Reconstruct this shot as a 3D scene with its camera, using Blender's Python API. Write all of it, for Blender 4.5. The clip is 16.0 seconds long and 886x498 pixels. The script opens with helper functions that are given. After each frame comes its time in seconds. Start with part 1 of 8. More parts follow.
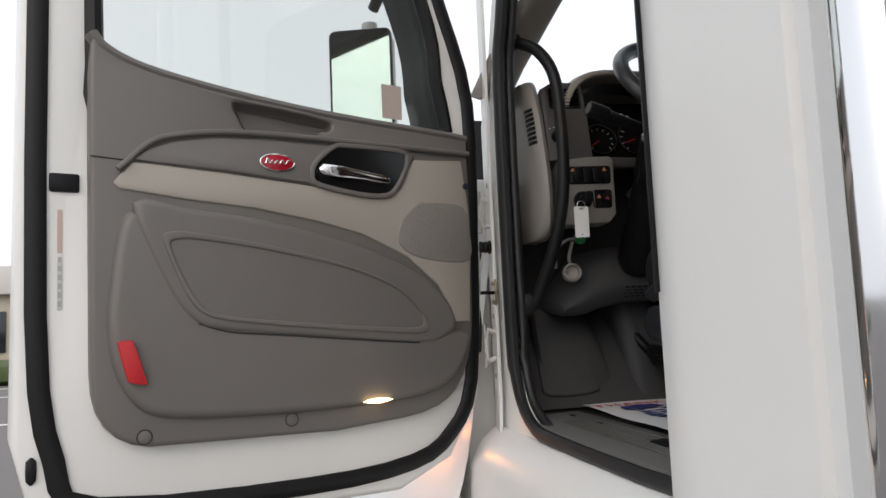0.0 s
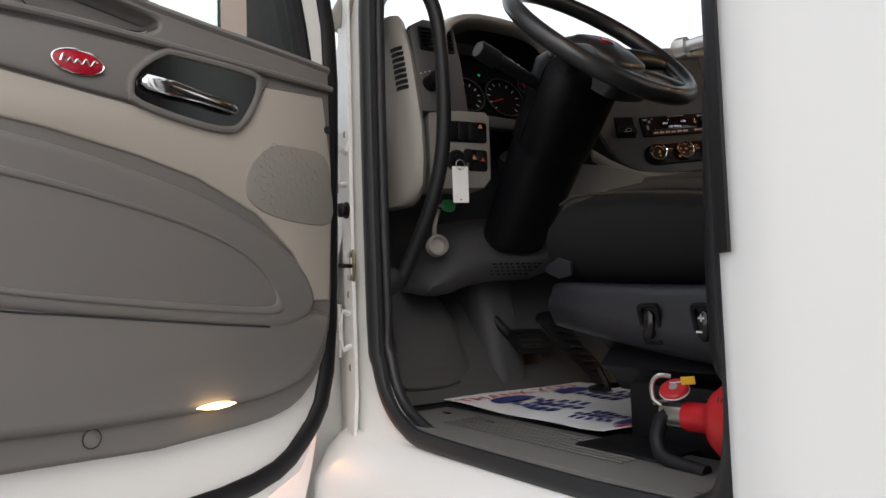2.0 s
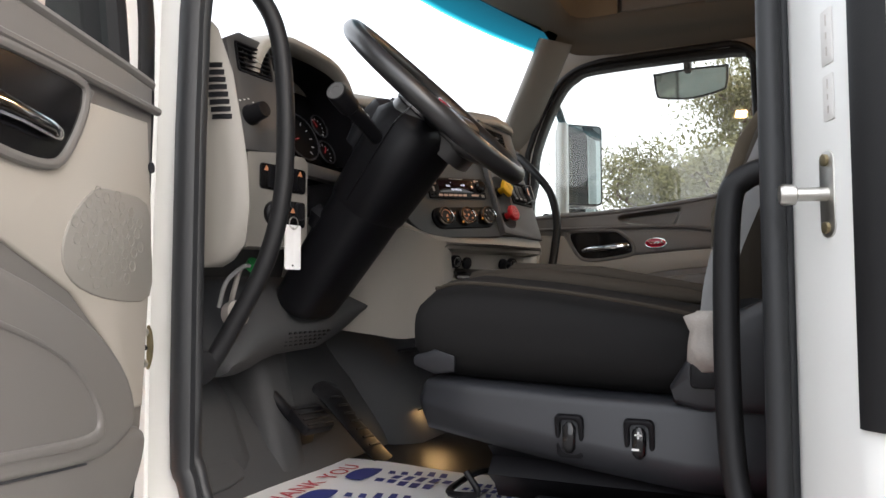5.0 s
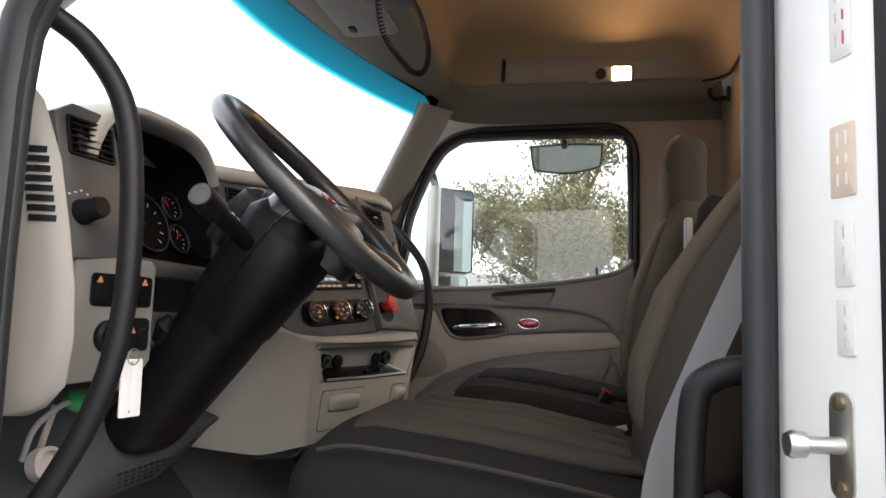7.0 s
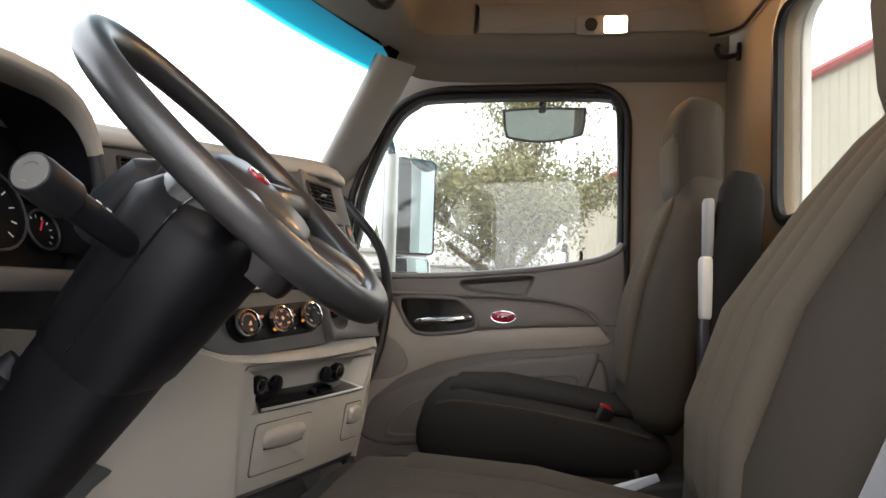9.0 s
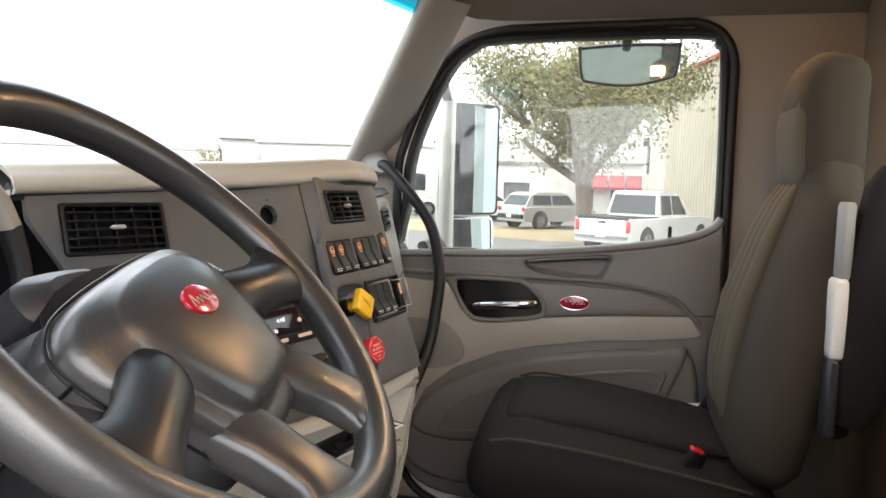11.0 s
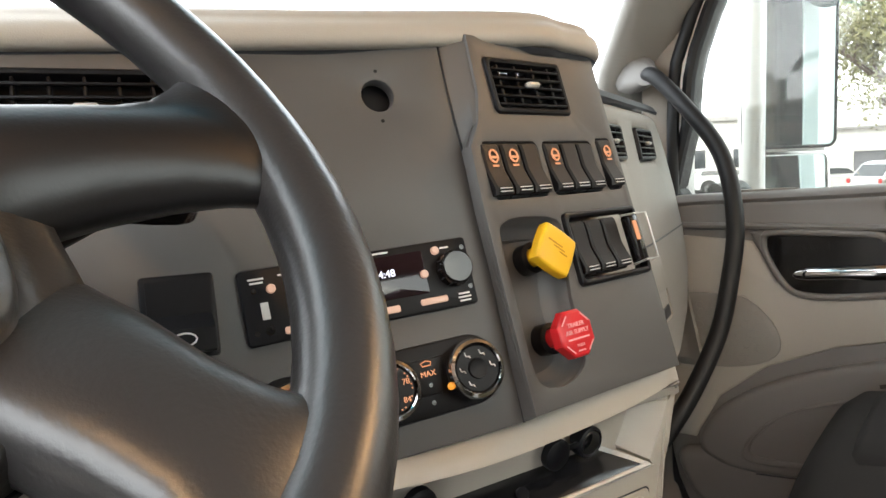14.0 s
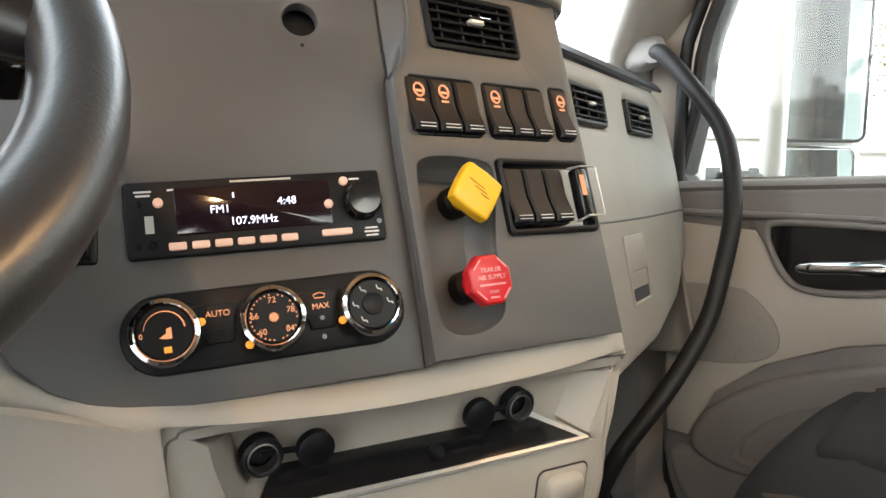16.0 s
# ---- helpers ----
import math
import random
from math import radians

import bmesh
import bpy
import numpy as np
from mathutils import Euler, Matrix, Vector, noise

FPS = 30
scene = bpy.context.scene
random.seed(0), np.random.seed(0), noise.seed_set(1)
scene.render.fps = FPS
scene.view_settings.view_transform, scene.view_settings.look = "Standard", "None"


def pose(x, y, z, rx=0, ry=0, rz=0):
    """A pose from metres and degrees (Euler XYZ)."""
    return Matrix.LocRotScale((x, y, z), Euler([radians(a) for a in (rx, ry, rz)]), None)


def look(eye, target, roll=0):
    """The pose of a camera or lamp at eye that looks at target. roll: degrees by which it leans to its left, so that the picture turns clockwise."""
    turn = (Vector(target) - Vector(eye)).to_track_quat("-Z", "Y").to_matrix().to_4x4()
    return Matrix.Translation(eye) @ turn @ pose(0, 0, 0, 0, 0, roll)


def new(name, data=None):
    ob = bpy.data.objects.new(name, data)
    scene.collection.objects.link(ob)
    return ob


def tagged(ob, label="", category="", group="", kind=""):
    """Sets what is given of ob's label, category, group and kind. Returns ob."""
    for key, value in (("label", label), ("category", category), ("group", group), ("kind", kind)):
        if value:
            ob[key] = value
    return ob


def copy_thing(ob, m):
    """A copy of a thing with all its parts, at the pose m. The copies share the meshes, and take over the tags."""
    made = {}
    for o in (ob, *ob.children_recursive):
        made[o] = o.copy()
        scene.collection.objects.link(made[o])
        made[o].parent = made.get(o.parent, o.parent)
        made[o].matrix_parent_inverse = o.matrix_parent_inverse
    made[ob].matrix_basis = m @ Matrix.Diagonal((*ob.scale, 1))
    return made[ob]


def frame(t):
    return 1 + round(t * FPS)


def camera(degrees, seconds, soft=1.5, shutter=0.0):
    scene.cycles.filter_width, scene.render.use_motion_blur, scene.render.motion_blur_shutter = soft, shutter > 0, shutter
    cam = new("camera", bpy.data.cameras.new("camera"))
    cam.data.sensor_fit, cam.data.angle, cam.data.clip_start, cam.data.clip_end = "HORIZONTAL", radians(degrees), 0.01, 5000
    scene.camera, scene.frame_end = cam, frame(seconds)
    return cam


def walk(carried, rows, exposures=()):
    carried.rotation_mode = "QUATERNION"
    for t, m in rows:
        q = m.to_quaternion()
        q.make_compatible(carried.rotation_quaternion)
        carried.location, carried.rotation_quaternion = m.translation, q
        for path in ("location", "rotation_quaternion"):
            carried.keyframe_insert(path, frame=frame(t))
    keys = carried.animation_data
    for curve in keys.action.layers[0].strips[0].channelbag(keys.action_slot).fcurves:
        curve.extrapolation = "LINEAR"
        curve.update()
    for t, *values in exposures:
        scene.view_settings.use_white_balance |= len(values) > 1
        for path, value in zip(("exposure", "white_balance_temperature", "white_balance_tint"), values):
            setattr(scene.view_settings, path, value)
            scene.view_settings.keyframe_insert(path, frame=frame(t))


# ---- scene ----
cam = camera(63.0, 16.0)
PATH = [
    (0, (-1.59, -1.795, 1.518), (-1.072, 0.129, 1.7), -2.5),
    (0.5, (-1.604, -1.694, 1.524), (-1.037, 0.218, 1.682), -2.1),
    (1, (-1.671, -1.543, 1.524), (-0.903, 0.297, 1.674), -2.0),
    (1.5, (-1.684, -1.475, 1.522), (-0.745, 0.286, 1.654), -1.8),
    (2, (-1.673, -1.388, 1.507), (-0.554, 0.265, 1.628), -1.9),
    (2.5, (-1.658, -1.238, 1.509), (-0.364, 0.283, 1.617), -2.0),
    (3, (-1.671, -1.125, 1.518), (-0.216, 0.243, 1.62), -1.9),
    (3.5, (-1.739, -1.042, 1.544), (-0.145, 0.163, 1.647), -1.6),
    (6, (-1.838, -0.821, 1.747), (0.064, -0.224, 1.907), 1.3),
    (6.5, (-1.759, -0.783, 1.797), (0.168, -0.28, 1.98), 1.7),
    (7, (-1.678, -0.759, 1.84), (0.272, -0.362, 2.037), 1.9),
    (7.5, (-1.59, -0.713, 1.866), (0.377, -0.419, 2.074), 1.9),
    (8, (-1.502, -0.656, 1.869), (0.475, -0.436, 2.077), 1.7),
    (10.5, (-1.084, -0.636, 2.087), (0.869, -0.227, 1.963), 1.7),
    (11, (-1.018, -0.634, 2.146), (0.923, -0.19, 1.956), 1.4),
    (11.5, (-0.934, -0.616, 2.159), (0.995, -0.127, 1.958), 0.9),
    (12, (-0.865, -0.605, 2.144), (1.037, -0.019, 1.944), 0.1),
    (12.5, (-0.785, -0.594, 2.125), (1.06, 0.147, 1.902), -1.0),
    (13, (-0.643, -0.603, 2.071), (1.117, 0.316, 1.831), -1.8),
    (13.5, (-0.558, -0.573, 2.028), (1.1, 0.518, 1.78), -2.5),
    (14, (-0.504, -0.575, 2.023), (1.064, 0.646, 1.804), -2.3),
    (14.5, (-0.454, -0.591, 2.005), (1.043, 0.719, 1.803), -1.7),
    (15, (-0.412, -0.587, 1.98), (1.037, 0.777, 1.781), -0.8),
    (15.5, (-0.406, -0.611, 1.958), (1.022, 0.776, 1.762), -0.2),
    (16, (-0.41, -0.648, 1.963), (1.067, 0.685, 1.754), 0.8),
]
EXPOSURES = [(t, ev, 6000, 10 if t < 9 else 8 if t < 13 else 6) for t, ev in ((0.0, 0.27), (1.0, 0.26), (2.0, 0.60), (3.0, 1.26), (3.7, 1.47), (6.0, 1.60), (8.0, 1.97), (11.0, 2.50), (12.0, 2.38), (12.7, 2.14), (13.5, 2.42), (14.2, 2.88), (15.0, 2.93), (16.0, 3.0))]
walk(cam, [(t, look(eye, target, roll)) for t, eye, target, roll in PATH], EXPOSURES)
SKY, SUN = 0.16, 0.1

# ---- light ----
world = bpy.data.worlds.new("sky")
scene.world = world
world.use_nodes = True
_nt = world.node_tree
_bg = _nt.nodes["Background"]
_sky = _nt.nodes.new("ShaderNodeTexSky")
_sky.sky_type, _sky.sun_disc = "NISHITA", False
_sky.sun_elevation, _sky.sun_rotation = radians(35), radians(-150)
_sky.air_density, _sky.dust_density, _sky.ozone_density = 0.8, 8.0, 0.2
_haze = _nt.nodes.new("ShaderNodeMix")  # thin bright cloud over the whole sky
_haze.data_type = "RGBA"
_haze.inputs[0].default_value = 0.8
_haze.inputs[7].default_value = (6.95, 6.75, 6.55, 1)
_nt.links.new(_sky.outputs[0], _haze.inputs[6])
_nt.links.new(_haze.outputs[2], _bg.inputs[0])
_bg.inputs[1].default_value = SKY

_sun = bpy.data.lights.new("sun", "SUN")
_sun.energy, _sun.angle, _sun.color = SUN, radians(35), (1.0, 0.95, 0.90)
new("sun", _sun).matrix_world = look((0, 0, 40), (20.0, 34.6, 26.0))


# ---- materials ----
def material(name, colour, rough=0.5, metal=0.0, grain=0.0, bump=0.0, size=400.0, spread=0.15, blotch=4.0, coat=0.0, spec=0.5):
    """Procedural surface: base colour with fine grain and larger blotches, roughness that varies, a fine bump."""
    m = bpy.data.materials.new(name)
    m.use_nodes = True
    nt = m.node_tree
    b = nt.nodes["Principled BSDF"]
    co = nt.nodes.new("ShaderNodeTexCoord")
    fine, big = nt.nodes.new("ShaderNodeTexNoise"), nt.nodes.new("ShaderNodeTexNoise")
    fine.inputs["Scale"].default_value, fine.inputs["Detail"].default_value = size, 3
    big.inputs["Scale"].default_value, big.inputs["Detail"].default_value = blotch, 5
    for n in (fine, big):
        nt.links.new(co.outputs["Object"], n.inputs["Vector"])
    mix = nt.nodes.new("ShaderNodeMath")
    mix.operation = "MULTIPLY_ADD"
    nt.links.new(fine.outputs["Fac"], mix.inputs[0])
    mix.inputs[1].default_value = grain
    nt.links.new(big.outputs["Fac"], mix.inputs[2])
    ramp = nt.nodes.new("ShaderNodeMapRange")
    ramp.inputs["From Min"].default_value, ramp.inputs["From Max"].default_value = 0.2, 0.8 + grain
    ramp.inputs["To Min"].default_value, ramp.inputs["To Max"].default_value = 1 - spread, 1 + spread
    nt.links.new(mix.outputs[0], ramp.inputs["Value"])
    sc = nt.nodes.new("ShaderNodeVectorMath")
    sc.operation = "SCALE"
    sc.inputs[0].default_value = colour
    nt.links.new(ramp.outputs[0], sc.inputs["Scale"])
    nt.links.new(sc.outputs[0], b.inputs["Base Color"])
    rr = nt.nodes.new("ShaderNodeMapRange")
    rr.inputs["To Min"].default_value, rr.inputs["To Max"].default_value = max(0.02, rough - 0.08), min(1, rough + 0.08)
    nt.links.new(big.outputs["Fac"], rr.inputs["Value"])
    nt.links.new(rr.outputs[0], b.inputs["Roughness"])
    b.inputs["Metallic"].default_value = metal
    b.inputs["Coat Weight"].default_value = coat
    b.inputs["Coat Roughness"].default_value = 0.06
    b.inputs["Specular IOR Level"].default_value = spec
    if bump:
        bp = nt.nodes.new("ShaderNodeBump")
        bp.inputs["Strength"].default_value, bp.inputs["Distance"].default_value = bump, 0.0006
        nt.links.new(fine.outputs["Fac"], bp.inputs["Height"])
        nt.links.new(bp.outputs[0], b.inputs["Normal"])
    return m


def glowing(name, colour, strength, base=(0.02, 0.02, 0.02)):
    m = bpy.data.materials.new(name)
    m.use_nodes = True
    b = m.node_tree.nodes["Principled BSDF"]
    b.inputs["Base Color"].default_value = (*base, 1)
    b.inputs["Emission Color"].default_value = (*colour, 1)
    b.inputs["Emission Strength"].default_value = strength
    b.inputs["Roughness"].default_value = 0.4
    return m


def glass_pane(name, tint=(0.95, 0.98, 0.97), gloss=0.06, dust_veil=0.0):
    """Thin window glass: clear, with a weak reflection that grows at grazing angles."""
    m = bpy.data.materials.new(name)
    m.use_nodes = True
    nt = m.node_tree
    out = nt.nodes["Material Output"]
    nt.nodes.remove(nt.nodes["Principled BSDF"])
    tr, gl, mx, lw, pw, fr = (nt.nodes.new("ShaderNode" + k) for k in ("BsdfTransparent", "BsdfGlossy", "MixShader", "LayerWeight", "Math", "Math"))
    tr.inputs[0].default_value = (*tint, 1)
    gl.inputs["Roughness"].default_value = 0.02
    lw.inputs["Blend"].default_value = 0.5
    pw.operation, fr.operation = "POWER", "MULTIPLY_ADD"
    nt.links.new(lw.outputs["Facing"], pw.inputs[0])
    pw.inputs[1].default_value = 5.0
    nt.links.new(pw.outputs[0], fr.inputs[0])
    fr.inputs[1].default_value, fr.inputs[2].default_value = 0.5, gloss * 0.4
    nt.links.new(fr.outputs[0], mx.inputs[0])
    nt.links.new(tr.outputs[0], mx.inputs[1])
    nt.links.new(gl.outputs[0], mx.inputs[2])
    last = mx
    if dust_veil:  # thin film for dust and for the pale veil of reflections, put into the glass
        film, top = nt.nodes.new("ShaderNodeBsdfTranslucent"), nt.nodes.new("ShaderNodeMixShader")
        film.inputs[0].default_value = (0.8, 0.77, 0.72, 1)
        noise_, rng = nt.nodes.new("ShaderNodeTexNoise"), nt.nodes.new("ShaderNodeMapRange")
        noise_.inputs["Scale"].default_value, noise_.inputs["Detail"].default_value = 3.0, 6
        rng.inputs["To Min"].default_value, rng.inputs["To Max"].default_value = dust_veil * 0.4, dust_veil * 1.6
        nt.links.new(noise_.outputs["Fac"], rng.inputs["Value"])
        nt.links.new(rng.outputs[0], top.inputs[0])
        nt.links.new(mx.outputs[0], top.inputs[1])
        nt.links.new(film.outputs[0], top.inputs[2])
        last = top
    nt.links.new(last.outputs[0], out.inputs[0])
    return m


WHITE = material("white_paint", (0.80, 0.80, 0.78), 0.36, grain=0.05, spread=0.03, coat=0.12, blotch=3, spec=0.35)
TAUPE = material("taupe_plastic", (0.233, 0.218, 0.196), 0.5, grain=0.5, bump=0.25, size=900, spread=0.07)
TAUPE_D = material("dark_taupe_plastic", (0.150, 0.141, 0.131), 0.5, grain=0.5, bump=0.25, size=900, spread=0.07)
BEIGE = material("beige_plastic", (0.36, 0.332, 0.288), 0.48, grain=0.5, bump=0.25, size=900, spread=0.06)
GREY = material("grey_carpet_plastic", (0.048, 0.049, 0.051), 0.7, grain=0.6, bump=0.35, size=600, spread=0.12)
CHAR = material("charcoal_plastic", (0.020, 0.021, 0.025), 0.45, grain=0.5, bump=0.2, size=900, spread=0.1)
PANEL = material("dash_panel_plastic", (0.074, 0.072, 0.0715), 0.5, grain=0.5, bump=0.2, size=1100, spread=0.08)
BLACK = material("black_plastic", (0.006, 0.006, 0.0075), 0.45, grain=0.4, bump=0.2, size=900, spread=0.2, spec=0.22)
DIAL = material("dial_face", (0.004, 0.004, 0.0045), 0.7, spread=0.2, spec=0.1)
GLOSSY = material("gloss_black", (0.008, 0.008, 0.009), 0.14, spread=0.2)
RUBBER = material("black_rubber", (0.009, 0.009, 0.010), 0.5, grain=0.5, bump=0.2, size=500, spread=0.2, spec=0.3)
WHEEL = material("wheel_polyurethane", (0.027, 0.0265, 0.0275), 0.33, grain=0.6, bump=0.3, size=420, spread=0.15, spec=0.75)
SPOKE = material("satin_black_spoke", (0.011, 0.011, 0.012), 0.34, grain=0.4, bump=0.15, size=600, spread=0.15, spec=0.5)
FABRIC = material("dark_seat_cloth", (0.0115, 0.0112, 0.0114), 0.9, grain=0.9, bump=0.7, size=750, spread=0.2, spec=0.2)
FABRIC_L = material("grey_seat_cloth", (0.084, 0.071, 0.053), 0.9, grain=0.9, bump=0.7, size=750, spread=0.15, spec=0.2)
LINER = material("headliner_cloth", (0.205, 0.164, 0.115), 0.92, grain=0.7, bump=0.4, size=700, spread=0.06, spec=0.2)
HEADER = material("header_trim", (0.125, 0.114, 0.098), 0.8, grain=0.6, bump=0.3, size=800, spread=0.06, spec=0.3)
LINER_D = material("trim_cloth", (0.24, 0.21, 0.18), 0.9, grain=0.7, bump=0.4, size=700, spread=0.06, spec=0.2)
CHROME = material("chrome", (0.75, 0.75, 0.76), 0.09, metal=1.0, spread=0.04)
STEEL = material("zinc_steel", (0.50, 0.49, 0.46), 0.35, metal=1.0, spread=0.15, blotch=30)
BRASS = material("yellow_zinc", (0.30, 0.25, 0.15), 0.4, metal=0.9, spread=0.25, blotch=60)
REDP = material("red_plastic", (0.50, 0.015, 0.02), 0.35, spread=0.08)
REDM = material("red_badge_enamel", (0.38, 0.01, 0.025), 0.18, spread=0.12, blotch=60, coat=0.6)
YELP = material("yellow_plastic", (0.72, 0.42, 0.01), 0.4, spread=0.08)
GREENP = material("green_plastic", (0.03, 0.26, 0.07), 0.4, spread=0.1)
PAPER = material("white_paper", (0.74, 0.74, 0.74), 0.75, grain=0.3, spread=0.04)
INKB = material("blue_ink", (0.025, 0.035, 0.19), 0.7, spread=0.15, blotch=40)
INKR = material("red_ink", (0.45, 0.07, 0.09), 0.7, spread=0.15, blotch=40)
TREAD = material("grey_tread_plate", (0.125, 0.122, 0.115), 0.55, grain=0.6, bump=0.3, size=500, spread=0.12)
BELT = material("grey_belt_webbing", (0.23, 0.23, 0.235), 0.7, grain=0.8, bump=0.5, size=900, spread=0.06)
ALU = material("white_belt_sleeve", (0.62, 0.60, 0.57), 0.45, spread=0.08)
RAG = material("grey_rag", (0.40, 0.37, 0.34), 0.95, grain=0.9, bump=0.9, size=350, spread=0.2)
MIRROR = material("mirror_silver", (0.60, 0.715, 0.73), -0.05, metal=1.0, spread=0.01)
SILVER = material("silver_plastic", (0.45, 0.45, 0.44), 0.35, metal=0.4, spread=0.06)
GLASS = glass_pane("window_glass", (0.84, 0.855, 0.83), 0.11, 0.03)
WSHIELD = glass_pane("windshield_glass", (0.97, 0.985, 0.98), 0.012)
SHADEBAND = glass_pane("windshield_shade_band", (0.03, 0.40, 0.50), 0.012)
_nt = SHADEBAND.node_tree  # the tint deepens towards the top of the glass
_at, _rp = _nt.nodes.new("ShaderNodeAttribute"), _nt.nodes.new("ShaderNodeValToRGB")
_at.attribute_name = "height_in_band"
for _pos, _col in ((0.0, (0.28, 0.82, 0.86)), (0.05, (0.030, 0.32, 0.40)), (0.16, (0.008, 0.085, 0.12)), (1.0, (0.006, 0.035, 0.05))):
    _el = _rp.color_ramp.elements.new(_pos) if 0 < _pos < 1 else _rp.color_ramp.elements[0 if _pos == 0 else -1]
    _el.color = (*_col, 1)
_nt.links.new(_at.outputs["Fac"], _rp.inputs[0])
_nt.links.new(_rp.outputs[0], next(n for n in _nt.nodes if n.type == "BSDF_TRANSPARENT").inputs[0])
SEAL = material("door_seal_rubber", (0.016, 0.017, 0.019), 0.5, grain=0.3, bump=0.15, size=600, spread=0.12)
AMBER = glowing("amber_backlight", (1.0, 0.36, 0.14), 0.14)
AMBER_S = glowing("amber_pointer", (1.0, 0.34, 0.02), 0.155)
WHITELIT = glowing("lit_legend", (0.95, 0.90, 1.0), 0.26)
REDLIT = glowing("red_legend", (1.0, 0.03, 0.03), 0.07)
LAMP = glowing("warm_lamp", (1.0, 0.56, 0.24), 95.0, (0.8, 0.7, 0.5))
FOOTLAMP = glowing("foot_lamp_lens", (1.0, 0.62, 0.28), 5.0, (0.8, 0.7, 0.5))
FLOORLAMP = glowing("floor_lamp_lens", (1.0, 0.58, 0.22), 22.0, (0.8, 0.7, 0.5))
MARKER = glowing("amber_marker_lens", (1.0, 0.30, 0.06), 40.0, (0.8, 0.4, 0.1))
# brown-grey cloth, lightened and warmed to carry the dome lamp's glow
FABRIC_M = material("lamp_tinted_brown_cloth", (0.042, 0.0355, 0.028), 0.9, grain=0.9, bump=0.7, size=750, spread=0.15, spec=0.2)
GREENLIT = glowing("green_lamp", (0.05, 0.9, 0.2), 0.2)
PRINT = material("white_print", (0.72, 0.72, 0.72), 0.5, spread=0.03)


# ---- mesh kit ----
def at(o, u, v):
    """Frame with its x along u and its y along v, at o."""
    u = Vector(u).normalized()
    v = (Vector(v) - u * u.dot(Vector(v))).normalized()
    w = u.cross(v)
    return Matrix(((u.x, v.x, w.x, o[0]), (u.y, v.y, w.y, o[1]), (u.z, v.z, w.z, o[2]), (0, 0, 0, 1)))


ID = Matrix.Identity(4)


def thing(name, label="", category="", group="", kind=""):
    return tagged(new(name), label, category, group, kind)


def part(name, bm, mat, parent=None, label="", sharp=38, kind=""):
    """Links a bmesh as one mesh object under parent."""
    bmesh.ops.recalc_face_normals(bm, faces=bm.faces)
    lim = radians(sharp)
    for f in bm.faces:
        f.smooth = True
    for e in bm.edges:
        e.smooth = len(e.link_faces) == 2 and e.calc_face_angle(0) < lim
    me = bpy.data.meshes.new(name)
    bm.to_mesh(me)
    bm.free()
    for m in (mat if isinstance(mat, (list, tuple)) else [mat]):
        me.materials.append(m)
    ob = new(name, me)
    if parent is not None:
        ob.parent = parent
    return tagged(ob, label, kind=kind)


def solo(name, bm, mat, label, category, group="", kind=""):
    return tagged(part(name, bm, mat), label, category, group, kind)


def merged(*bms):
    """One bmesh out of several."""
    out = bms[0]
    for b in bms[1:]:
        me = bpy.data.meshes.new("tmp")
        b.to_mesh(me)
        b.free()
        out.from_mesh(me)
        bpy.data.meshes.remove(me)
    return out


def spline(pts, n=6, closed=False):
    pts = [Vector(p) for p in pts]
    k, out = len(pts), []
    for i in range(k if closed else k - 1):
        p0 = pts[(i - 1) % k] if closed or i else pts[0] * 2 - pts[1]
        p1, p2 = pts[i], pts[(i + 1) % k]
        p3 = pts[(i + 2) % k] if closed or i + 2 < k else pts[-1] * 2 - pts[-2]
        for j in range(n):
            t = j / n
            out.append(0.5 * (2 * p1 + (p2 - p0) * t + (2 * p0 - 5 * p1 + 4 * p2 - p3) * t * t + (3 * p1 - p0 - 3 * p2 + p3) * t ** 3))
    if not closed:
        out.append(pts[-1])
    return out


def rings(loops, closed=False, caps=True):
    """Skin over loops of equal length, one after another."""
    bm = bmesh.new()
    vs = [[bm.verts.new(p) for p in l] for l in loops]
    n = len(vs[0])
    for i in range(len(vs) if closed else len(vs) - 1):
        a, b = vs[i], vs[(i + 1) % len(vs)]
        for j in range(n):
            bm.faces.new((a[j], a[(j + 1) % n], b[(j + 1) % n], b[j]))
    if caps and not closed:
        bm.faces.new(vs[0])
        bm.faces.new(vs[-1])
    return bm


def sheet(rows):
    """Open skin over rows of points."""
    bm = bmesh.new()
    vs = [[bm.verts.new(p) for p in r] for r in rows]
    for a, b in zip(vs, vs[1:]):
        for j in range(len(a) - 1):
            bm.faces.new((a[j], a[j + 1], b[j + 1], b[j]))
    return bm


def thick(bm, t):
    """Gives an open skin a thickness."""
    bmesh.ops.recalc_face_normals(bm, faces=bm.faces)
    bmesh.ops.solidify(bm, geom=bm.faces[:], thickness=t)
    return bm


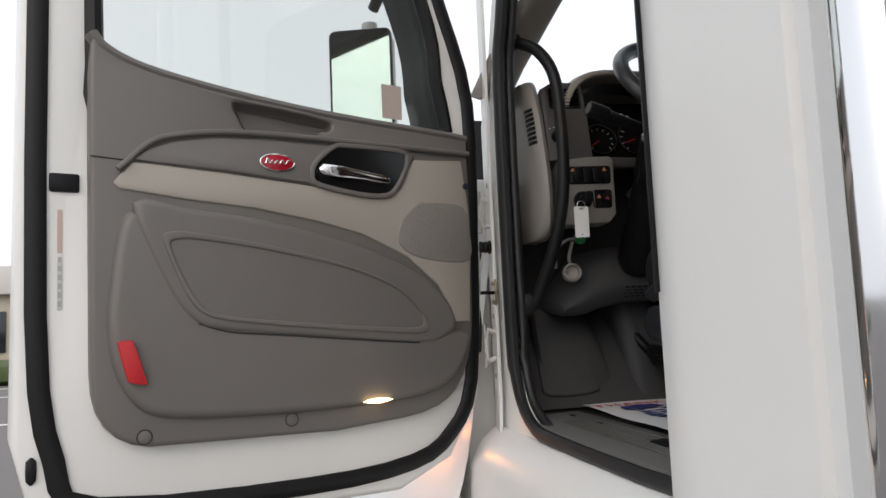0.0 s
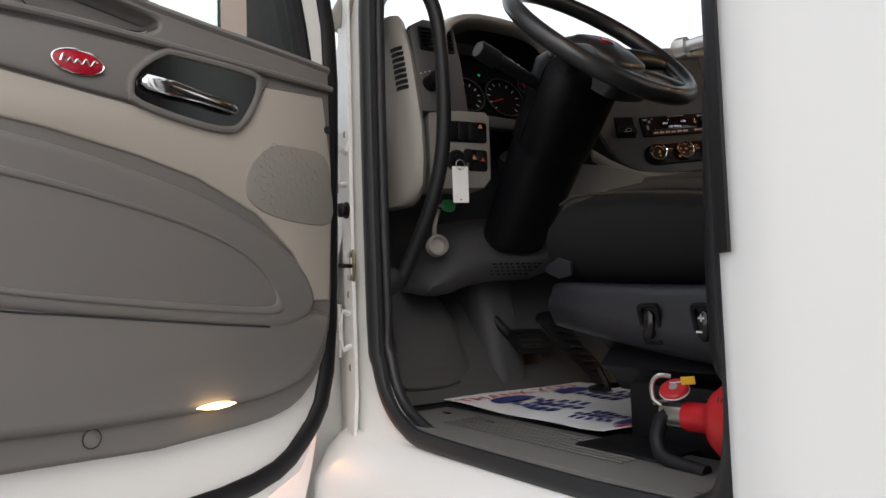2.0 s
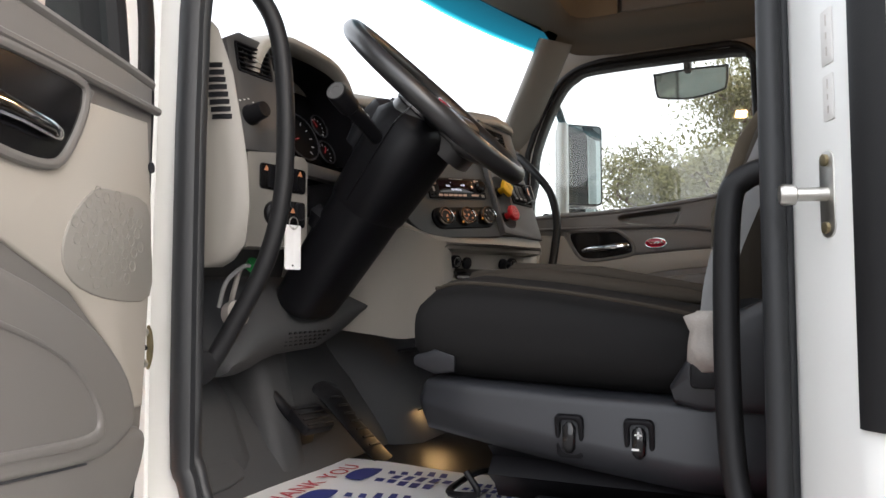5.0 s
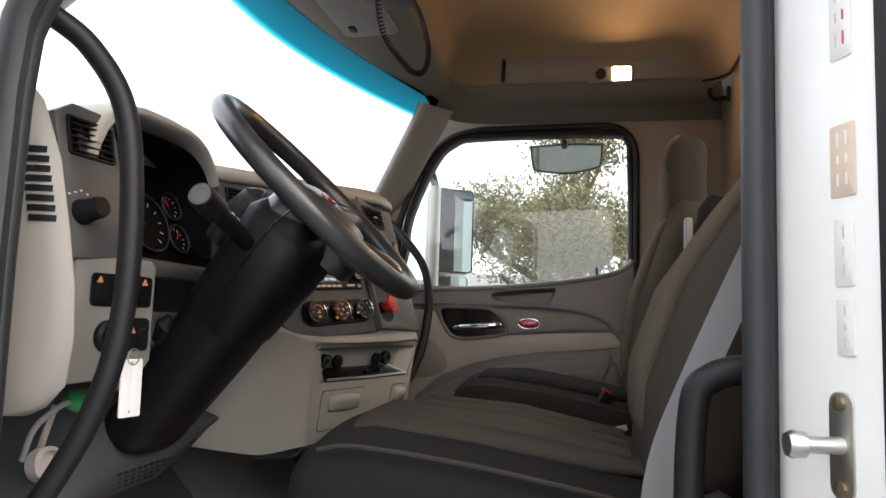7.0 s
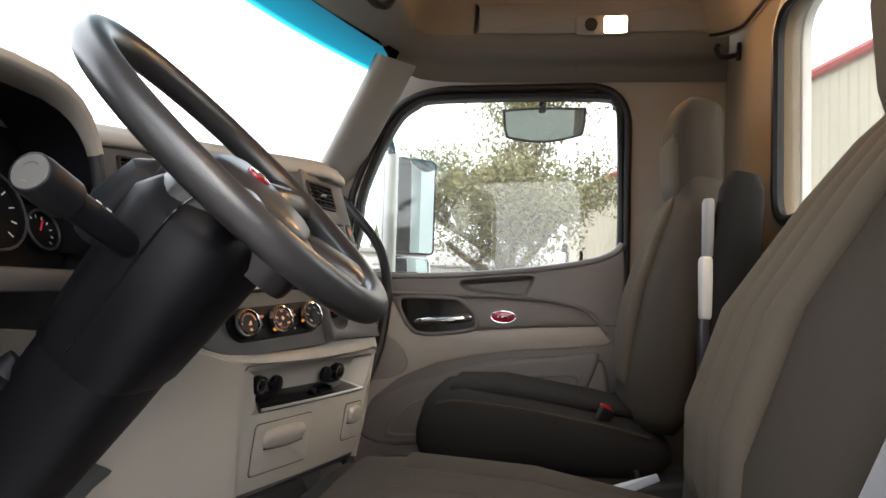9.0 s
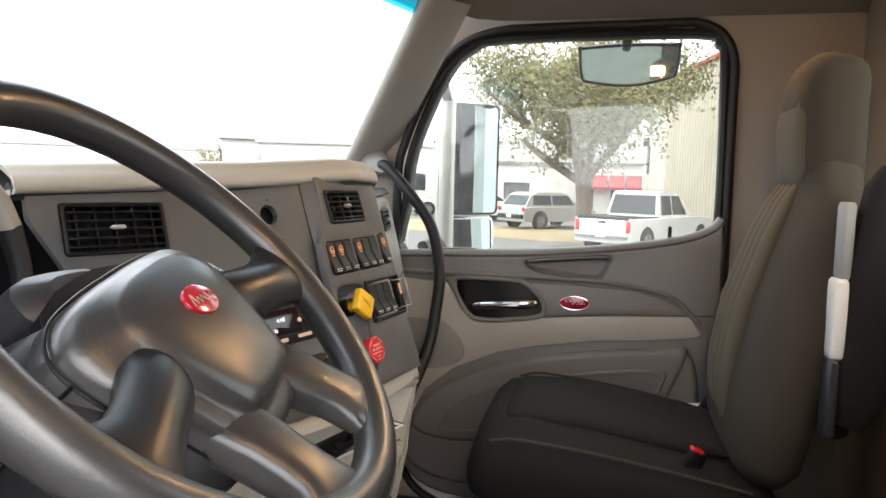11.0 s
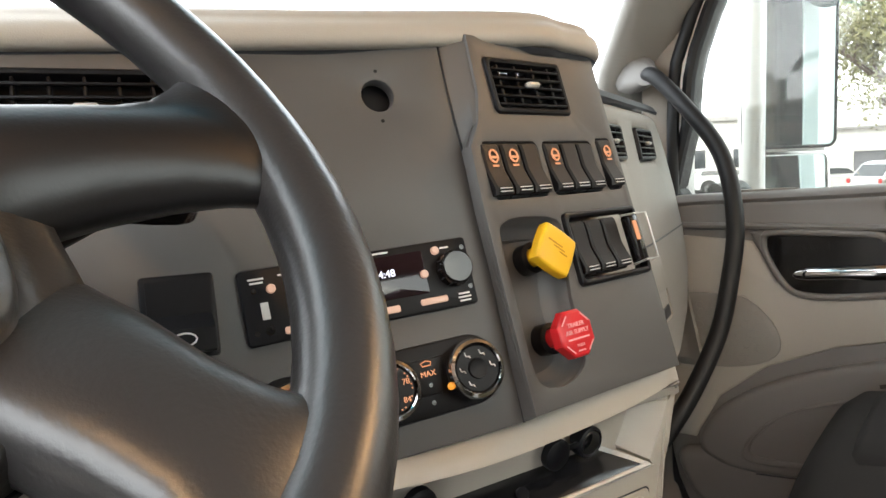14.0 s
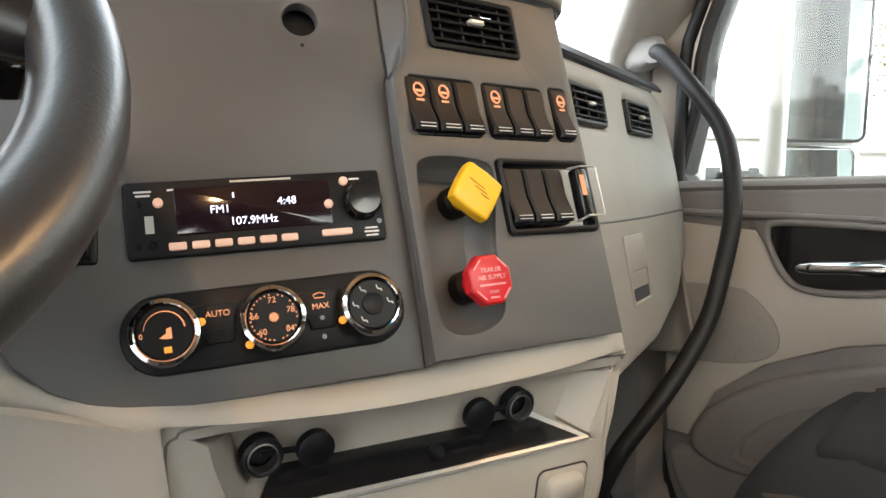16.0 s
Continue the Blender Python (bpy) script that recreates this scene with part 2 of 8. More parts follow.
def tube(pts, r, seg=10, closed=False, n=6, flat=1.0, up=None):
    """Round bar along a smooth line; r may be a list of radii along it; flat squashes it along its binormal."""
    line = spline(pts, n, closed) if n > 1 else [Vector(p) for p in pts]
    k, loops, prev = len(line), [], Vector(up) if up else None
    for i, p in enumerate(line):
        a = line[(i - 1) % k] if closed or i else p
        b = line[(i + 1) % k] if closed or i < k - 1 else p
        t = (b - a).normalized()
        if prev is None:
            prev = t.orthogonal()
        x = (Vector(up) if up else prev)
        x = (x - t * x.dot(t)).normalized()
        y = t.cross(x)
        prev = x
        f = i / max(1, k - 1)
        rad = r if not isinstance(r, (list, tuple)) else r[min(int(f * (len(r) - 1)), len(r) - 2)] * (1 - (f * (len(r) - 1)) % 1 if f < 1 else 0) + r[min(int(f * (len(r) - 1)) + 1, len(r) - 1)] * ((f * (len(r) - 1)) % 1 if f < 1 else 1)
        loops.append([p + rad * (math.cos(q) * x + flat * math.sin(q) * y) for q in (2 * math.pi * j / seg for j in range(seg))])
    return rings(loops, closed)


def lathe(profile, m=ID, seg=24, hoop=False):
    """Turned body round the frame's z axis out of (radius, height) pairs."""
    return rings([[m @ Vector((max(r, 1e-4) * math.cos(q), max(r, 1e-4) * math.sin(q), z)) for q in (2 * math.pi * j / seg for j in range(seg))] for r, z in profile], hoop)


def inset(loop, d):
    """A 2D loop moved inwards by d (counter-clockwise loops)."""
    k, out = len(loop), []
    for i in range(k):
        a, p, b = (Vector(loop[(i + j) % k]) for j in (-1, 0, 1))
        e1, e2 = (p - a).normalized(), (b - p).normalized()
        n1, n2 = Vector((-e1.y, e1.x)), Vector((-e2.y, e2.x))
        m = n1 + n2
        out.append(p + m * (d / max(0.35, m.dot(m) / 2)) / 1.0 * 1.0 if m.length > 1e-6 else p + n1 * d)
    return out


def ccw(loop):
    s = sum(a[0] * b[1] - b[0] * a[1] for a, b in zip(loop, list(loop[1:]) + [loop[0]]))
    return [Vector((p[0], p[1])) for p in (loop if s > 0 else list(loop)[::-1])]


def plate(outer, depth, m=ID, bevel=0.002, holes=(), back=True, steps=2):
    """Plate with rounded front edges: its front at the frame's z = 0, its back at -depth; holes go through."""
    bm = bmesh.new()
    edges_f, edges_b = [], []
    for loop, s in [(ccw(outer), 1)] + [(ccw(h), -1) for h in holes]:
        levels = [(0.0, -depth), (0.0, -bevel)] + [(bevel * (1 - math.cos(a)), -bevel * (1 - math.sin(a))) for a in (math.pi / 2 * j / steps for j in range(1, steps + 1))] if bevel else [(0.0, -depth), (0.0, 0.0)]
        vs = [[bm.verts.new(m @ Vector((q.x, q.y, z))) for q in (inset(loop, d * s) if d else loop)] for d, z in levels]
        k = len(loop)
        for a, b in zip(vs, vs[1:]):
            for j in range(k):
                bm.faces.new((a[j], a[(j + 1) % k], b[(j + 1) % k], b[j]))
        edges_f.append(vs[-1])
        edges_b.append(vs[0])
    for loops in (edges_f, edges_b) if back else (edges_f,):
        if len(loops) == 1:
            bm.faces.new(loops[0])
        else:
            es = [bm.edges.get((l[j], l[(j + 1) % len(l)])) for l in loops for j in range(len(l))]
            bmesh.ops.triangle_fill(bm, use_beauty=True, use_dissolve=False, edges=es)
    return bm


def rrect(w, h, r, cx=0.0, cy=0.0, n=4):
    out = []
    for k, (sx, sy) in enumerate(((1, 1), (-1, 1), (-1, -1), (1, -1))):
        for j in range(n + 1):
            a = math.pi / 2 * (k + j / n)
            out.append((cx + sx * (w / 2 - r) + r * math.cos(a), cy + sy * (h / 2 - r) + r * math.sin(a)))
    return out


def ellipse(a, b, cx=0.0, cy=0.0, n=24):
    return [(cx + a * math.cos(2 * math.pi * j / n), cy + b * math.sin(2 * math.pi * j / n)) for j in range(n)]


def smooth2(pts, n=4):
    return [(p.x, p.y) for p in spline([(x, y, 0) for x, y in pts], n, True)]


def block(size, m=ID, bevel=0.004, steps=2):
    """Box with rounded edges, centred on the frame's origin."""
    bm = bmesh.new()
    bmesh.ops.create_cube(bm, size=1.0)
    for v in bm.verts:
        v.co = Vector((v.co.x * size[0], v.co.y * size[1], v.co.z * size[2]))
    if bevel:
        bmesh.ops.bevel(bm, geom=bm.edges[:], offset=min(bevel, min(size) * 0.45), segments=steps, profile=0.5, affect="EDGES")
    bm.transform(m)
    return bm


def bag(sections, n=20, power=2.6):
    """Padded body: superelliptic sections (centre, half-width vector, half-height vector)."""
    loops = []
    for s in sections:
        c, a, b = (Vector(q) for q in s[:3])
        pw = s[3] if len(s) > 3 else power
        ring = []
        for j in range(n):
            q = 2 * math.pi * j / n
            x, y = math.cos(q), math.sin(q)
            k = (abs(x) ** pw + abs(y) ** pw) ** (-1 / pw)
            ring.append(c + a * x * k + b * y * k)
        loops.append(ring)
    return rings(loops)


def letters(text, size, m, depth=0.0006, spacing=1.0):
    """Raised lettering in the built-in font, centred on the frame."""
    cu = bpy.data.curves.new("text", "FONT")
    cu.body, cu.size, cu.extrude, cu.align_x, cu.align_y, cu.space_character = text, size, depth, "CENTER", "CENTER", spacing
    ob = bpy.data.objects.new("text", cu)
    scene.collection.objects.link(ob)
    me = bpy.data.meshes.new_from_object(ob.evaluated_get(bpy.context.evaluated_depsgraph_get()))
    bpy.data.objects.remove(ob)
    bm = bmesh.new()
    bm.from_mesh(me)
    bpy.data.meshes.remove(me)
    bm.transform(m)
    return bm


# ---- cab shell ----
APERTURE = [(-0.073, 1.46), (-0.073, 2.10), (-0.11, 2.25), (-0.175, 2.42), (-0.24, 2.50), (-0.33, 2.54), (-0.84, 2.56), (-0.90, 2.53), (-0.922, 2.45), (-0.922, 1.40), (-0.90, 1.29), (-0.83, 1.238), (-0.30, 1.235), (-0.19, 1.250), (-0.12, 1.295), (-0.085, 1.37)]
SIDE = at((0, 0, 0), (0, 1, 0), (0, 0, 1))  # plan of a side wall: (y, z), front towards +x


def moved(m, x, y, z):
    return Matrix.Translation((x, y, z)) @ m


SIDE_L = at((-0.955, 0, 0), (0, -1, 0), (0, 0, 1))  # front towards -x


def flip(loop):
    return [(-a, b) for a, b in loop]


wall_left = thing("wall_left", "white painted driver side of the cab with the door opening", "wall", kind="structure")
OUT_L = [(0.10, 1.02), (0.10, 2.04), (0.03, 2.15), (-0.02, 2.29), (-0.09, 2.47), (-0.15, 2.61), (-0.22, 2.71), (-1.26, 2.75), (-1.26, 1.02)]
part("jamb", plate(flip(OUT_L), 0.024, SIDE_L, 0.004, [flip(smooth2(APERTURE, 3))]), WHITE, wall_left)
# sill below the opening, rolled outwards
part("sill", rings([[(x, y, z) for x, z in ((-0.955, 1.222), (-0.975, 1.215), (-1.01, 1.185), (-1.04, 1.13), (-1.045, 1.02), (-0.95, 1.0))] for y in (0.06, -0.4, -0.98)]), WHITE, wall_left)
# hinge pillar flange
part("pillar_flange", plate([(0.0, 1.12), (0.0, 2.62), (-0.07, 2.62), (-0.055, 1.6), (-0.06, 1.3), (-0.02, 1.12)], 0.010, at((-0.962, 0.035, 0), (0.15, 1, 0), (0, 0, 1)) @ pose(0, 0, 0, 0, 0, 0), 0.006), WHITE, wall_left)
# rear corner post with the slanting striker face and the outer skin
post = [(-0.955, -0.928), (-0.986, -0.931), (-1.080, -0.973), (-1.088, -0.979), (-1.100, -0.995), (-1.105, -1.05), (-1.108, -1.25), (-1.09, -1.262), (-0.955, -1.262)]
part("rear_post", rings([[(x, y, z) for x, y in post] for z in (1.02, 1.5, 2.0, 2.72)]), WHITE, wall_left, "white rear door post with a slanting striker face", sharp=50)
part("edge_strip", rings([[(x, y, z) for x, y in ((-1.083, -0.973), (-1.091, -0.976), (-1.102, -0.988), (-1.108, -1.001), (-1.099, -0.999), (-1.085, -0.982))] for z in (1.535, 2.0, 2.72)]), RUBBER, wall_left, "black rubber edge strip")
seal = [(-0.957, y, z) for y, z in APERTURE]
part("weatherstrip", tube(seal, [0.017, 0.017, 0.017, 0.014, 0.010, 0.010, 0.010, 0.012, 0.013, 0.013, 0.016], 10, True, 3, 1.25, (1, 0, 0)), SEAL, wall_left, "thick black rubber door seal")
part("rear_flange", block((0.012, 0.014, 1.04), pose(-0.938, -0.914, 1.94), 0.004), LINER_D, wall_left, "pale trim edge inside the door seal")
part("seal_lip", tube([(-0.958, -0.84, 1.248), (-0.966, -0.882, 1.275), (-0.973, -0.905, 1.34), (-0.974, -0.909, 1.45), (-0.974, -0.909, 1.9), (-0.973, -0.909, 2.40), (-0.966, -0.896, 2.50), (-0.960, -0.86, 2.545)], 0.0130, 12), SEAL, wall_left, "outer lip of the door seal")
inner = [(-0.928, y + (0.004 if y > -0.2 else -0.012 if y > -0.85 else -0.010), z + (0.01 if z < 2 else -0.01)) for y, z in APERTURE]
part("inner_seal", tube(inner, [0.013, 0.013, 0.013, 0.012, 0.010, 0.010, 0.010, 0.011, 0.011, 0.012, 0.013], 10, True, 3), SEAL, wall_left)

striker = thing("door_striker", "zinc-plated door striker bolt on a rounded plate", "striker")
ms = at((-1.044, -0.957, 1.752), (-0.913, -0.408, 0), (0, 0, 1))
mb = at((-1.044, -0.957, 1.752), (-0.985, -0.17, 0), (0, 0, 1))
part("plate", plate(rrect(0.026, 0.085, 0.011), 0.004, ms @ pose(0, 0, 0.002), 0.0015), STEEL, striker)
part("bolt", lathe([(0.007, 0), (0.0065, 0.028), (0.010, 0.030), (0.011, 0.040), (0.009, 0.044), (0.0, 0.044)], mb), STEEL, striker)
for dz in (-0.033, 0.033):
    part("screw", lathe([(0.006, 0.002), (0.006, 0.005), (0.0, 0.006)], ms @ pose(0, dz, 0), 8), BRASS, striker)

# warning stickers on the striker face
LABEL_W = material("label_white", (0.74, 0.725, 0.70), 0.6)
LABEL_T = material("label_tan", (0.62, 0.50, 0.39), 0.6)
LABEL_P = material("label_print", (0.58, 0.54, 0.51), 0.7)
for zc, h, w, base_, cols in ((1.980, 0.060, 0.028, LABEL_T, (LABEL_W, LABEL_W)), (1.905, 0.055, 0.022, LABEL_W, (LABEL_P,)), (1.845, 0.045, 0.020, LABEL_W, (LABEL_P,)), (2.10, 0.07, 0.024, LABEL_W, (LABEL_P, INKR))):
    st = thing("warning_label", "faded tan paper label stuck on the white door post" if base_ is LABEL_T else "faded white label with faint print stuck on the door post", "label", "labels on the post")
    m = at((-1.050, -0.9598, zc), (-0.932, -0.359, 0), (0, 0, 1))
    part("backing", plate(rrect(w, h, 0.002), 0.0012, m @ pose(0, 0, 0.0012), 0.0003), base_, st)
    for k, mt in enumerate(cols):
        for j in range(3):
            part("bar", plate(rrect(0.0018, h * (0.2, 0.12, 0.16)[j], 0.0004, (k - 0.5 * (len(cols) - 1)) * w * 0.35, h * (0.3, 0.02, -0.26)[j]), 0.0006, m @ pose(0, 0, 0.0018), 0), mt, st)

# hinges and check link
hinge_z = ((1.745, 0.07), (1.40, 0.07))
for zc, h in hinge_z:
    hg = thing("strap_hinge", "white painted steel strap hinge of the open door", "hinge", "strap hinges")
    loop = [(-0.965, 0.02, zc + h), (-0.985, -0.005, zc + h), (-1.005, -0.012, zc + h), (-1.005, -0.012, zc), (-0.985, -0.005, zc), (-0.965, 0.02, zc)]
    part("strap", tube(loop, 0.006, 8, False, 3), WHITE, hg)
    part("pin", tube([(-1.008, -0.012, zc - 0.02), (-1.008, -0.012, zc + h + 0.02)], 0.006, 8, False, 1), STEEL, hg)
    for dz in (-0.045, h + 0.04):
        part("bolt", lathe([(0.0, 0.012), (0.008, 0.012), (0.010, 0.004), (0.010, 0)], at((-0.965, 0.005, zc + dz), (0, 1, 0), (0, 0, -1)) @ pose(0, 0, 0, 0, 0, 0), 8), BRASS, hg)
chk = thing("door_check", "black door check strap with a brass-coloured bracket", "door check")
part("strap", tube([(-0.970, -0.016, 1.57), (-1.0, -0.022, 1.57), (-1.05, -0.060, 1.57)], 0.0045, 8, False, 2), BLACK, chk)
mc = at((-0.974, -0.016, 1.57), (0, -1, 0), (0, 0, 1))
part("bracket", plate(smooth2([(0.012, 0), (0.008, 0.025), (0, 0.036), (-0.008, 0.025), (-0.012, 0), (-0.008, -0.025), (0, -0.036), (0.008, -0.025)]), 0.005, mc @ pose(0, 0, 0.005), 0.002), BRASS, chk)
for dz in (-0.024, 0.024):
    part("bolt", lathe([(0.007, 0.0), (0.007, 0.008), (0.0, 0.009)], mc @ pose(0, dz, 0.004), 8), STEEL, chk)
bt = thing("wiring_boot", "black rubber wiring boot between door and pillar", "cable boot")
part("boot", lathe([(0.018, 0.0), (0.018, 0.01), (0.013, 0.014), (0.016, 0.02), (0.013, 0.026), (0.016, 0.032), (0.011, 0.05)], at((-0.972, 0.0, 1.69), (0, -1, 0), (0, 0, 1)), 14), RUBBER, bt)
part("cable", tube([(-1.01, -0.01, 1.672), (-1.03, -0.02, 1.60), (-1.025, -0.03, 1.50), (-1.03, -0.03, 1.42)], 0.004, 6), RUBBER, bt)

# right side wall behind the closed door
APERTURE_R = [(-0.072, 1.46), (-0.066, 2.10), (-0.088, 2.25), (-0.150, 2.394), (-0.178, 2.442), (-0.210, 2.479), (-0.248, 2.507), (-0.295, 2.526), (-0.35, 2.536), (-0.42, 2.540), (-0.78, 2.545), (-0.822, 2.543), (-0.856, 2.534), (-0.884, 2.515), (-0.903, 2.487), (-0.913, 2.452), (-0.916, 2.41), (-0.916, 2.30), (-0.918, 1.40)] + APERTURE[10:]
wall_right = thing("wall_right", "passenger side of the cab with taupe cloth trim", "wall", kind="structure")
SIDE_R = at((0.90, 0, 0), (0, -1, 0), (0, 0, 1))
SIDE_RI = at((0.90, 0, 0), (0, 1, 0), (0, 0, 1)) @ pose(0, 0, 0, 0, 180, 0)
part("skin", plate(flip(OUT_L), 0.05, moved(SIDE_RI, 0.06, 0, 0), 0.004, [flip(smooth2(APERTURE_R, 3))]), WHITE, wall_right)
trim = [(0.0, 1.2), (0.0, 2.16), (-0.045, 2.29), (-0.12, 2.47), (-0.20, 2.60), (-0.25, 2.66), (-1.22, 2.70), (-1.22, 1.2)]
part("trim", plate(flip(trim), 0.03, moved(SIDE_RI, -0.01, 0, 0), 0.008, [flip(smooth2(APERTURE_R, 3))]), LINER_D, wall_right, "taupe cloth trim round the door")
part("weatherstrip", tube([(0.886, y, z) for y, z in APERTURE_R], 0.0115, 10, True, 4, 1.0, (1, 0, 0)), RUBBER, wall_right)

# rear wall
wall_rear = thing("wall_rear", "tan cloth rear wall of the cab with a back window", "wall", kind="structure")
RW = at((0, -1.20, 0), (-1, 0, 0), (0, 0, 1))
part("lining", plate([(-0.98, 1.2), (0.98, 1.2), (0.98, 2.9), (-0.98, 2.9)], 0.05, RW, 0.004, [rrect(0.86, 0.50, 0.07, 0, 2.34)]), LINER, wall_rear)
part("window_seal", tube([(-x, -1.20, y) for x, y in rrect(0.86, 0.50, 0.07, 0, 2.34)], 0.014, 8, True, 1), RUBBER, wall_rear)
window_3 = solo("window_3", plate(rrect(0.88, 0.52, 0.07, 0, 2.34), 0.005, moved(RW, 0, -0.03, 0), 0), GLASS, "clear back window of the cab", "window", kind="structure")
window_3.visible_shadow = False
part("outer_skin", plate([(-1.1, 0.9), (1.1, 0.9), (1.1, 2.95), (-1.1, 2.95)], 0.02, moved(RW, 0, -0.055, 0), 0.004, [rrect(0.86, 0.50, 0.07, 0, 2.34)]), WHITE, wall_rear)

# floor, sill plate, toe board, tunnel
floor = solo("floor", plate([(-0.93, -1.2), (0.93, -1.2), (0.93, 0.3), (-0.93, 0.3)], 0.06, at((0, 0, 1.252), (1, 0, 0), (0, 1, 0)), 0.004), BLACK, "black rubber cab floor covering", "floor", kind="structure")
tread = thing("sill_plate", "grey ribbed plastic sill plate below the door opening", "sill plate")
part("plate", rings([[(x, y, z) for x, z in ((-0.952, 1.235), (-0.945, 1.252), (-0.92, 1.262), (-0.80, 1.264), (-0.79, 1.258), (-0.79, 1.245), (-0.94, 1.22))] for y in (-0.095, -0.11, -0.5, -0.88)]), TREAD, tread)
for k in range(7):
    part("rib", block((0.005, 0.44, 0.003), pose(-0.905 + 0.013 * k, -0.46, 1.2645), 0.0012, 1), TREAD, tread)
for y in (-0.16, -0.30, -0.58, -0.74):
    part("slot", block((0.008, 0.022, 0.002), pose(-0.845, y, 1.2645), 0.0008, 1), BLACK, tread)

toe = thing("toe_board", "grey moulded toe board behind the pedals", "toe board", kind="structure")
rows = []
for j in range(13):
    x = -0.93 + j * (1.86 / 12)
    rows.append(spline([(x, 0.035, 1.25), (x, 0.06, 1.30), (x, 0.14, 1.42), (x, 0.24, 1.56), (x, 0.26, 1.80), (x, 0.26, 2.10)], 3))
part("board", thick(sheet(rows), 0.012), GREY, toe)
part("kick_panel", thick(sheet([spline([(-0.915, 0.03, z), (-0.90, -0.02, z), (-0.885, 0.02, z), (-0.84, 0.05 + (z - 1.25) * 0.5, z)], 4) for z in (1.25, 1.35, 1.45, 1.56, 1.72)]), 0.01), GREY, toe)
part("foot_rest", bag([((-0.72, 0.06, 1.265), (0.11, 0, 0), (0, 0.02, 0.01)), ((-0.72, 0.085, 1.33), (0.105, 0, 0), (0, 0.035, 0.012)), ((-0.73, 0.12, 1.44), (0.095, 0, 0), (0, 0.04, 0.015)), ((-0.74, 0.17, 1.53), (0.07, 0, 0), (0, 0.04, 0.015))], 20, 4), GREY, toe)
tunnel = []
for y, w, h in ((-0.05, 0.20, 1.30), (0.0, 0.24, 1.42), (0.10, 0.28, 1.55), (0.26, 0.32, 1.70)):
    tunnel.append([(0.16 - w, y, 1.25), (0.16 - w * 0.96, y, 1.25 + (h - 1.25) * 0.6), (0.16 - w * 0.7, y, h), (0.16 + w * 0.9, y, h), (0.16 + w * 1.3, y, 1.25)])
part("tunnel", rings(tunnel), GREY, toe, sharp=70)

# ceiling and overhead trim
ceiling = thing("ceiling", "tan cloth headliner sunk behind a taupe header all round", "ceiling", kind="structure")
RIM = (0.745, -0.28, -1.19, 2.640)  # half width, front and rear edge, height of the rim


def rim_loop(d, r):
    return rrect(2 * (RIM[0] - d), (RIM[1] - RIM[2]) - 2 * d, r, 0.0, (RIM[1] + RIM[2]) / 2, 6)


part("headliner", rings([[(x, y, z) for x, y in rim_loop(d, r)] for d, r, z in ((-0.004, 0.10, 2.640), (0.004, 0.10, 2.652), (0.016, 0.10, 2.668), (0.030, 0.10, 2.735), (0.046, 0.11, 2.768), (0.085, 0.13, 2.800), (0.15, 0.15, 2.828), (0.25, 0.16, 2.850), (0.36, 0.09, 2.860), (0.44, 0.012, 2.862))], caps=False), LINER, ceiling, "sunken tan headliner", sharp=70)
part("crown", plate([(-0.96, -0.02), (0.96, -0.02), (0.96, -1.25), (-0.96, -1.25)], 0.03, pose(0, 0, 2.90), 0.004), LINER, ceiling)
part("rim_gap", tube([(x, y, 2.6485) for x, y in rim_loop(0.001, 0.10)], 0.0055, 6, True, 1), BLACK, ceiling)


def header_row(o, i, drop, k):
    """From the glass or door edge o to the rim i, with a soft belly."""
    o, i = Vector(o), Vector(i)
    a, b = o.lerp(i, 0.35), o.lerp(i, 0.75)
    a.z, b.z = a.z * (1 - k) + drop * k, b.z * (1 - k) + (drop + 0.003) * k
    return spline([o, a, b, i, i + (i - b) * 0.15 + Vector((0, 0, 0.014))], 4)


for s in (1, -1):
    rows = []
    for x in (0.0, 0.16, 0.32, 0.46, 0.57):
        q = x / 0.66
        rows.append(header_row((s * x, 0.095 - 0.29 * q ** 2.2, 2.728 - 0.115 * q * q), (s * x, RIM[1], RIM[3]), 2.628 - 0.012 * q * q, 0.85))
    for j, o in enumerate(((0.645, -0.205, 2.598), (0.70, -0.215, 2.575), (0.76, -0.240, 2.558), (0.815, -0.285, 2.553), (0.855, -0.345, 2.556))):
        a = math.pi / 2 * (1 - j / 4)
        rows.append(header_row((s * o[0], o[1], o[2]), (s * (RIM[0] - 0.10 + 0.10 * math.cos(a)), RIM[1] - 0.10 + 0.10 * math.sin(a), RIM[3]), 2.606, 0.5))
    for y in (-0.44, -0.56, -0.75, -0.95, -1.10, -1.20):
        rows.append(header_row((s * 0.885, y, 2.562), (s * RIM[0], max(y, RIM[2] + 0.02), RIM[3]), 2.602, 0.6))
    part("header", thick(sheet(rows), 0.005), HEADER, ceiling, "smooth taupe header trim", sharp=80)
    part("lamp_panel", plate([(s * a, b) for a, b in smooth2([(0.475, 0.0), (0.468, 0.010), (0.468, 0.072), (0.478, 0.080), (0.75, 0.083), (1.075, 0.080), (1.095, 0.070), (1.112, 0.018), (1.10, 0.002), (0.75, -0.002)], 3)], 0.012, at((s * 0.729, 0, 2.658), (0, -s, 0), (-s * 0.20, 0, 1)) @ pose(0, 0, 0.004), 0.003), TAUPE_D, ceiling, "dark taupe panel that carries the reading lamp")
part("header_joint", tube([(0.884, -0.755, 2.568), (0.84, -0.755, 2.588), (0.775, -0.755, 2.618)], 0.0012, 5), CHAR, ceiling)
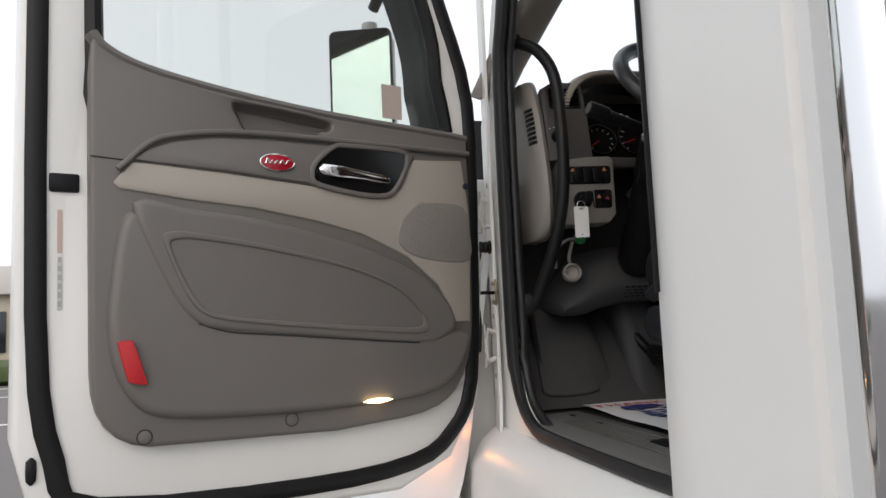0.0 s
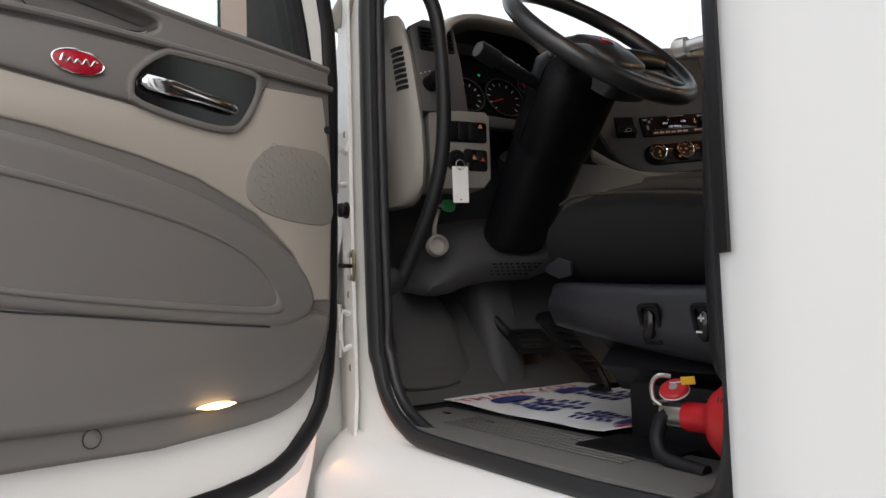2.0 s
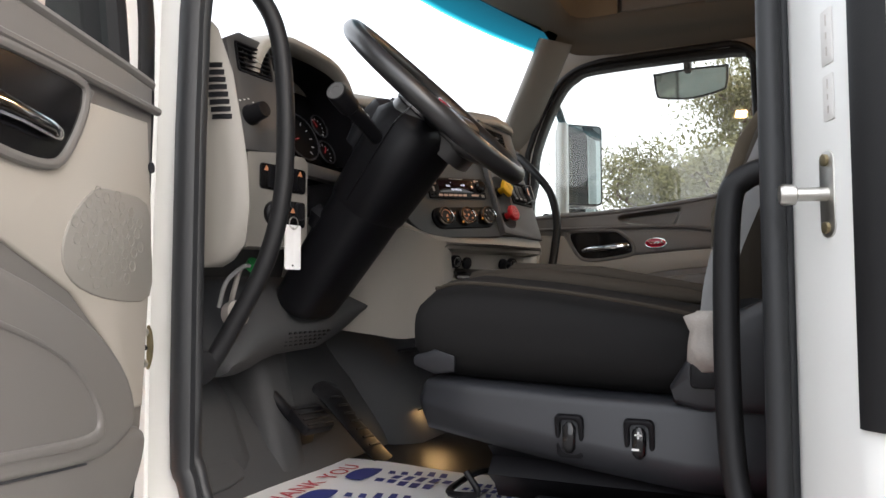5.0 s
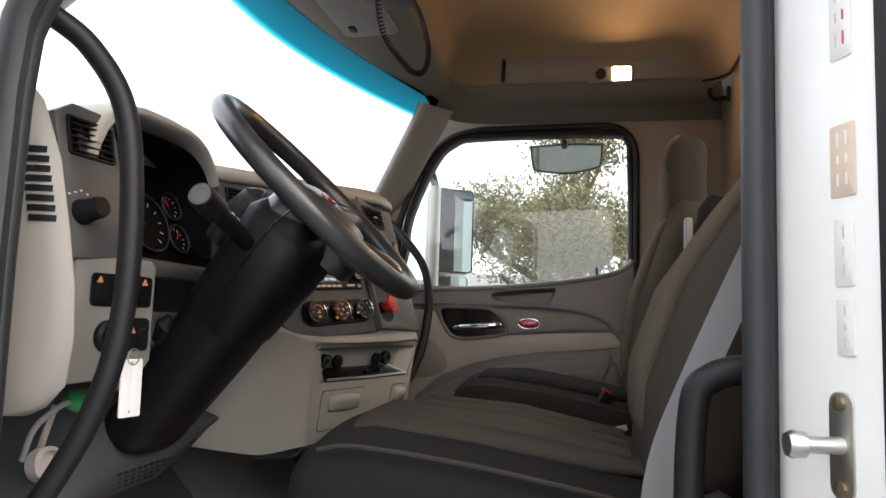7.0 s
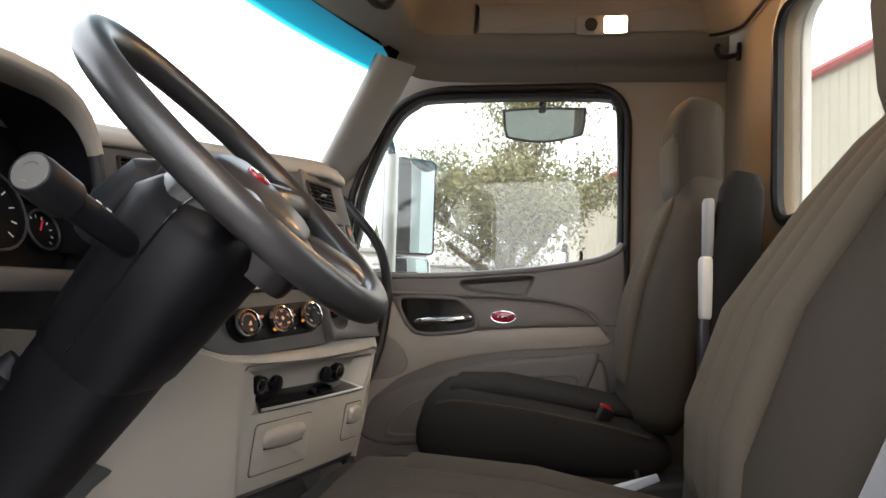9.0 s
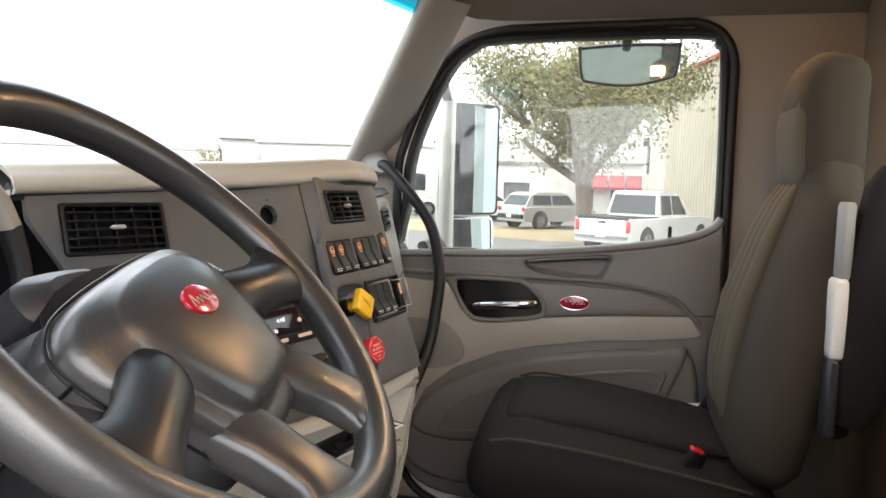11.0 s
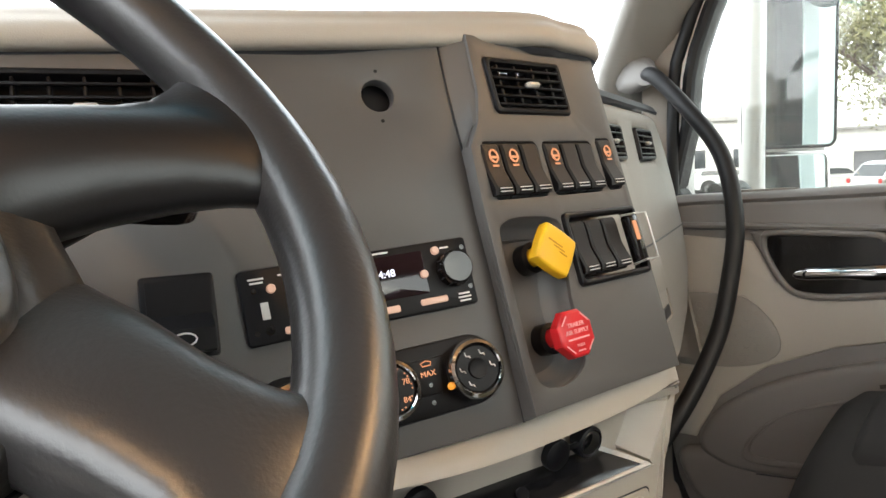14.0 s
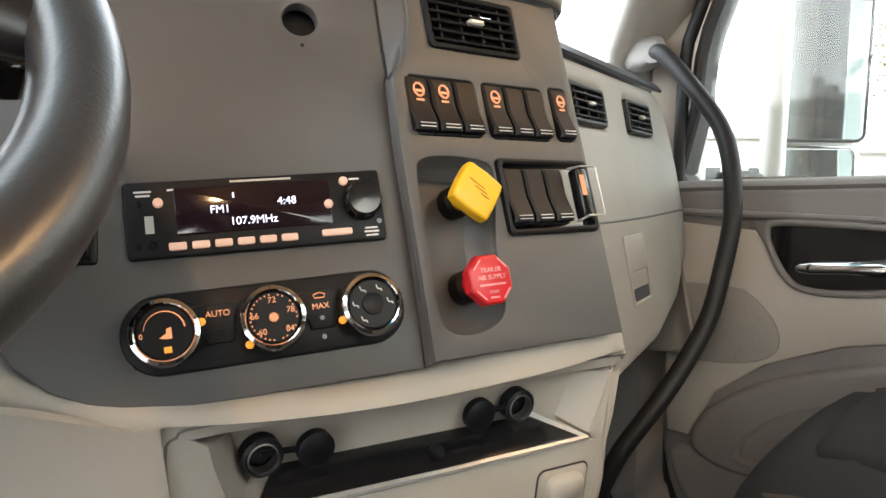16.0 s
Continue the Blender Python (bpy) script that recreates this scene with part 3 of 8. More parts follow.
for x in (-0.28, 0.04):
    part("bin_door", plate(rrect(0.30, 0.155, 0.03), 0.01, at((x, -0.16, 2.622), (1, 0, 0.0), (0, -1, 0.03)), 0.004), TAUPE_D, ceiling)
    part("latch", plate(rrect(0.036, 0.018, 0.006), 0.008, at((x + 0.09, -0.12, 2.616), (1, 0, 0.0), (0, -1, 0.03)), 0.003), BLACK, ceiling)

dome = thing("dome_lamp", "lit warm reading lamp in the side header", "lamp")
md = at((0.7195, -0.85, 2.676), (0, -1, 0), (-0.2, 0, 1))
part("bezel", plate(rrect(0.15, 0.058, 0.01, -0.03), 0.012, md @ pose(0, 0, 0.004), 0.003, [rrect(0.062, 0.044, 0.006, 0.006)]), TAUPE_D, dome)
part("lens", plate(rrect(0.060, 0.042, 0.005, 0.006), 0.01, md @ pose(0, 0, 0.003), 0.002), LAMP, dome, "glowing frosted lens")
part("spot", lathe([(0.018, 0), (0.018, 0.008), (0.012, 0.010), (0, 0.008)], md @ pose(-0.062, 0, 0.002), 16), BLACK, dome)
dome2 = copy_thing(dome, Matrix.Translation((0, 0, 0)) @ Matrix.Rotation(radians(180), 4, "Z") @ Matrix.Translation((0, 1.68, 0)))

# windshield, pillars
def ws_line(f, n=17):
    """Curve across the windshield at the height fraction f."""
    out = []
    for j in range(n):
        q = 1.06 * (-1 + 2 * j / (n - 1))
        lo = Vector((q * 0.90, 0.46 - 0.375 * abs(q) ** 2.2, 2.13 + 0.057 * q * q))
        hi = Vector((q * 0.68, 0.15 - 0.31 * abs(q) ** 2.2, 2.635 - 0.10 * abs(q) ** 2))
        out.append(lo.lerp(hi, f))
    return out


def ws_skin(f0, f1, k=5):
    bm = sheet([ws_line(f0 + (f1 - f0) * i / k) for i in range(k + 1)])
    return bm


window_1 = thing("window_1", "raked windshield with a blue shade band along its top", "windshield", kind="structure")
g = part("glass", ws_skin(-0.08, 1.0), WSHIELD, window_1)
g.visible_shadow = False
g2 = part("shade_band", ws_skin(1.0, 1.2, 3), SHADEBAND, window_1, "blue-green shade band")
g2.visible_shadow = False
_fade = g2.data.attributes.new("height_in_band", "FLOAT", "POINT")
for _i in range(len(g2.data.vertices)):
    _fade.data[_i].value = (_i // 17) / 3
for s in (-1, 1):
    q = [(s * x, y, z) for x, y, z in ((0.905, 0.10, 2.10), (0.86, 0.06, 2.20), (0.79, -0.035, 2.34), (0.705, -0.145, 2.50), (0.665, -0.195, 2.575))]
    part("pillar_trim", bag([(Vector(p) + Vector((s * 0.038, -0.040, 0)), (s * 0.056, -0.042, 0.0), (s * 0.014, 0.02, 0.01)) for p in q], 20, 3.2), TAUPE, window_1, "grey windshield pillar trim")
# nose of the truck
hood = thing("hood", "white sloping hood and fender in front of the cab", "hood", kind="structure")
part("skin", sheet([[(x, y, 2.02 - 0.20 * (abs(x) / 0.95) ** 3 - 0.10 * (y - 0.45) / 1.8) for x in [-0.85 + 0.17 * j for j in range(11)]] for y in (0.40, 0.8, 1.4, 2.2)]), WHITE, hood)
part("cowl", sheet([[(x, y, z) for x in (-0.95, -0.5, 0, 0.5, 0.95)] for y, z in ((0.50, 2.10), (0.42, 2.02), (0.40, 1.9))]), BLACK, hood)
part("fender", sheet([spline([(-0.86, y, 1.80), (-0.95, y, 1.70), (-1.0, y, 1.45), (-1.05 - 0.12 * f, y, 1.15), (-1.12 - 0.2 * f, y, 0.9), (-1.15 - 0.25 * f, y, 0.6)], 4) for y, f in ((0.05, 0), (0.12, 0.1), (0.4, 0.6), (0.9, 1.0), (1.8, 1.0))]), WHITE, hood)
part("belly", block((1.9, 3.4, 0.5), pose(0, 0.35, 0.95), 0.03), BLACK, hood)
part("cowl_side", block((0.12, 0.5, 0.95), pose(-0.968, 0.365, 1.42), 0.012), WHITE, hood)
# unseen lamp added behind the open door for the orange glow on the fender
marker = thing("assumed_marker_lamp", "assumed amber marker lamp, added out of sight to tint the white fender", "lamp")
part("base", block((0.02, 0.13, 0.06), pose(-1.085, 0.225, 1.22, 0, -12, 0), 0.006), BLACK, marker)
part("lens", bag([((-1.099, 0.225 + dy, 1.22), (0.012 * k, 0, 0), (0, 0, 0.024 * k)) for dy, k in ((-0.056, 0.3), (-0.05, 1), (0.05, 1), (0.056, 0.3))], 14, 3), MARKER, marker, "glowing amber lens")
part("roof_skin", plate([(-1.0, 0.02), (1.0, 0.02), (1.0, -1.27), (-1.0, -1.27)], 0.02, pose(0, 0, 2.945), 0.006), WHITE, ceiling)
for s in (-1, 1):
    wh = thing("front_wheel", "black truck tyre on a white steel rim under the fender", "wheel", "front wheels")
    mw = pose(s * 0.98, 1.05, 0.5, 0, 90 * s, 0)
    part("tyre", lathe([(0.30, -0.14), (0.42, -0.14), (0.48, -0.12), (0.50, -0.08), (0.50, 0.08), (0.48, 0.12), (0.42, 0.14), (0.30, 0.14)], mw, 36, True), RUBBER, wh)
    part("rim", lathe([(0.0, 0.10), (0.09, 0.10), (0.11, 0.04), (0.24, 0.05), (0.29, 0.12), (0.31, 0.13), (0.31, -0.13), (0.0, -0.13)], mw, 32), WHITE, wh)
step = thing("entry_step", "white rounded entry step below the door", "step")
part("tread", bag([((-1.0, y, 0.93), (0.14, 0, 0), (0, 0, 0.08)) for y in (0.28, 0.25, -0.9, -0.95)], 20, 5), WHITE, step)


# ---- doors ----
def make_door(name, side, label, m, opened):
    """Cab door in its own plan: s rearwards from the front edge, z up, w inwards. m maps (s, z, w) to the place."""
    door = thing(name, label, "door", kind="structure")

    def P(dw=0.0):
        return m @ pose(0, 0, dw)

    fw_ = 0.0 if opened else 0.035  # the closed door shows more of its front quarter
    win = smooth2([(0.065 - fw_, 1.93), (0.06 - fw_, 2.10), (0.075 - fw_, 2.24), (0.15 - fw_ * 0.7, 2.44), (0.21 - fw_ * 0.5, 2.508), (0.30 - fw_ * 0.3, 2.53), (0.76, 2.535), (0.815, 2.51), (0.83, 2.45), (0.835, 2.02), (0.80, 1.93), (0.45, 1.91)], 3)
    outl = [(0.955, 2.45), (0.965, 1.32), (0.935, 1.20), (0.86, 1.145), (0.20, 1.125), (0.06, 1.18), (-0.03, 1.32), (-0.055, 1.6), (-0.055 - fw_, 2.06), (0.01 - fw_, 2.28), (0.09 - fw_, 2.50), (0.17 - fw_, 2.58), (0.30, 2.605), (0.85, 2.605), (0.93, 2.55)]
    deep = 0.15 if opened else 0.075
    part("shell", plate(outl, deep, P(-0.032), 0.012, [win]), WHITE, door, "white painted door shell", sharp=50)
    seal2 = [(0.925, 2.40), (0.93, 1.55), (0.90, 1.29), (0.83, 1.20), (0.42, 1.172), (0.17, 1.185), (0.06, 1.24), (-0.005, 1.36), (-0.025, 1.7), (-0.03, 2.05), (0.035, 2.28), (0.11, 2.47), (0.19, 2.55), (0.30, 2.57), (0.82, 2.57), (0.90, 2.52)]
    if opened:
        part("weatherstrip", tube([P(-0.03) @ Vector((a, b, 0)) for a, b in seal2], 0.011, 10, True, 3, 1.7, tuple((m.to_3x3() @ Vector((0, 0, 1))))), RUBBER, door, "black rubber seal")
    part("glass_run", tube([P(-0.036) @ Vector((a, b, 0)) for a, b in win], 0.018 if opened else 0.012, 8, True, 1, 1.0, tuple(m.to_3x3() @ Vector((0, 0, 1)))), RUBBER, door)
    part("window_channel", rings([[P(d) @ Vector((q[0], q[1], 0)) for q in inset(ccw(win), 0.003)] for d in (-0.034, -0.07, -0.036 - deep)], caps=False), RUBBER, door, "black window channel")
    gp = part("window_pane", plate(inset(ccw(win), -0.012), 0.005, P(-0.078 if opened else -0.052), 0), GLASS, door, "clear door glass")
    gp.visible_shadow = False
    top = [(-0.004, 1.950), (0.07, 1.955), (0.356, 1.968), (0.58, 1.990), (0.72, 2.012), (0.785, 2.03), (0.825, 2.052), (0.842, 2.075)]
    panel = top + [(0.848, 2.0), (0.846, 1.60), (0.845, 1.44), (0.842, 1.40), (0.834, 1.368), (0.820, 1.341), (0.800, 1.320), (0.775, 1.306), (0.745, 1.298), (0.366, 1.282), (0.20, 1.291), (0.15, 1.297), (0.11, 1.308), (0.08, 1.323), (0.055, 1.344), (0.035, 1.372), (0.018, 1.41), (0.006, 1.46), (0.0, 1.52), (-0.006, 1.73)]
    pull = ccw(smooth2([(0.578, 1.965), (0.562, 1.972), (0.46, 1.964), (0.378, 1.954), (0.362, 1.946), (0.372, 1.934), (0.40, 1.925), (0.47, 1.918), (0.535, 1.913), (0.556, 1.920), (0.568, 1.942)], 4))
    part("trim_panel", plate(panel, 0.034, P(0.0), 0.010, [pull], steps=3), TAUPE_D, door, "dark taupe moulded door panel", sharp=55)
    # sill rail under the glass
    part("sill_rail", tube([P(-0.022) @ Vector((a, b + 0.002, 0)) for a, b in top], 0.024, 12, False, 3, 0.55, tuple(m.to_3x3() @ Vector((0, 0, 1)))), TAUPE_D, door)
    beige = [(0.775, 1.832), (0.6, 1.822), (0.4, 1.806), (0.30, 1.797), (0.222, 1.797), (0.195, 1.815), (0.17, 1.862), (0.155, 1.885), (0.02, 1.893), (0.002, 1.76), (0.004, 1.66), (0.014, 1.50), (0.055, 1.50), (0.064, 1.521), (0.10, 1.589), (0.182, 1.656), (0.297, 1.706), (0.404, 1.731), (0.54, 1.753), (0.675, 1.764), (0.798, 1.779), (0.808, 1.79)]
    part("insert", plate(beige, 0.012, P(0.005), 0.004), BEIGE, door, "beige plastic insert", sharp=55)
    band = [(0.775, 1.836), (0.745, 1.858), (0.70, 1.877), (0.62, 1.892), (0.5, 1.898), (0.35, 1.899), (0.152, 1.900), (0.17, 1.866), (0.195, 1.819), (0.222, 1.801), (0.30, 1.801), (0.4, 1.810), (0.6, 1.826)]
    part("band", plate(band, 0.012, P(0.008), 0.004), TAUPE_D, door, sharp=55)
    part("band_bead", tube([P(0.008) @ Vector((a, b, 0)) for a, b in [(0.80, 1.815), (0.745, 1.87), (0.70, 1.889), (0.62, 1.904), (0.5, 1.911), (0.3, 1.912), (0.12, 1.912), (0.0, 1.912)]], 0.006, 8), TAUPE_D, door)
    # swollen map pocket and its lid
    swell = smooth2([(0.775, 1.752), (0.675, 1.745), (0.541, 1.730), (0.405, 1.703), (0.27, 1.664), (0.154, 1.61), (0.085, 1.549), (0.066, 1.494), (0.10, 1.466), (0.17, 1.458), (0.359, 1.477), (0.60, 1.504), (0.667, 1.526), (0.722, 1.604)], 3)
    part("armrest", plate(swell, 0.036, P(0.027), 0.015, steps=5), TAUPE_D, door, sharp=70)
    lid = smooth2([(0.726, 1.686), (0.71, 1.698), (0.676, 1.698), (0.553, 1.681), (0.406, 1.650), (0.30, 1.619), (0.216, 1.580), (0.165, 1.533), (0.146, 1.494), (0.165, 1.480), (0.25, 1.485), (0.411, 1.501), (0.579, 1.521), (0.646, 1.537), (0.68, 1.572), (0.71, 1.638)], 3)
    def shrunk(f, g):
        return [(0.435 + (a - 0.435) * f, 1.585 + (b - 1.585) * g) for a, b in lid]

    part("pocket_rim", plate(lid, 0.02, P(0.031), 0.004, [shrunk(0.95, 0.87)], steps=3), TAUPE_D, door)
    part("pocket_lid", plate(shrunk(0.94, 0.85), 0.02, P(0.025), 0.002), TAUPE_D, door)
    low = smooth2([(0.818, 1.53), (0.808, 1.451), (0.78, 1.39), (0.73, 1.352), (0.60, 1.337), (0.40, 1.330), (0.20, 1.335), (0.09, 1.36), (0.04, 1.41), (0.022, 1.462), (0.05, 1.482), (0.12, 1.486), (0.30, 1.500), (0.50, 1.522), (0.61, 1.540), (0.655, 1.60), (0.68, 1.65), (0.715, 1.70), (0.755, 1.732), (0.785, 1.732), (0.800, 1.69), (0.810, 1.62)], 3)
    part("lower_pocket", plate(low, 0.03, P(0.020), 0.018, steps=4), TAUPE_D, door, sharp=70)
    part("crease", tube([P(0.0205) @ Vector((a, b, 0)) for a, b in ((0.66, 1.522), (0.60, 1.5035), (0.50, 1.4925), (0.359, 1.477), (0.24, 1.4645), (0.17, 1.458))], 0.0016, 6), CHAR, door)
    grille = smooth2([(0.205, 1.69), (0.195, 1.735), (0.15, 1.778), (0.10, 1.785), (0.022, 1.778), (0.006, 1.72), (0.008, 1.65), (0.09, 1.645), (0.17, 1.66)], 3)
    part("speaker_grille", plate(grille, 0.006, P(0.008), 0.003), TAUPE, door, "speckled speaker grille")
    rnd = random.Random(5)
    ring_bm = None
    for k in range(46):
        a, r = k * 2.4, 0.012 * math.sqrt(k)
        s0, z0 = 0.112 + r * 1.0 * math.cos(a), 1.722 + r * 0.75 * math.sin(a)
        b = tube([P(0.0085) @ Vector((s0 + 0.0075 * math.cos(q), z0 + 0.0075 * math.sin(q), -0.0003)) for q in (0, 1.05, 2.1, 3.14, 4.19, 5.24)], 0.0007, 4, True, 1)
        ring_bm = b if ring_bm is None else merged(ring_bm, b)
    part("grille_rings", ring_bm, TAUPE, door)
    # pull pocket under the glass
    part("pull_funnel", rings([[P(d) @ Vector((q[0], q[1], 0)) for q in inset(pull, i)] for i, d in ((0.0, -0.002), (0.001, -0.014), (0.004, -0.024), (0.009, -0.029))], caps=False), TAUPE_D, door, sharp=70)
    part("pull_floor", plate(inset(pull, 0.008), 0.002, P(-0.0288), 0), TAUPE_D, door)
    part("panel_seam", tube([P(0.0006) @ Vector((a, b, 0)) for a, b in ((0.846, 1.838), (0.81, 1.836), (0.775, 1.834))], 0.0013, 5), CHAR, door)
    # latch handle
    bez = smooth2([(0.408, 1.832), (0.398, 1.858), (0.36, 1.890), (0.33, 1.896), (0.20, 1.896), (0.182, 1.885), (0.19, 1.855), (0.215, 1.815), (0.24, 1.800), (0.30, 1.800), (0.395, 1.815)], 3)
    part("handle_bezel", plate(inset(ccw(bez), -0.012), 0.012, P(0.014), 0.005, [bez]), TAUPE_D, door)
    part("handle_cup", plate(bez, 0.004, P(0.009), 0), GLOSSY, door, "black recessed cup")
    part("handle", bag([(P(0.0) @ Vector(c), m.to_3x3() @ Vector((0, h, 0)), m.to_3x3() @ Vector((0, 0, d))) for c, h, d in (((0.400, 1.842, 0.016), 0.004, 0.002), ((0.392, 1.843, 0.017), 0.012, 0.005), ((0.35, 1.840, 0.019), 0.013, 0.006), ((0.30, 1.836, 0.019), 0.010, 0.006), ((0.25, 1.831, 0.018), 0.010, 0.006), ((0.232, 1.829, 0.016), 0.008, 0.005), ((0.226, 1.829, 0.015), 0.003, 0.002))], 14, 2.4), CHROME, door, "chrome latch handle")
    part("badge", plate(ellipse(0.037, 0.0175, 0.492, 1.851), 0.006, P(0.012), 0.003), REDM, door, "red enamel oval badge")
    part("badge_rim", tube([P(0.011) @ Vector((a, b, 0)) for a, b in ellipse(0.037, 0.0175, 0.492, 1.851)], 0.0015, 6, True, 1), CHROME, door)
    part("badge_script", tube([P(0.013) @ Vector((0.492 + a, 1.851 + b, 0)) for a, b in ((0.026, -0.004), (0.022, 0.007), (0.017, -0.003), (0.012, 0.003), (0.007, -0.003), (0.002, 0.003), (-0.004, -0.003), (-0.010, 0.005), (-0.016, -0.003), (-0.022, 0.005), (-0.027, 0.004))], 0.0012, 6), CHROME, door)
    if opened:
        refl = smooth2([(0.800, 1.496), (0.784, 1.496), (0.777, 1.490), (0.757, 1.424), (0.759, 1.416), (0.780, 1.420), (0.788, 1.428), (0.803, 1.488)], 3)
        part("reflector", plate(refl, 0.022, P(0.034), 0.0015), REDP, door, "red safety reflector")
        part("courtesy_lamp", bag([(P(0.0) @ Vector((s0, 1.340, 0.028)), m.to_3x3() @ Vector((0, h, 0)), m.to_3x3() @ Vector((0, 0, 0.004))) for s0, h in ((0.318, 0.001), (0.305, 0.004), (0.283, 0.006), (0.262, 0.004), (0.25, 0.001))], 12), FOOTLAMP, door, "lit courtesy lamp lens")
        for s0 in (0.47, 0.755):
            part("plug", lathe([(0.0, 0.001), (0.010, 0.001), (0.012, 0.0), (0.012, -0.002)], P(0.001) @ pose(s0, 1.318, 0), 16), TAUPE_D, door)
            part("plug_rim", tube([P(0.0015) @ Vector((s0 + 0.0135 * math.cos(q), 1.318 + 0.0135 * math.sin(q), 0)) for q in [0.52 * k for k in range(12)]], 0.001, 5, True, 1), CHAR, door)
        part("edge_screw", lathe([(0.0, 0.002), (0.008, 0.002), (0.008, 0.0)], P(0.006) @ pose(0.012, 1.83, 0), 12), CHAR, door)
        part("latch_hole", block((0.05, 0.035, 0.01), P(-0.031) @ pose(0.885, 1.79, 0), 0.004), BLACK, door)
        for zz, h in ((1.70, 0.10), (1.60, 0.11)):
            part("edge_label", plate(rrect(0.008, h * 0.8, 0.002, 0.892, zz), 0.001, P(-0.0305), 0), material("label_faded", (0.55, 0.42, 0.36) if zz > 1.65 else (0.6, 0.6, 0.58), 0.6), door)
        for j in range(6):
            part("label_bar", plate(rrect(0.006, 0.010, 0.001, 0.892, 1.648 - j * 0.016), 0.001, P(-0.0298), 0), material("label_ink", (0.42, 0.42, 0.42), 0.7), door)
        part("bumper", bag([(P(-0.03) @ Vector((0.935, z0, 0)), m.to_3x3() @ Vector((r, 0, 0)), m.to_3x3() @ Vector((0, 0, r * 0.6))) for z0, r in ((1.255, 0.002), (1.262, 0.008), (1.28, 0.009), (1.296, 0.008), (1.302, 0.002))], 12), RUBBER, door)
    else:
        part("lock_pin", lathe([(0.005, -0.02), (0.005, 0.03), (0.003, 0.035), (0, 0.036)], at(P(-0.03) @ Vector((0.72, 2.02, 0)), (1, 0, 0), (0, 1, 0)), 10), BLACK, door)
        part("defrost_slots", plate(rrect(0.13, 0.016, 0.007, 0.16, 0), 0.004, at(P(-0.025) @ Vector((0, 1.968, 0)), m.to_3x3() @ Vector((1, 0.03, 0)), m.to_3x3() @ Vector((0, 0, 1))), 0.001), TAUPE, door)
    # outside mirror on its arm
    R3 = m.to_3x3()
    n_ = (R3 @ Vector((0.62, 0, 0.78) if opened else (0.63, 0, 0.777))).normalized()
    u_ = Vector((0, 0, 1)).cross(n_)
    mf = at(P(0) @ Vector((0.088 if opened else 0.135, 2.185 if opened else 2.225, -0.385)), u_, (0, 0, 1))
    mir = part("mirror_head", bag([(mf @ Vector((0, z0, -0.046)), mf.to_3x3() @ Vector((h, 0, 0)), mf.to_3x3() @ Vector((0, 0, d))) for z0, h, d in ((-0.395, 0.02, 0.01), (-0.385, 0.088, 0.026), (-0.1, 0.094, 0.034), (0.15, 0.094, 0.034), (0.175, 0.082, 0.026), (0.182, 0.02, 0.01))], 20, 4.5), SILVER, door, "silver outside mirror head")
    mw = 0.0 if opened else 0.022
    part("mirror_frame", plate(rrect(0.185 + mw, 0.35, 0.02), 0.02, mf, 0.005, [rrect(0.171 + mw, 0.335, 0.014)]), BLACK, mir)
    part("mirror_glass", plate(rrect(0.175 + mw, 0.339, 0.014), 0.004, mf @ pose(0, 0, -0.004), 0), MIRROR, mir)
    m2 = mf @ pose(0, -0.275, -0.002, -4, 0, 0)
    part("spot_frame", plate(rrect(0.18, 0.19, 0.02), 0.02, m2, 0.002, [rrect(0.165, 0.17, 0.014)]), CHROME, mir)
    part("spot_glass", plate(rrect(0.168, 0.174, 0.014), 0.004, m2 @ pose(0, 0, -0.004), 0), MIRROR, mir)
    part("mirror_post", tube([P(0) @ Vector((0.03 if opened else 0.07, z0, -0.43 if opened else -0.33)) for z0 in (1.80, 2.0, 2.40)], 0.024, 12, False, 2), SILVER, mir)
    if opened:
        part("window_sticker", plate(rrect(0.055, 0.085, 0.004, 0.165, 2.045), 0.001, P(-0.073), 0), material("sticker_beige", (0.55, 0.47, 0.42), 0.6), door, "beige sticker on the glass")
    for z0, z1 in ((2.40, 2.45), (1.92, 1.97)):
        part("mirror_arm", tube([P(0) @ Vector(c) for c in ((0.06, z1, -0.09), (0.065, z1, -0.25), (0.07, z0, -0.33))], 0.016, 10), BLACK, door)
    return door


def door_frame(o, s, z, w):
    return Matrix(((s[0], z[0], w[0], o[0]), (s[1], z[1], w[1], o[1]), (s[2], z[2], w[2], o[2]), (0, 0, 0, 1)))


OPEN = (-0.9507, -0.3102, 0.0)
door_1 = make_door("door_1", -1, "white driver door standing wide open with a taupe inner panel", door_frame((-1.065, -0.106, 0.0), OPEN, (0, 0, 1), (0.3102, -0.9507, 0)), True)
door_2 = make_door("door_2", 1, "closed passenger door with a taupe panel and clear window", door_frame((0.86, -0.065, -0.012), (0, -1, 0), (0, 0, 1), (-1, 0, 0)), False)


# ---- dashboard ----
def leaning(o, turn, tilt):
    """Frame of a panel that faces the driver: x along it, y up its slope, z out of it."""
    a, k = radians(turn), radians(tilt)
    return at(o, (math.cos(a), -math.sin(a), 0), (math.sin(a) * math.sin(k), math.cos(a) * math.sin(k), math.cos(k)))


PC = leaning((-0.001, -0.206, 1.967), 28.6, 18)
PR = leaning((0.0267, -0.2088, 2.045), 9, 18)

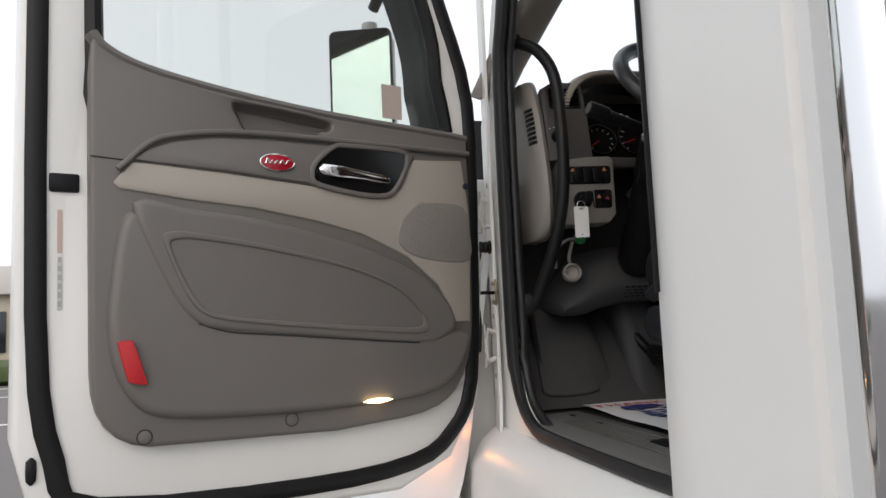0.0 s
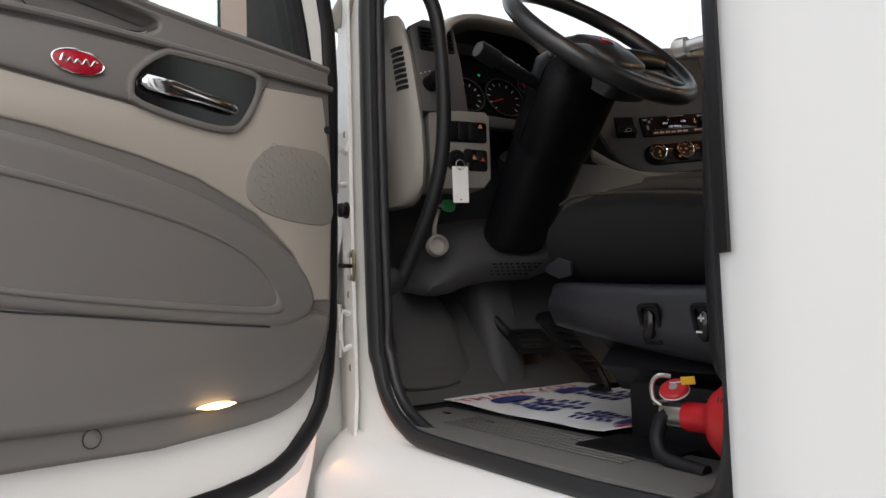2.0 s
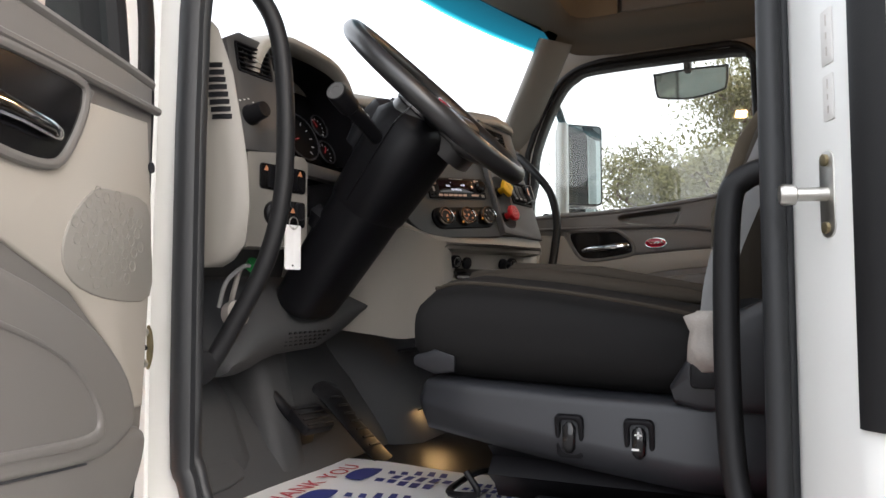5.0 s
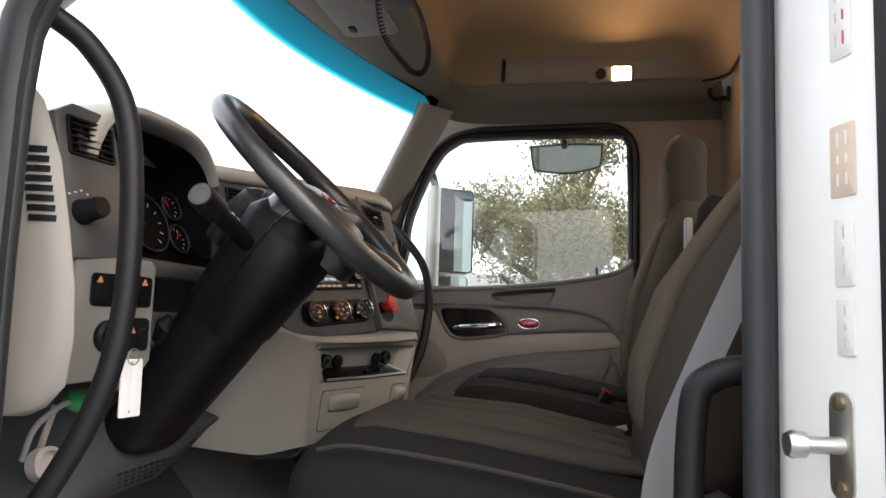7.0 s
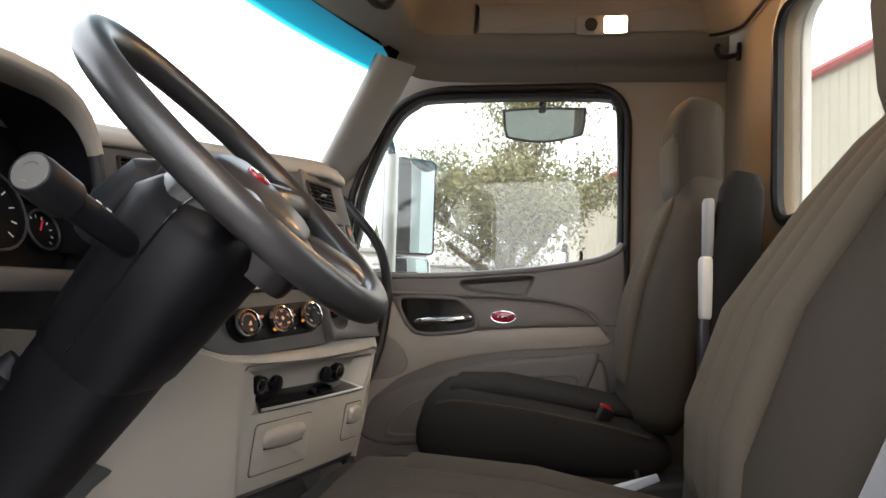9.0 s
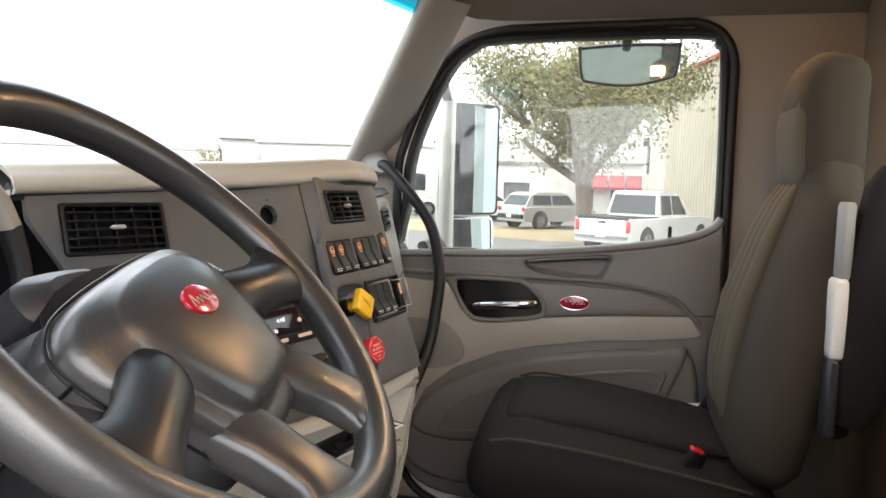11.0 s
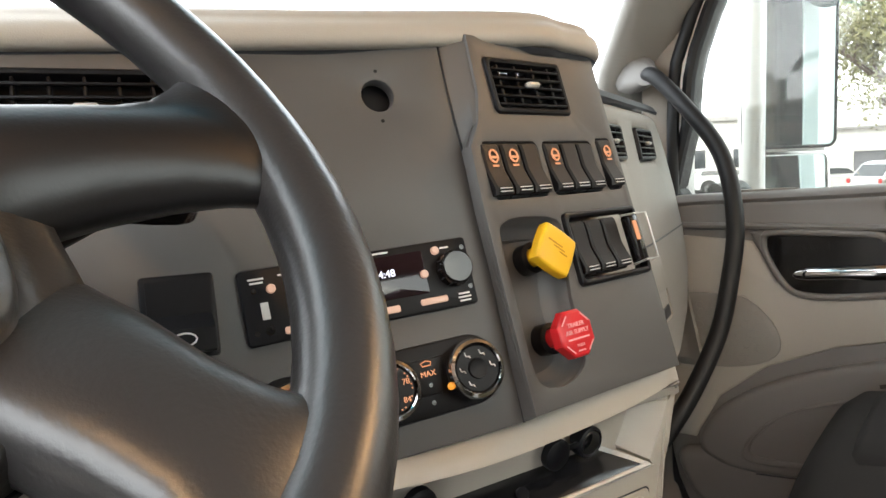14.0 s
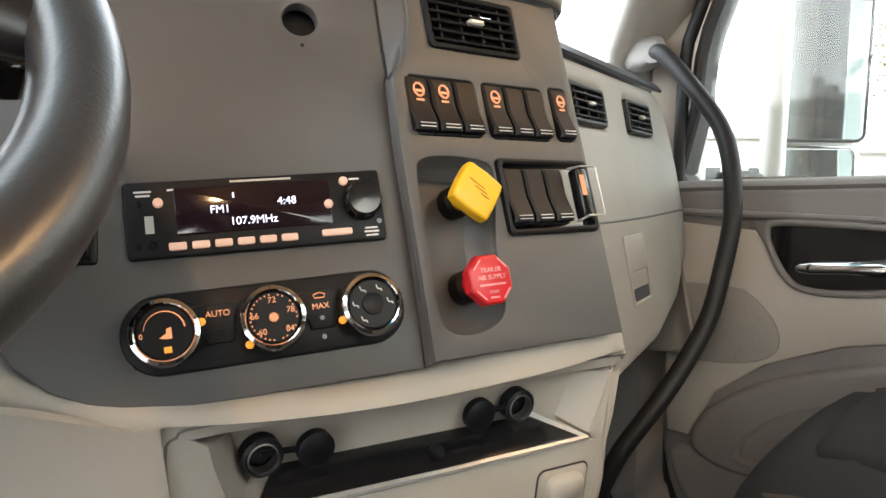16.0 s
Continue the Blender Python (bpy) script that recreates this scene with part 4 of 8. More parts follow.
dash = thing("dashboard", "taupe and charcoal truck dashboard with a beige lower rail", "dashboard")
HOLE = (-0.058, 0.128)
part("centre_panel", plate([(-0.385, 0.168), (-0.385, 0.13), (-0.350, 0.06), (-0.318, -0.03), (-0.285, -0.11), (-0.262, -0.145), (-0.24, -0.163), (-0.217, -0.173), (-0.194, -0.178), (-0.15, -0.180), (0.026, -0.166), (0.0215, -0.06), (0.015, 0.05), (0.009, 0.12), (0.006, 0.182), (-0.2, 0.176)], 0.012, PC, 0.002, [ellipse(0.0145, 0.0145, *HOLE, 20), rrect(0.118, 0.058, 0.004, -0.286, 0.115), [(-0.096 + 0.9976 * a - 0.0698 * b, -0.039 + 0.0698 * a + 0.9976 * b) for a, b in rrect(0.188, 0.054, 0.002)]]), PANEL, dash, "charcoal-taupe centre panel")
part("hole_back", plate(ellipse(0.02, 0.02, *HOLE), 0.002, PC @ pose(0, 0, -0.02), 0), BLACK, dash)
for dv in (0.0225, -0.0235):
    part("screw_hole", plate(ellipse(0.0017, 0.0017, HOLE[0] + 0.001, HOLE[1] + dv, 8), 0.001, PC @ pose(0, 0, 0.0003), 0), BLACK, dash)
RP = [(0.018, 0.106), (0.014, 0.05), (0.004, 0.020), (-0.014, -0.004), (-0.018, -0.06), (-0.022, -0.239), (0.208, -0.245), (0.209, -0.15), (0.209, 0.0), (0.209, 0.106)]
RECESS = ccw(smooth2([(-0.008, -0.09), (0.0, -0.074), (0.03, -0.070), (0.075, -0.076), (0.078, -0.10), (0.066, -0.15), (0.064, -0.20), (0.05, -0.218), (0.02, -0.224), (-0.003, -0.218), (-0.011, -0.20), (-0.010, -0.15)], 3))
part("switch_panel", plate(RP, 0.012, PR, 0.0015, [rrect(0.108, 0.050, 0.005, 0.087, 0.056), rrect(0.076, 0.054, 0.006, 0.038, -0.026), rrect(0.080, 0.054, 0.006, 0.124, -0.026), rrect(0.026, 0.056, 0.005, 0.186, -0.024), rrect(0.112, 0.062, 0.005, 0.142, -0.108), inset(RECESS, 0.001)]), PANEL, dash, "charcoal switch panel")
part("valve_recess", rings([[PR @ Vector((a, b, d)) for a, b in inset(RECESS, i)] for i, d in ((-0.002, -0.001), (0.001, -0.004), (0.004, -0.014), (0.008, -0.022), (0.016, -0.027))], caps=False), PANEL, dash, sharp=70)
part("recess_floor", plate(inset(RECESS, 0.015), 0.003, PR @ pose(0, 0, -0.0265), 0), PANEL, dash)
# fold between the two panels: a bevel beside the vent that runs out below it
FOLD = (((0.0065, 0.176), (0.0185, 0.100)), ((0.0075, 0.145), (0.0175, 0.082)), ((0.010, 0.11), (0.015, 0.05)), ((0.013, 0.075), (0.005, 0.020)), ((0.016, 0.045), (-0.013, -0.004)), ((0.019, -0.01), (-0.017, -0.06)), ((0.0225, -0.08), (-0.0195, -0.14)), ((0.026, -0.166), (-0.021, -0.239)))
part("panel_fold", thick(sheet([spline([PC @ Vector((a[0] - 0.002, a[1], -0.003)), (PC @ Vector((a[0] + 0.001, a[1], -0.001))).lerp(PR @ Vector((b[0], b[1], -0.001)), 0.35), PR @ Vector((b[0] - 0.001, b[1], -0.003)), PR @ Vector((b[0] + 0.004, b[1], -0.006))], 4) for a, b in FOLD]), 0.003), PANEL, dash, sharp=70)
part("panel_seam", tube([PC @ Vector((a[0] + 0.0005, a[1], -0.0005)) for a, _ in FOLD], 0.0011, 6), BLACK, dash, "dark seam")
# top lip, its groove, and the cap up to the glass
LIP = [PC @ Vector((-0.40, 0.172, 0.004)), PC @ Vector((-0.2, 0.179, 0.004)), PC @ Vector((-0.07, 0.184, 0.004)), PR @ Vector((0.10, 0.113, 0.006)), PR @ Vector((0.16, 0.112, 0.006)), PR @ Vector((0.205, 0.110, 0.004)), PR @ Vector((0.226, 0.110, -0.010)), PR @ Vector((0.235, 0.111, -0.05))]
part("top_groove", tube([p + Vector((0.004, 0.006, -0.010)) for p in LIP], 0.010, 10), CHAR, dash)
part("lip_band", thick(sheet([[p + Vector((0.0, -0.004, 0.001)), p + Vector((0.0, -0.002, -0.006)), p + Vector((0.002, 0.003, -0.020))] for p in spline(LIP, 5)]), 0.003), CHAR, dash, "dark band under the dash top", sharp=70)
lipline = spline(LIP, 5)
cap = []
for i, p in enumerate(lipline):
    f = i / (len(lipline) - 1)
    back = Vector((p.x * 1.0, 0.40 - 0.22 * max(0, (p.x + 0.1)), 2.11))
    cap.append(spline([p + Vector((0.003, 0.008, -0.016)), p + Vector((-0.002, -0.009, -0.012)), p + Vector((-0.004, -0.010, 0.0)), p + Vector((0, 0.001, 0.012)), p + Vector((0.0, 0.035, 0.023)), p.lerp(back, 0.45) + Vector((0, 0, 0.022)), back], 4))
part("top_cap", thick(sheet(cap), 0.006), BEIGE, dash, "sun-faded beige dash top", sharp=60)
# passenger side
PP = leaning((0.235, -0.188, 2.106), -12, 12)
PGL = [(-0.02, 0.0), (0.50, 0.0), (0.545, -0.008), (0.580, -0.06), (0.597, -0.133), (0.597, -0.21), (0.56, -0.285), (0.45, -0.345), (0.305, -0.382), (-0.02, -0.40)]
part("passenger_panel", plate(PGL, 0.06, PP, 0.014, [rrect(0.126, 0.044, 0.005, 0.15, -0.058), rrect(0.126, 0.046, 0.005, 0.385, -0.058)], steps=3), TAUPE, dash, sharp=60)
part("passenger_top", thick(sheet([spline([PP @ Vector((u0, 0.002, 0.004)), PP @ Vector((u0, 0.020, -0.012)), PP @ Vector((u0, 0.03, -0.08)), Vector((0.235 + u0 * 1.0, 0.20 - 0.20 * u0, 2.12))], 4) for u0 in (-0.02, 0.1, 0.2, 0.3, 0.4, 0.50, 0.56)]), 0.005), CHAR, dash)
part("glove_seam", tube([PP @ Vector((a, b, 0.0005)) for a, b in ((0.0, -0.203), (0.3, -0.207), (0.59, -0.205))], 0.0016, 5), CHAR, dash)
part("glove_latch", plate(rrect(0.095, 0.095, 0.006, 0.25, -0.275), 0.006, PP @ pose(0, 0, 0.002), 0.002, [rrect(0.083, 0.040, 0.004, 0.25, -0.297)]), TAUPE, dash)
# flat dark plate stands in for the shaded inside of the latch pocket
part("latch_shade", plate(rrect(0.07, 0.016, 0.004, 0.25, -0.307), 0.002, PP @ pose(0, 0, 0.0012), 0), CHAR, dash)
part("side_return", thick(sheet([spline([PP @ Vector((0.565, b - 0.02, -0.012)), PP @ Vector((0.585, b, -0.04)), PP @ Vector((0.60, b, -0.10)), Vector((0.86, 0.12, PP.translation.z + b))], 4) for b in (0.0, -0.1, -0.2, -0.3, -0.45)]), 0.006), TAUPE, dash)
# beige rail below the panels and the lower console
RAIL = [(-0.315, -0.085, 1.862), (-0.27, -0.115, 1.828), (-0.225, -0.148, 1.806), (-0.16, -0.190, 1.796), (-0.05, -0.250, 1.796), (0.10, -0.288, 1.797), (0.225, -0.303, 1.801), (0.243, -0.29, 1.803), (0.247, -0.24, 1.805)]
PL = leaning((0.243, -0.300, 1.775), 17, -8)
rail_line = spline([(x + 0.004, y + 0.006, z - 0.009) for x, y, z in RAIL], 5)
rows = []
for i, p in enumerate(rail_line):
    d = rail_line[min(i + 1, len(rail_line) - 1)] - rail_line[max(i - 1, 0)]
    n = Vector((d.y, -d.x, 0)).normalized()
    u0 = (p.x - 0.243) / 0.956
    foot = PL @ Vector((u0, 0.010, 0.0015)) if u0 > -0.44 else p + n * 0.004 + Vector((0, 0, -0.016))
    belly = (p + n * 0.0088 + Vector((0, 0, -0.001))).lerp(foot, 0.6) + n * 0.002
    lift = 0.012 * min(1.0, max(0.0, (p.x + 0.06) / 0.14))
    rows.append([p + n * a + Vector((0, 0, b + lift * k)) for a, b, k in ((-0.030, 0.0148, 1), (-0.014, 0.0142, 1), (-0.006, 0.0125, 0.95), (0.001, 0.009, 0.8), (0.006, 0.004, 0.5), (0.0088, -0.003, 0.1))] + [belly, foot, foot - n * 0.02])
part("rail", rings(rows), BEIGE, dash, "smooth beige rail", sharp=60)
OPN = smooth2([(-0.405, -0.014), (-0.39, -0.006), (-0.02, -0.004), (-0.008, -0.010), (-0.026, -0.074), (-0.045, -0.082), (-0.37, -0.084), (-0.385, -0.074)], 3)
part("bin_frame", plate([(0.006, 0.018), (0.005, -0.06), (-0.004, -0.12), (-0.018, -0.19), (-0.03, -0.222), (-0.415, -0.222), (-0.43, -0.1), (-0.445, 0.018)], 0.012, PL, 0.002, [OPN]), BEIGE, dash, "beige front of the storage bin")
part("bin_bead", tube([PL @ Vector((a, b, 0.0006)) for a, b in ((-0.418, -0.221), (-0.428, -0.12), (-0.436, -0.02), (-0.428, -0.002), (-0.40, 0.004), (-0.2, 0.006), (-0.01, 0.008), (0.003, 0.004))], 0.0013, 6, False, 3), TAUPE_D, dash)
inn = [(-0.205 + (a + 0.205) * 0.88, -0.042 + (b + 0.042) * 0.72) for a, b in OPN]
part("bin_funnel", rings([[PL @ Vector((a, b, d)) for a, b in l] for l, d in ((OPN, -0.002), (inn, -0.034))], caps=False), BEIGE, dash)
part("bin_back", plate(inn, 0.004, PL @ pose(0, 0, -0.032), 0), BEIGE, dash)
part("bin_tray", plate([(-0.372, 0.0), (-0.030, 0.0), (-0.085, 0.040), (-0.345, 0.040)], 0.010, at(PL @ Vector((0, -0.077, 0.002)), PL.to_3x3() @ Vector((1, 0, 0)), PL.to_3x3() @ Vector((0, 0.5, -0.87))), 0.003), GLOSSY, dash, "black rubber tray")
part("tray_edge", tube([PL @ Vector((-0.372, -0.077, 0.003)), PL @ Vector((-0.2, -0.078, 0.003)), PL @ Vector((-0.032, -0.076, 0.003)), PL @ Vector((-0.080, -0.058, -0.032))], 0.0032, 6, False, 1), SILVER, dash)
part("tray_stud", lathe([(0.007, 0), (0.006, 0.004), (0.0, 0.005)], PL @ pose(-0.20, -0.066, -0.012, -60), 12), BLACK, dash)


def drawer(name, x0, x1, y0, y1):
    """Flush drawer front in a groove with a drooping finger lip."""
    w, h, xm, ym = x1 - x0, y0 - y1, (x0 + x1) / 2, (y0 + y1) / 2
    part(name + "_groove", plate(rrect(w, h, 0.009, xm, ym), 0.004, PL @ pose(0, 0, 0.0006), 0), CHAR, dash)
    front = part(name, plate(rrect(w - 0.004, h - 0.004, 0.008, xm, ym), 0.006, PL @ pose(0, 0, 0.003), 0.002), BEIGE, dash)
    yl = y0 - 0.42 * h
    part("finger_lip", bag([(PL @ Vector((xm + f * w * 0.36, yl + 0.008, 0.002)), PL.to_3x3() @ Vector((0, 0.018 * k, 0.004 * k)), PL.to_3x3() @ Vector((0, -0.004 * k, 0.011 * k))) for f, k in ((-1.0, 0.15), (-0.96, 0.55), (-0.85, 0.85), (-0.5, 1.0), (0.0, 1.05), (0.5, 1.0), (0.85, 0.85), (0.96, 0.55), (1.0, 0.15))], 16, 2.6), BEIGE, front, sharp=70)
    # dark tube draws the shade that the lip throws below itself
    part("lip_shade", tube([PL @ Vector((xm + f * w * 0.33, yl - 0.0105 + 0.003 * f * f, 0.004)) for f in (-1, -0.5, 0, 0.5, 1)], 0.0022, 6), CHAR, front, "dark line for the shade under the lip")


drawer("ash_drawer", -0.380, -0.208, -0.102, -0.196)
drawer("side_drawer", -0.088, -0.022, -0.104, -0.184)
# curved knee panel sweeping from the bin to the steering column
rows = []
for f in [j / 8 for j in range(9)]:
    z = 1.80 - 0.26 * f
    rows.append(spline([PL @ Vector((-0.440 + 0.028 * f, 0.010 - 0.230 * f, -0.0015)), PL @ Vector((-0.456 + 0.028 * f, 0.010 - 0.230 * f, -0.0035)), (-0.245 + 0.05 * f, -0.142 + 0.07 * f, z + 0.004), (-0.295 + 0.05 * f, -0.108 + 0.10 * f, z + 0.016), (-0.335 + 0.06 * f, -0.04 + 0.13 * f, z + 0.03), (-0.352 + 0.065 * f, 0.04 + 0.14 * f, z + 0.038), (-0.36 + 0.07 * f, 0.14 + 0.12 * f, z + 0.04)], 4))
part("knee_panel", thick(sheet(rows), 0.008), BEIGE, dash, sharp=60)
part("bin_under", thick(sheet([spline([PL @ Vector((-0.42, -0.225, -0.002)), PL @ Vector((-0.42, -0.25, -0.03)), (-0.05, 0.02, 1.50)], 3), spline([PL @ Vector((-0.03, -0.215, -0.002)), PL @ Vector((-0.03, -0.24, -0.03)), (0.25, -0.05, 1.50)], 3)]), 0.005), GREY, dash)
part("bin_side", plate([(0.0, 0.0), (0.16, 0.02), (0.2, -0.25), (0.03, -0.24), (0.01, -0.14)], 0.006, at(PL @ Vector((0.0, 0.012, -0.004)), (0.12, 1, 0), (0, 0, 1)), 0.003), BEIGE, dash)
# dark block added so the space under the passenger dash reads as shade
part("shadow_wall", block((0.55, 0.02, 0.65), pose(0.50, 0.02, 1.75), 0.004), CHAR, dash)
part("kick_panel", block((0.012, 0.40, 0.80), pose(0.90, 0.135, 1.62), 0.004), TAUPE_D, dash)

# instrument cluster with its hood
CL = leaning((-0.572, 0.045, 2.015), 4, 20)
part("instrument_face", plate(rrect(0.40, 0.21, 0.05), 0.01, CL @ pose(0, 0.005, -0.002), 0.002), DIAL, dash, "black instrument face")
hood_rows = []
for j in range(19):
    q = math.pi * (j / 18)
    sx, sz = math.cos(q), math.sin(q)
    sx, sz = math.copysign(abs(sx) ** 0.62, sx), sz ** 0.62
    pts = [(-0.572 - 0.180 * sx, 0.045, 1.955 + 0.190 * sz), (-0.572 - 0.184 * sx, -0.035, 1.945 + 0.213 * sz), (-0.572 - 0.192 * sx, -0.044, 1.940 + 0.228 * sz), (-0.572 - 0.206 * sx, -0.034, 1.93 + 0.245 * sz), (-0.572 - 0.214 * sx, 0.04, 1.92 + 0.257 * sz), (-0.572 - 0.235 * sx, 0.30, 1.91 + 0.235 * sz)]
    hood_rows.append(spline(pts, 3))
part("cluster_hood", thick(sheet(hood_rows[:16]), 0.006), BEIGE, dash, "beige hood over the instruments", sharp=60)
part("hood_leg", thick(sheet(hood_rows[15:]), 0.006), CHAR, dash, "dark surround below the hood", sharp=60)
part("hood_lining", sheet([[(-0.572 - 0.178 * math.copysign(abs(math.cos(q)) ** 0.62, math.cos(q)), y, 1.95 + 0.186 * math.sin(q) ** 0.62) for q in [math.pi * j / 18 for j in range(19)]] for y in (-0.036, 0.0, 0.06)]), BLACK, dash)
part("cluster_brow", block((0.40, 0.03, 0.03), pose(-0.565, -0.030, 1.912), 0.008), PANEL, dash)
for k, (gx, gz, r) in enumerate(((-0.050, -0.025, 0.048), (0.062, -0.02, 0.056), (-0.125, 0.02, 0.028), (-0.125, -0.045, 0.028), (0.145, 0.025, 0.028), (0.145, -0.042, 0.028))):
    ga = part("gauge", lathe([(0, 0.003), (r * 0.92, 0.003), (r * 0.95, 0.010), (r, 0.012), (r, 0.0)], CL @ pose(gx, gz, 0), 28), DIAL, dash)
    part("bezel", tube([CL @ Vector((gx + r * math.cos(q), gz + r * math.sin(q), 0.011)) for q in [0.2618 * j for j in range(24)]], 0.0018, 6, True, 1), CHAR, ga)
    for j in range(11):
        q = radians(225 - 27 * j)
        part("tick", block((r * 0.16, 0.0016, 0.0006), CL @ pose(gx + r * 0.78 * math.cos(q), gz + r * 0.78 * math.sin(q), 0.0036, 0, 0, math.degrees(q)), 0), PRINT, ga)
    q = radians((215, 200, 140, 160, 120, 60)[k])
    part("needle", block((r * 0.62, 0.0024, 0.001), CL @ pose(gx + r * 0.35 * math.cos(q), gz + r * 0.35 * math.sin(q), 0.005, 0, 0, math.degrees(q)), 0), REDLIT, ga)
part("tell_tale", block((0.006, 0.005, 0.001), CL @ pose(0.005, 0.045, 0.003), 0), GREENLIT, dash)
part("display", plate(rrect(0.05, 0.03, 0.003, 0.004, 0.01), 0.002, CL @ pose(0, 0, 0.002), 0), GLOSSY, dash)

# left end of the dash with its grille, and the switch bank
endcap = []
for z, e in ((1.700, -0.050), (1.712, -0.075), (1.74, -0.100), (1.80, -0.107), (1.87, -0.102), (1.946, -0.087), (2.04, -0.065), (2.12, -0.032), (2.135, -0.018)):
    endcap.append([(-0.872, 0.06, z), (-0.870, 0.01 + e * 0.3, z), (-0.868, e + 0.030, z), (-0.860, e + 0.008, z), (-0.848, e, z), (-0.834, e + 0.010, z), (-0.828, 0.06, z)])
part("end_cap", rings(endcap), TAUPE, dash, "light taupe end cap with a slotted grille", sharp=50)
for k in range(8):
    zz = 1.956 + 0.0132 * k
    e = -0.087 + 0.022 * (zz - 1.946) / 0.094 if zz < 2.04 else -0.065 + 0.033 * (zz - 2.04) / 0.08
    line = spline([(-0.8712, e + 0.042, zz), (-0.8706, e + 0.036, zz), (-0.8690, e + 0.026, zz), (-0.8655, e + 0.016, zz), (-0.8612, e + 0.0078, zz)], 2)
    part("grille_slot", thick(sheet([[p + Vector((0, 0, -0.0042)), p + Vector((0, 0, 0.0042))] for p in line]), 0.0016), BLACK, dash)
SW = leaning((-0.722, -0.082, 1.826), 10, 0)
part("switch_bank", plate([(-0.085, 0.092), (0.058, 0.092), (0.068, 0.082), (0.068, -0.062), (0.048, -0.085), (-0.085, -0.09)], 0.09, SW, 0.006), TAUPE, dash, "taupe switch bank left of the column")
part("switch_upper", plate(rrect(0.115, 0.048, 0.008, 0.0, 0.042), 0.008, SW @ pose(0, 0, 0.004), 0.003), GLOSSY, dash)
part("switch_lower", plate(rrect(0.05, 0.05, 0.008, 0.032, -0.022), 0.008, SW @ pose(0, 0, 0.004), 0.003), GLOSSY, dash)
for a, b, mt in ((-0.045, 0.056, AMBER), (0.040, 0.056, AMBER), (0.022, -0.016, AMBER), (0.044, -0.020, REDLIT)):
    part("legend", plate([(-0.006 + a, -0.004 + b), (0.006 + a, -0.004 + b), (a, 0.006 + b)], 0.001, SW @ pose(0, 0, 0.0052), 0), mt, dash)
for a in (-0.03, -0.005, 0.02):
    part("rocker", block((0.022, 0.040, 0.006), SW @ pose(a, 0.042, 0.005, 3), 0.002), BLACK, dash)
lock = part("ignition_lock", lathe([(0.024, 0.0), (0.024, 0.008), (0.020, 0.012), (0.013, 0.012), (0.012, 0.02), (0.0, 0.02)], SW @ pose(-0.022, -0.025, 0.0), 20), BLACK, dash)
LT = leaning((-0.79, -0.058, 1.990), 6, 12)
part("left_panel", plate([(-0.036, 0.128), (0.0, 0.150), (0.078, 0.146), (0.086, 0.05), (0.086, -0.075), (-0.036, -0.085)], 0.10, LT, 0.005, [rrect(0.086, 0.056, 0.004, 0.028, 0.098)]), PANEL, dash, "charcoal panel with a side vent and the lamp switch")
part("left_vent", plate(rrect(0.090, 0.060, 0.005, 0.028, 0.098), 0.012, LT @ pose(0, 0, 0.002), 0.002, [rrect(0.080, 0.050, 0.003, 0.028, 0.098)]), BLACK, dash)
part("vent_back", plate(rrect(0.084, 0.054, 0.003, 0.028, 0.098), 0.002, LT @ pose(0, 0, -0.022), 0), BLACK, dash)
for k in range(5):
    part("vane", block((0.080, 0.0026, 0.013), LT @ pose(0.028, 0.078 + 0.0100 * k, -0.004, 18), 0.0008, 1), BLACK, dash)
for k in range(3):
    part("vane_divider", block((0.0026, 0.050, 0.010), LT @ pose(0.006 + 0.022 * k, 0.098, -0.008), 0.0008, 1), BLACK, dash)
part("vent_tab", block((0.012, 0.005, 0.004), LT @ pose(0.030, 0.098, 0.004), 0.0015, 1), SILVER, dash)
part("lamp_knob", lathe([(0.019, 0), (0.019, 0.006), (0.0165, 0.010), (0.0155, 0.034), (0.014, 0.037), (0.0, 0.0375)], LT @ pose(-0.004, -0.016, 0.0), 22), BLACK, dash)
for q in range(5):
    part("knob_mark", block((0.004, 0.002, 0.0006), LT @ pose(-0.024 + 0.011 * q, 0.016 - 0.004 * abs(q - 2), 0.0005), 0), PRINT, dash)


def vent_grid(name, m, w, h, cols, rws, label):
    v = thing(name, label, "air vent", "dash air vents")
    part("frame", plate(rrect(w, h, 0.005), 0.02, m @ pose(0, 0, 0.004), 0.003, [rrect(w - 0.012, h - 0.012, 0.003)]), BLACK, v)
    part("backing", plate(rrect(w - 0.01, h - 0.01, 0.003), 0.002, m @ pose(0, 0, -0.018), 0), BLACK, v)
    for k in range(rws):
        part("slat", block((w - 0.012, 0.0028, 0.012), m @ pose(0, (k + 0.5) / rws * (h - 0.012) - (h - 0.012) / 2, -0.002, 18), 0.001, 1), BLACK, v)
    for k in range(cols):
        part("divider", block((0.003, h - 0.012, 0.010), m @ pose((k + 0.5) / cols * (w - 0.012) - (w - 0.012) / 2, 0, -0.0045), 0.0008, 1), BLACK, v)
    part("tab", bag([(m @ Vector((a, 0.0, 0.006)), m.to_3x3() @ Vector((0, 0.003 * k, 0)), m.to_3x3() @ Vector((0, 0, 0.004 * k))) for a, k in ((-0.010, 0.3), (-0.007, 1), (0.007, 1), (0.010, 0.3))], 10), SILVER, v, "bright tab")
    return v


vent_grid("air_vent", PC @ pose(-0.286, 0.115, 0), 0.130, 0.066, 5, 5, "black rectangular dash vent with crossing slats")
vent_grid("air_vent", PR @ pose(0.087, 0.056, 0), 0.112, 0.056, 4, 5, "black rectangular dash vent above the rocker switches")
vent_grid("air_vent", PP @ pose(0.15, -0.058, 0), 0.130, 0.050, 3, 4, "small black vent on the passenger side of the dash")
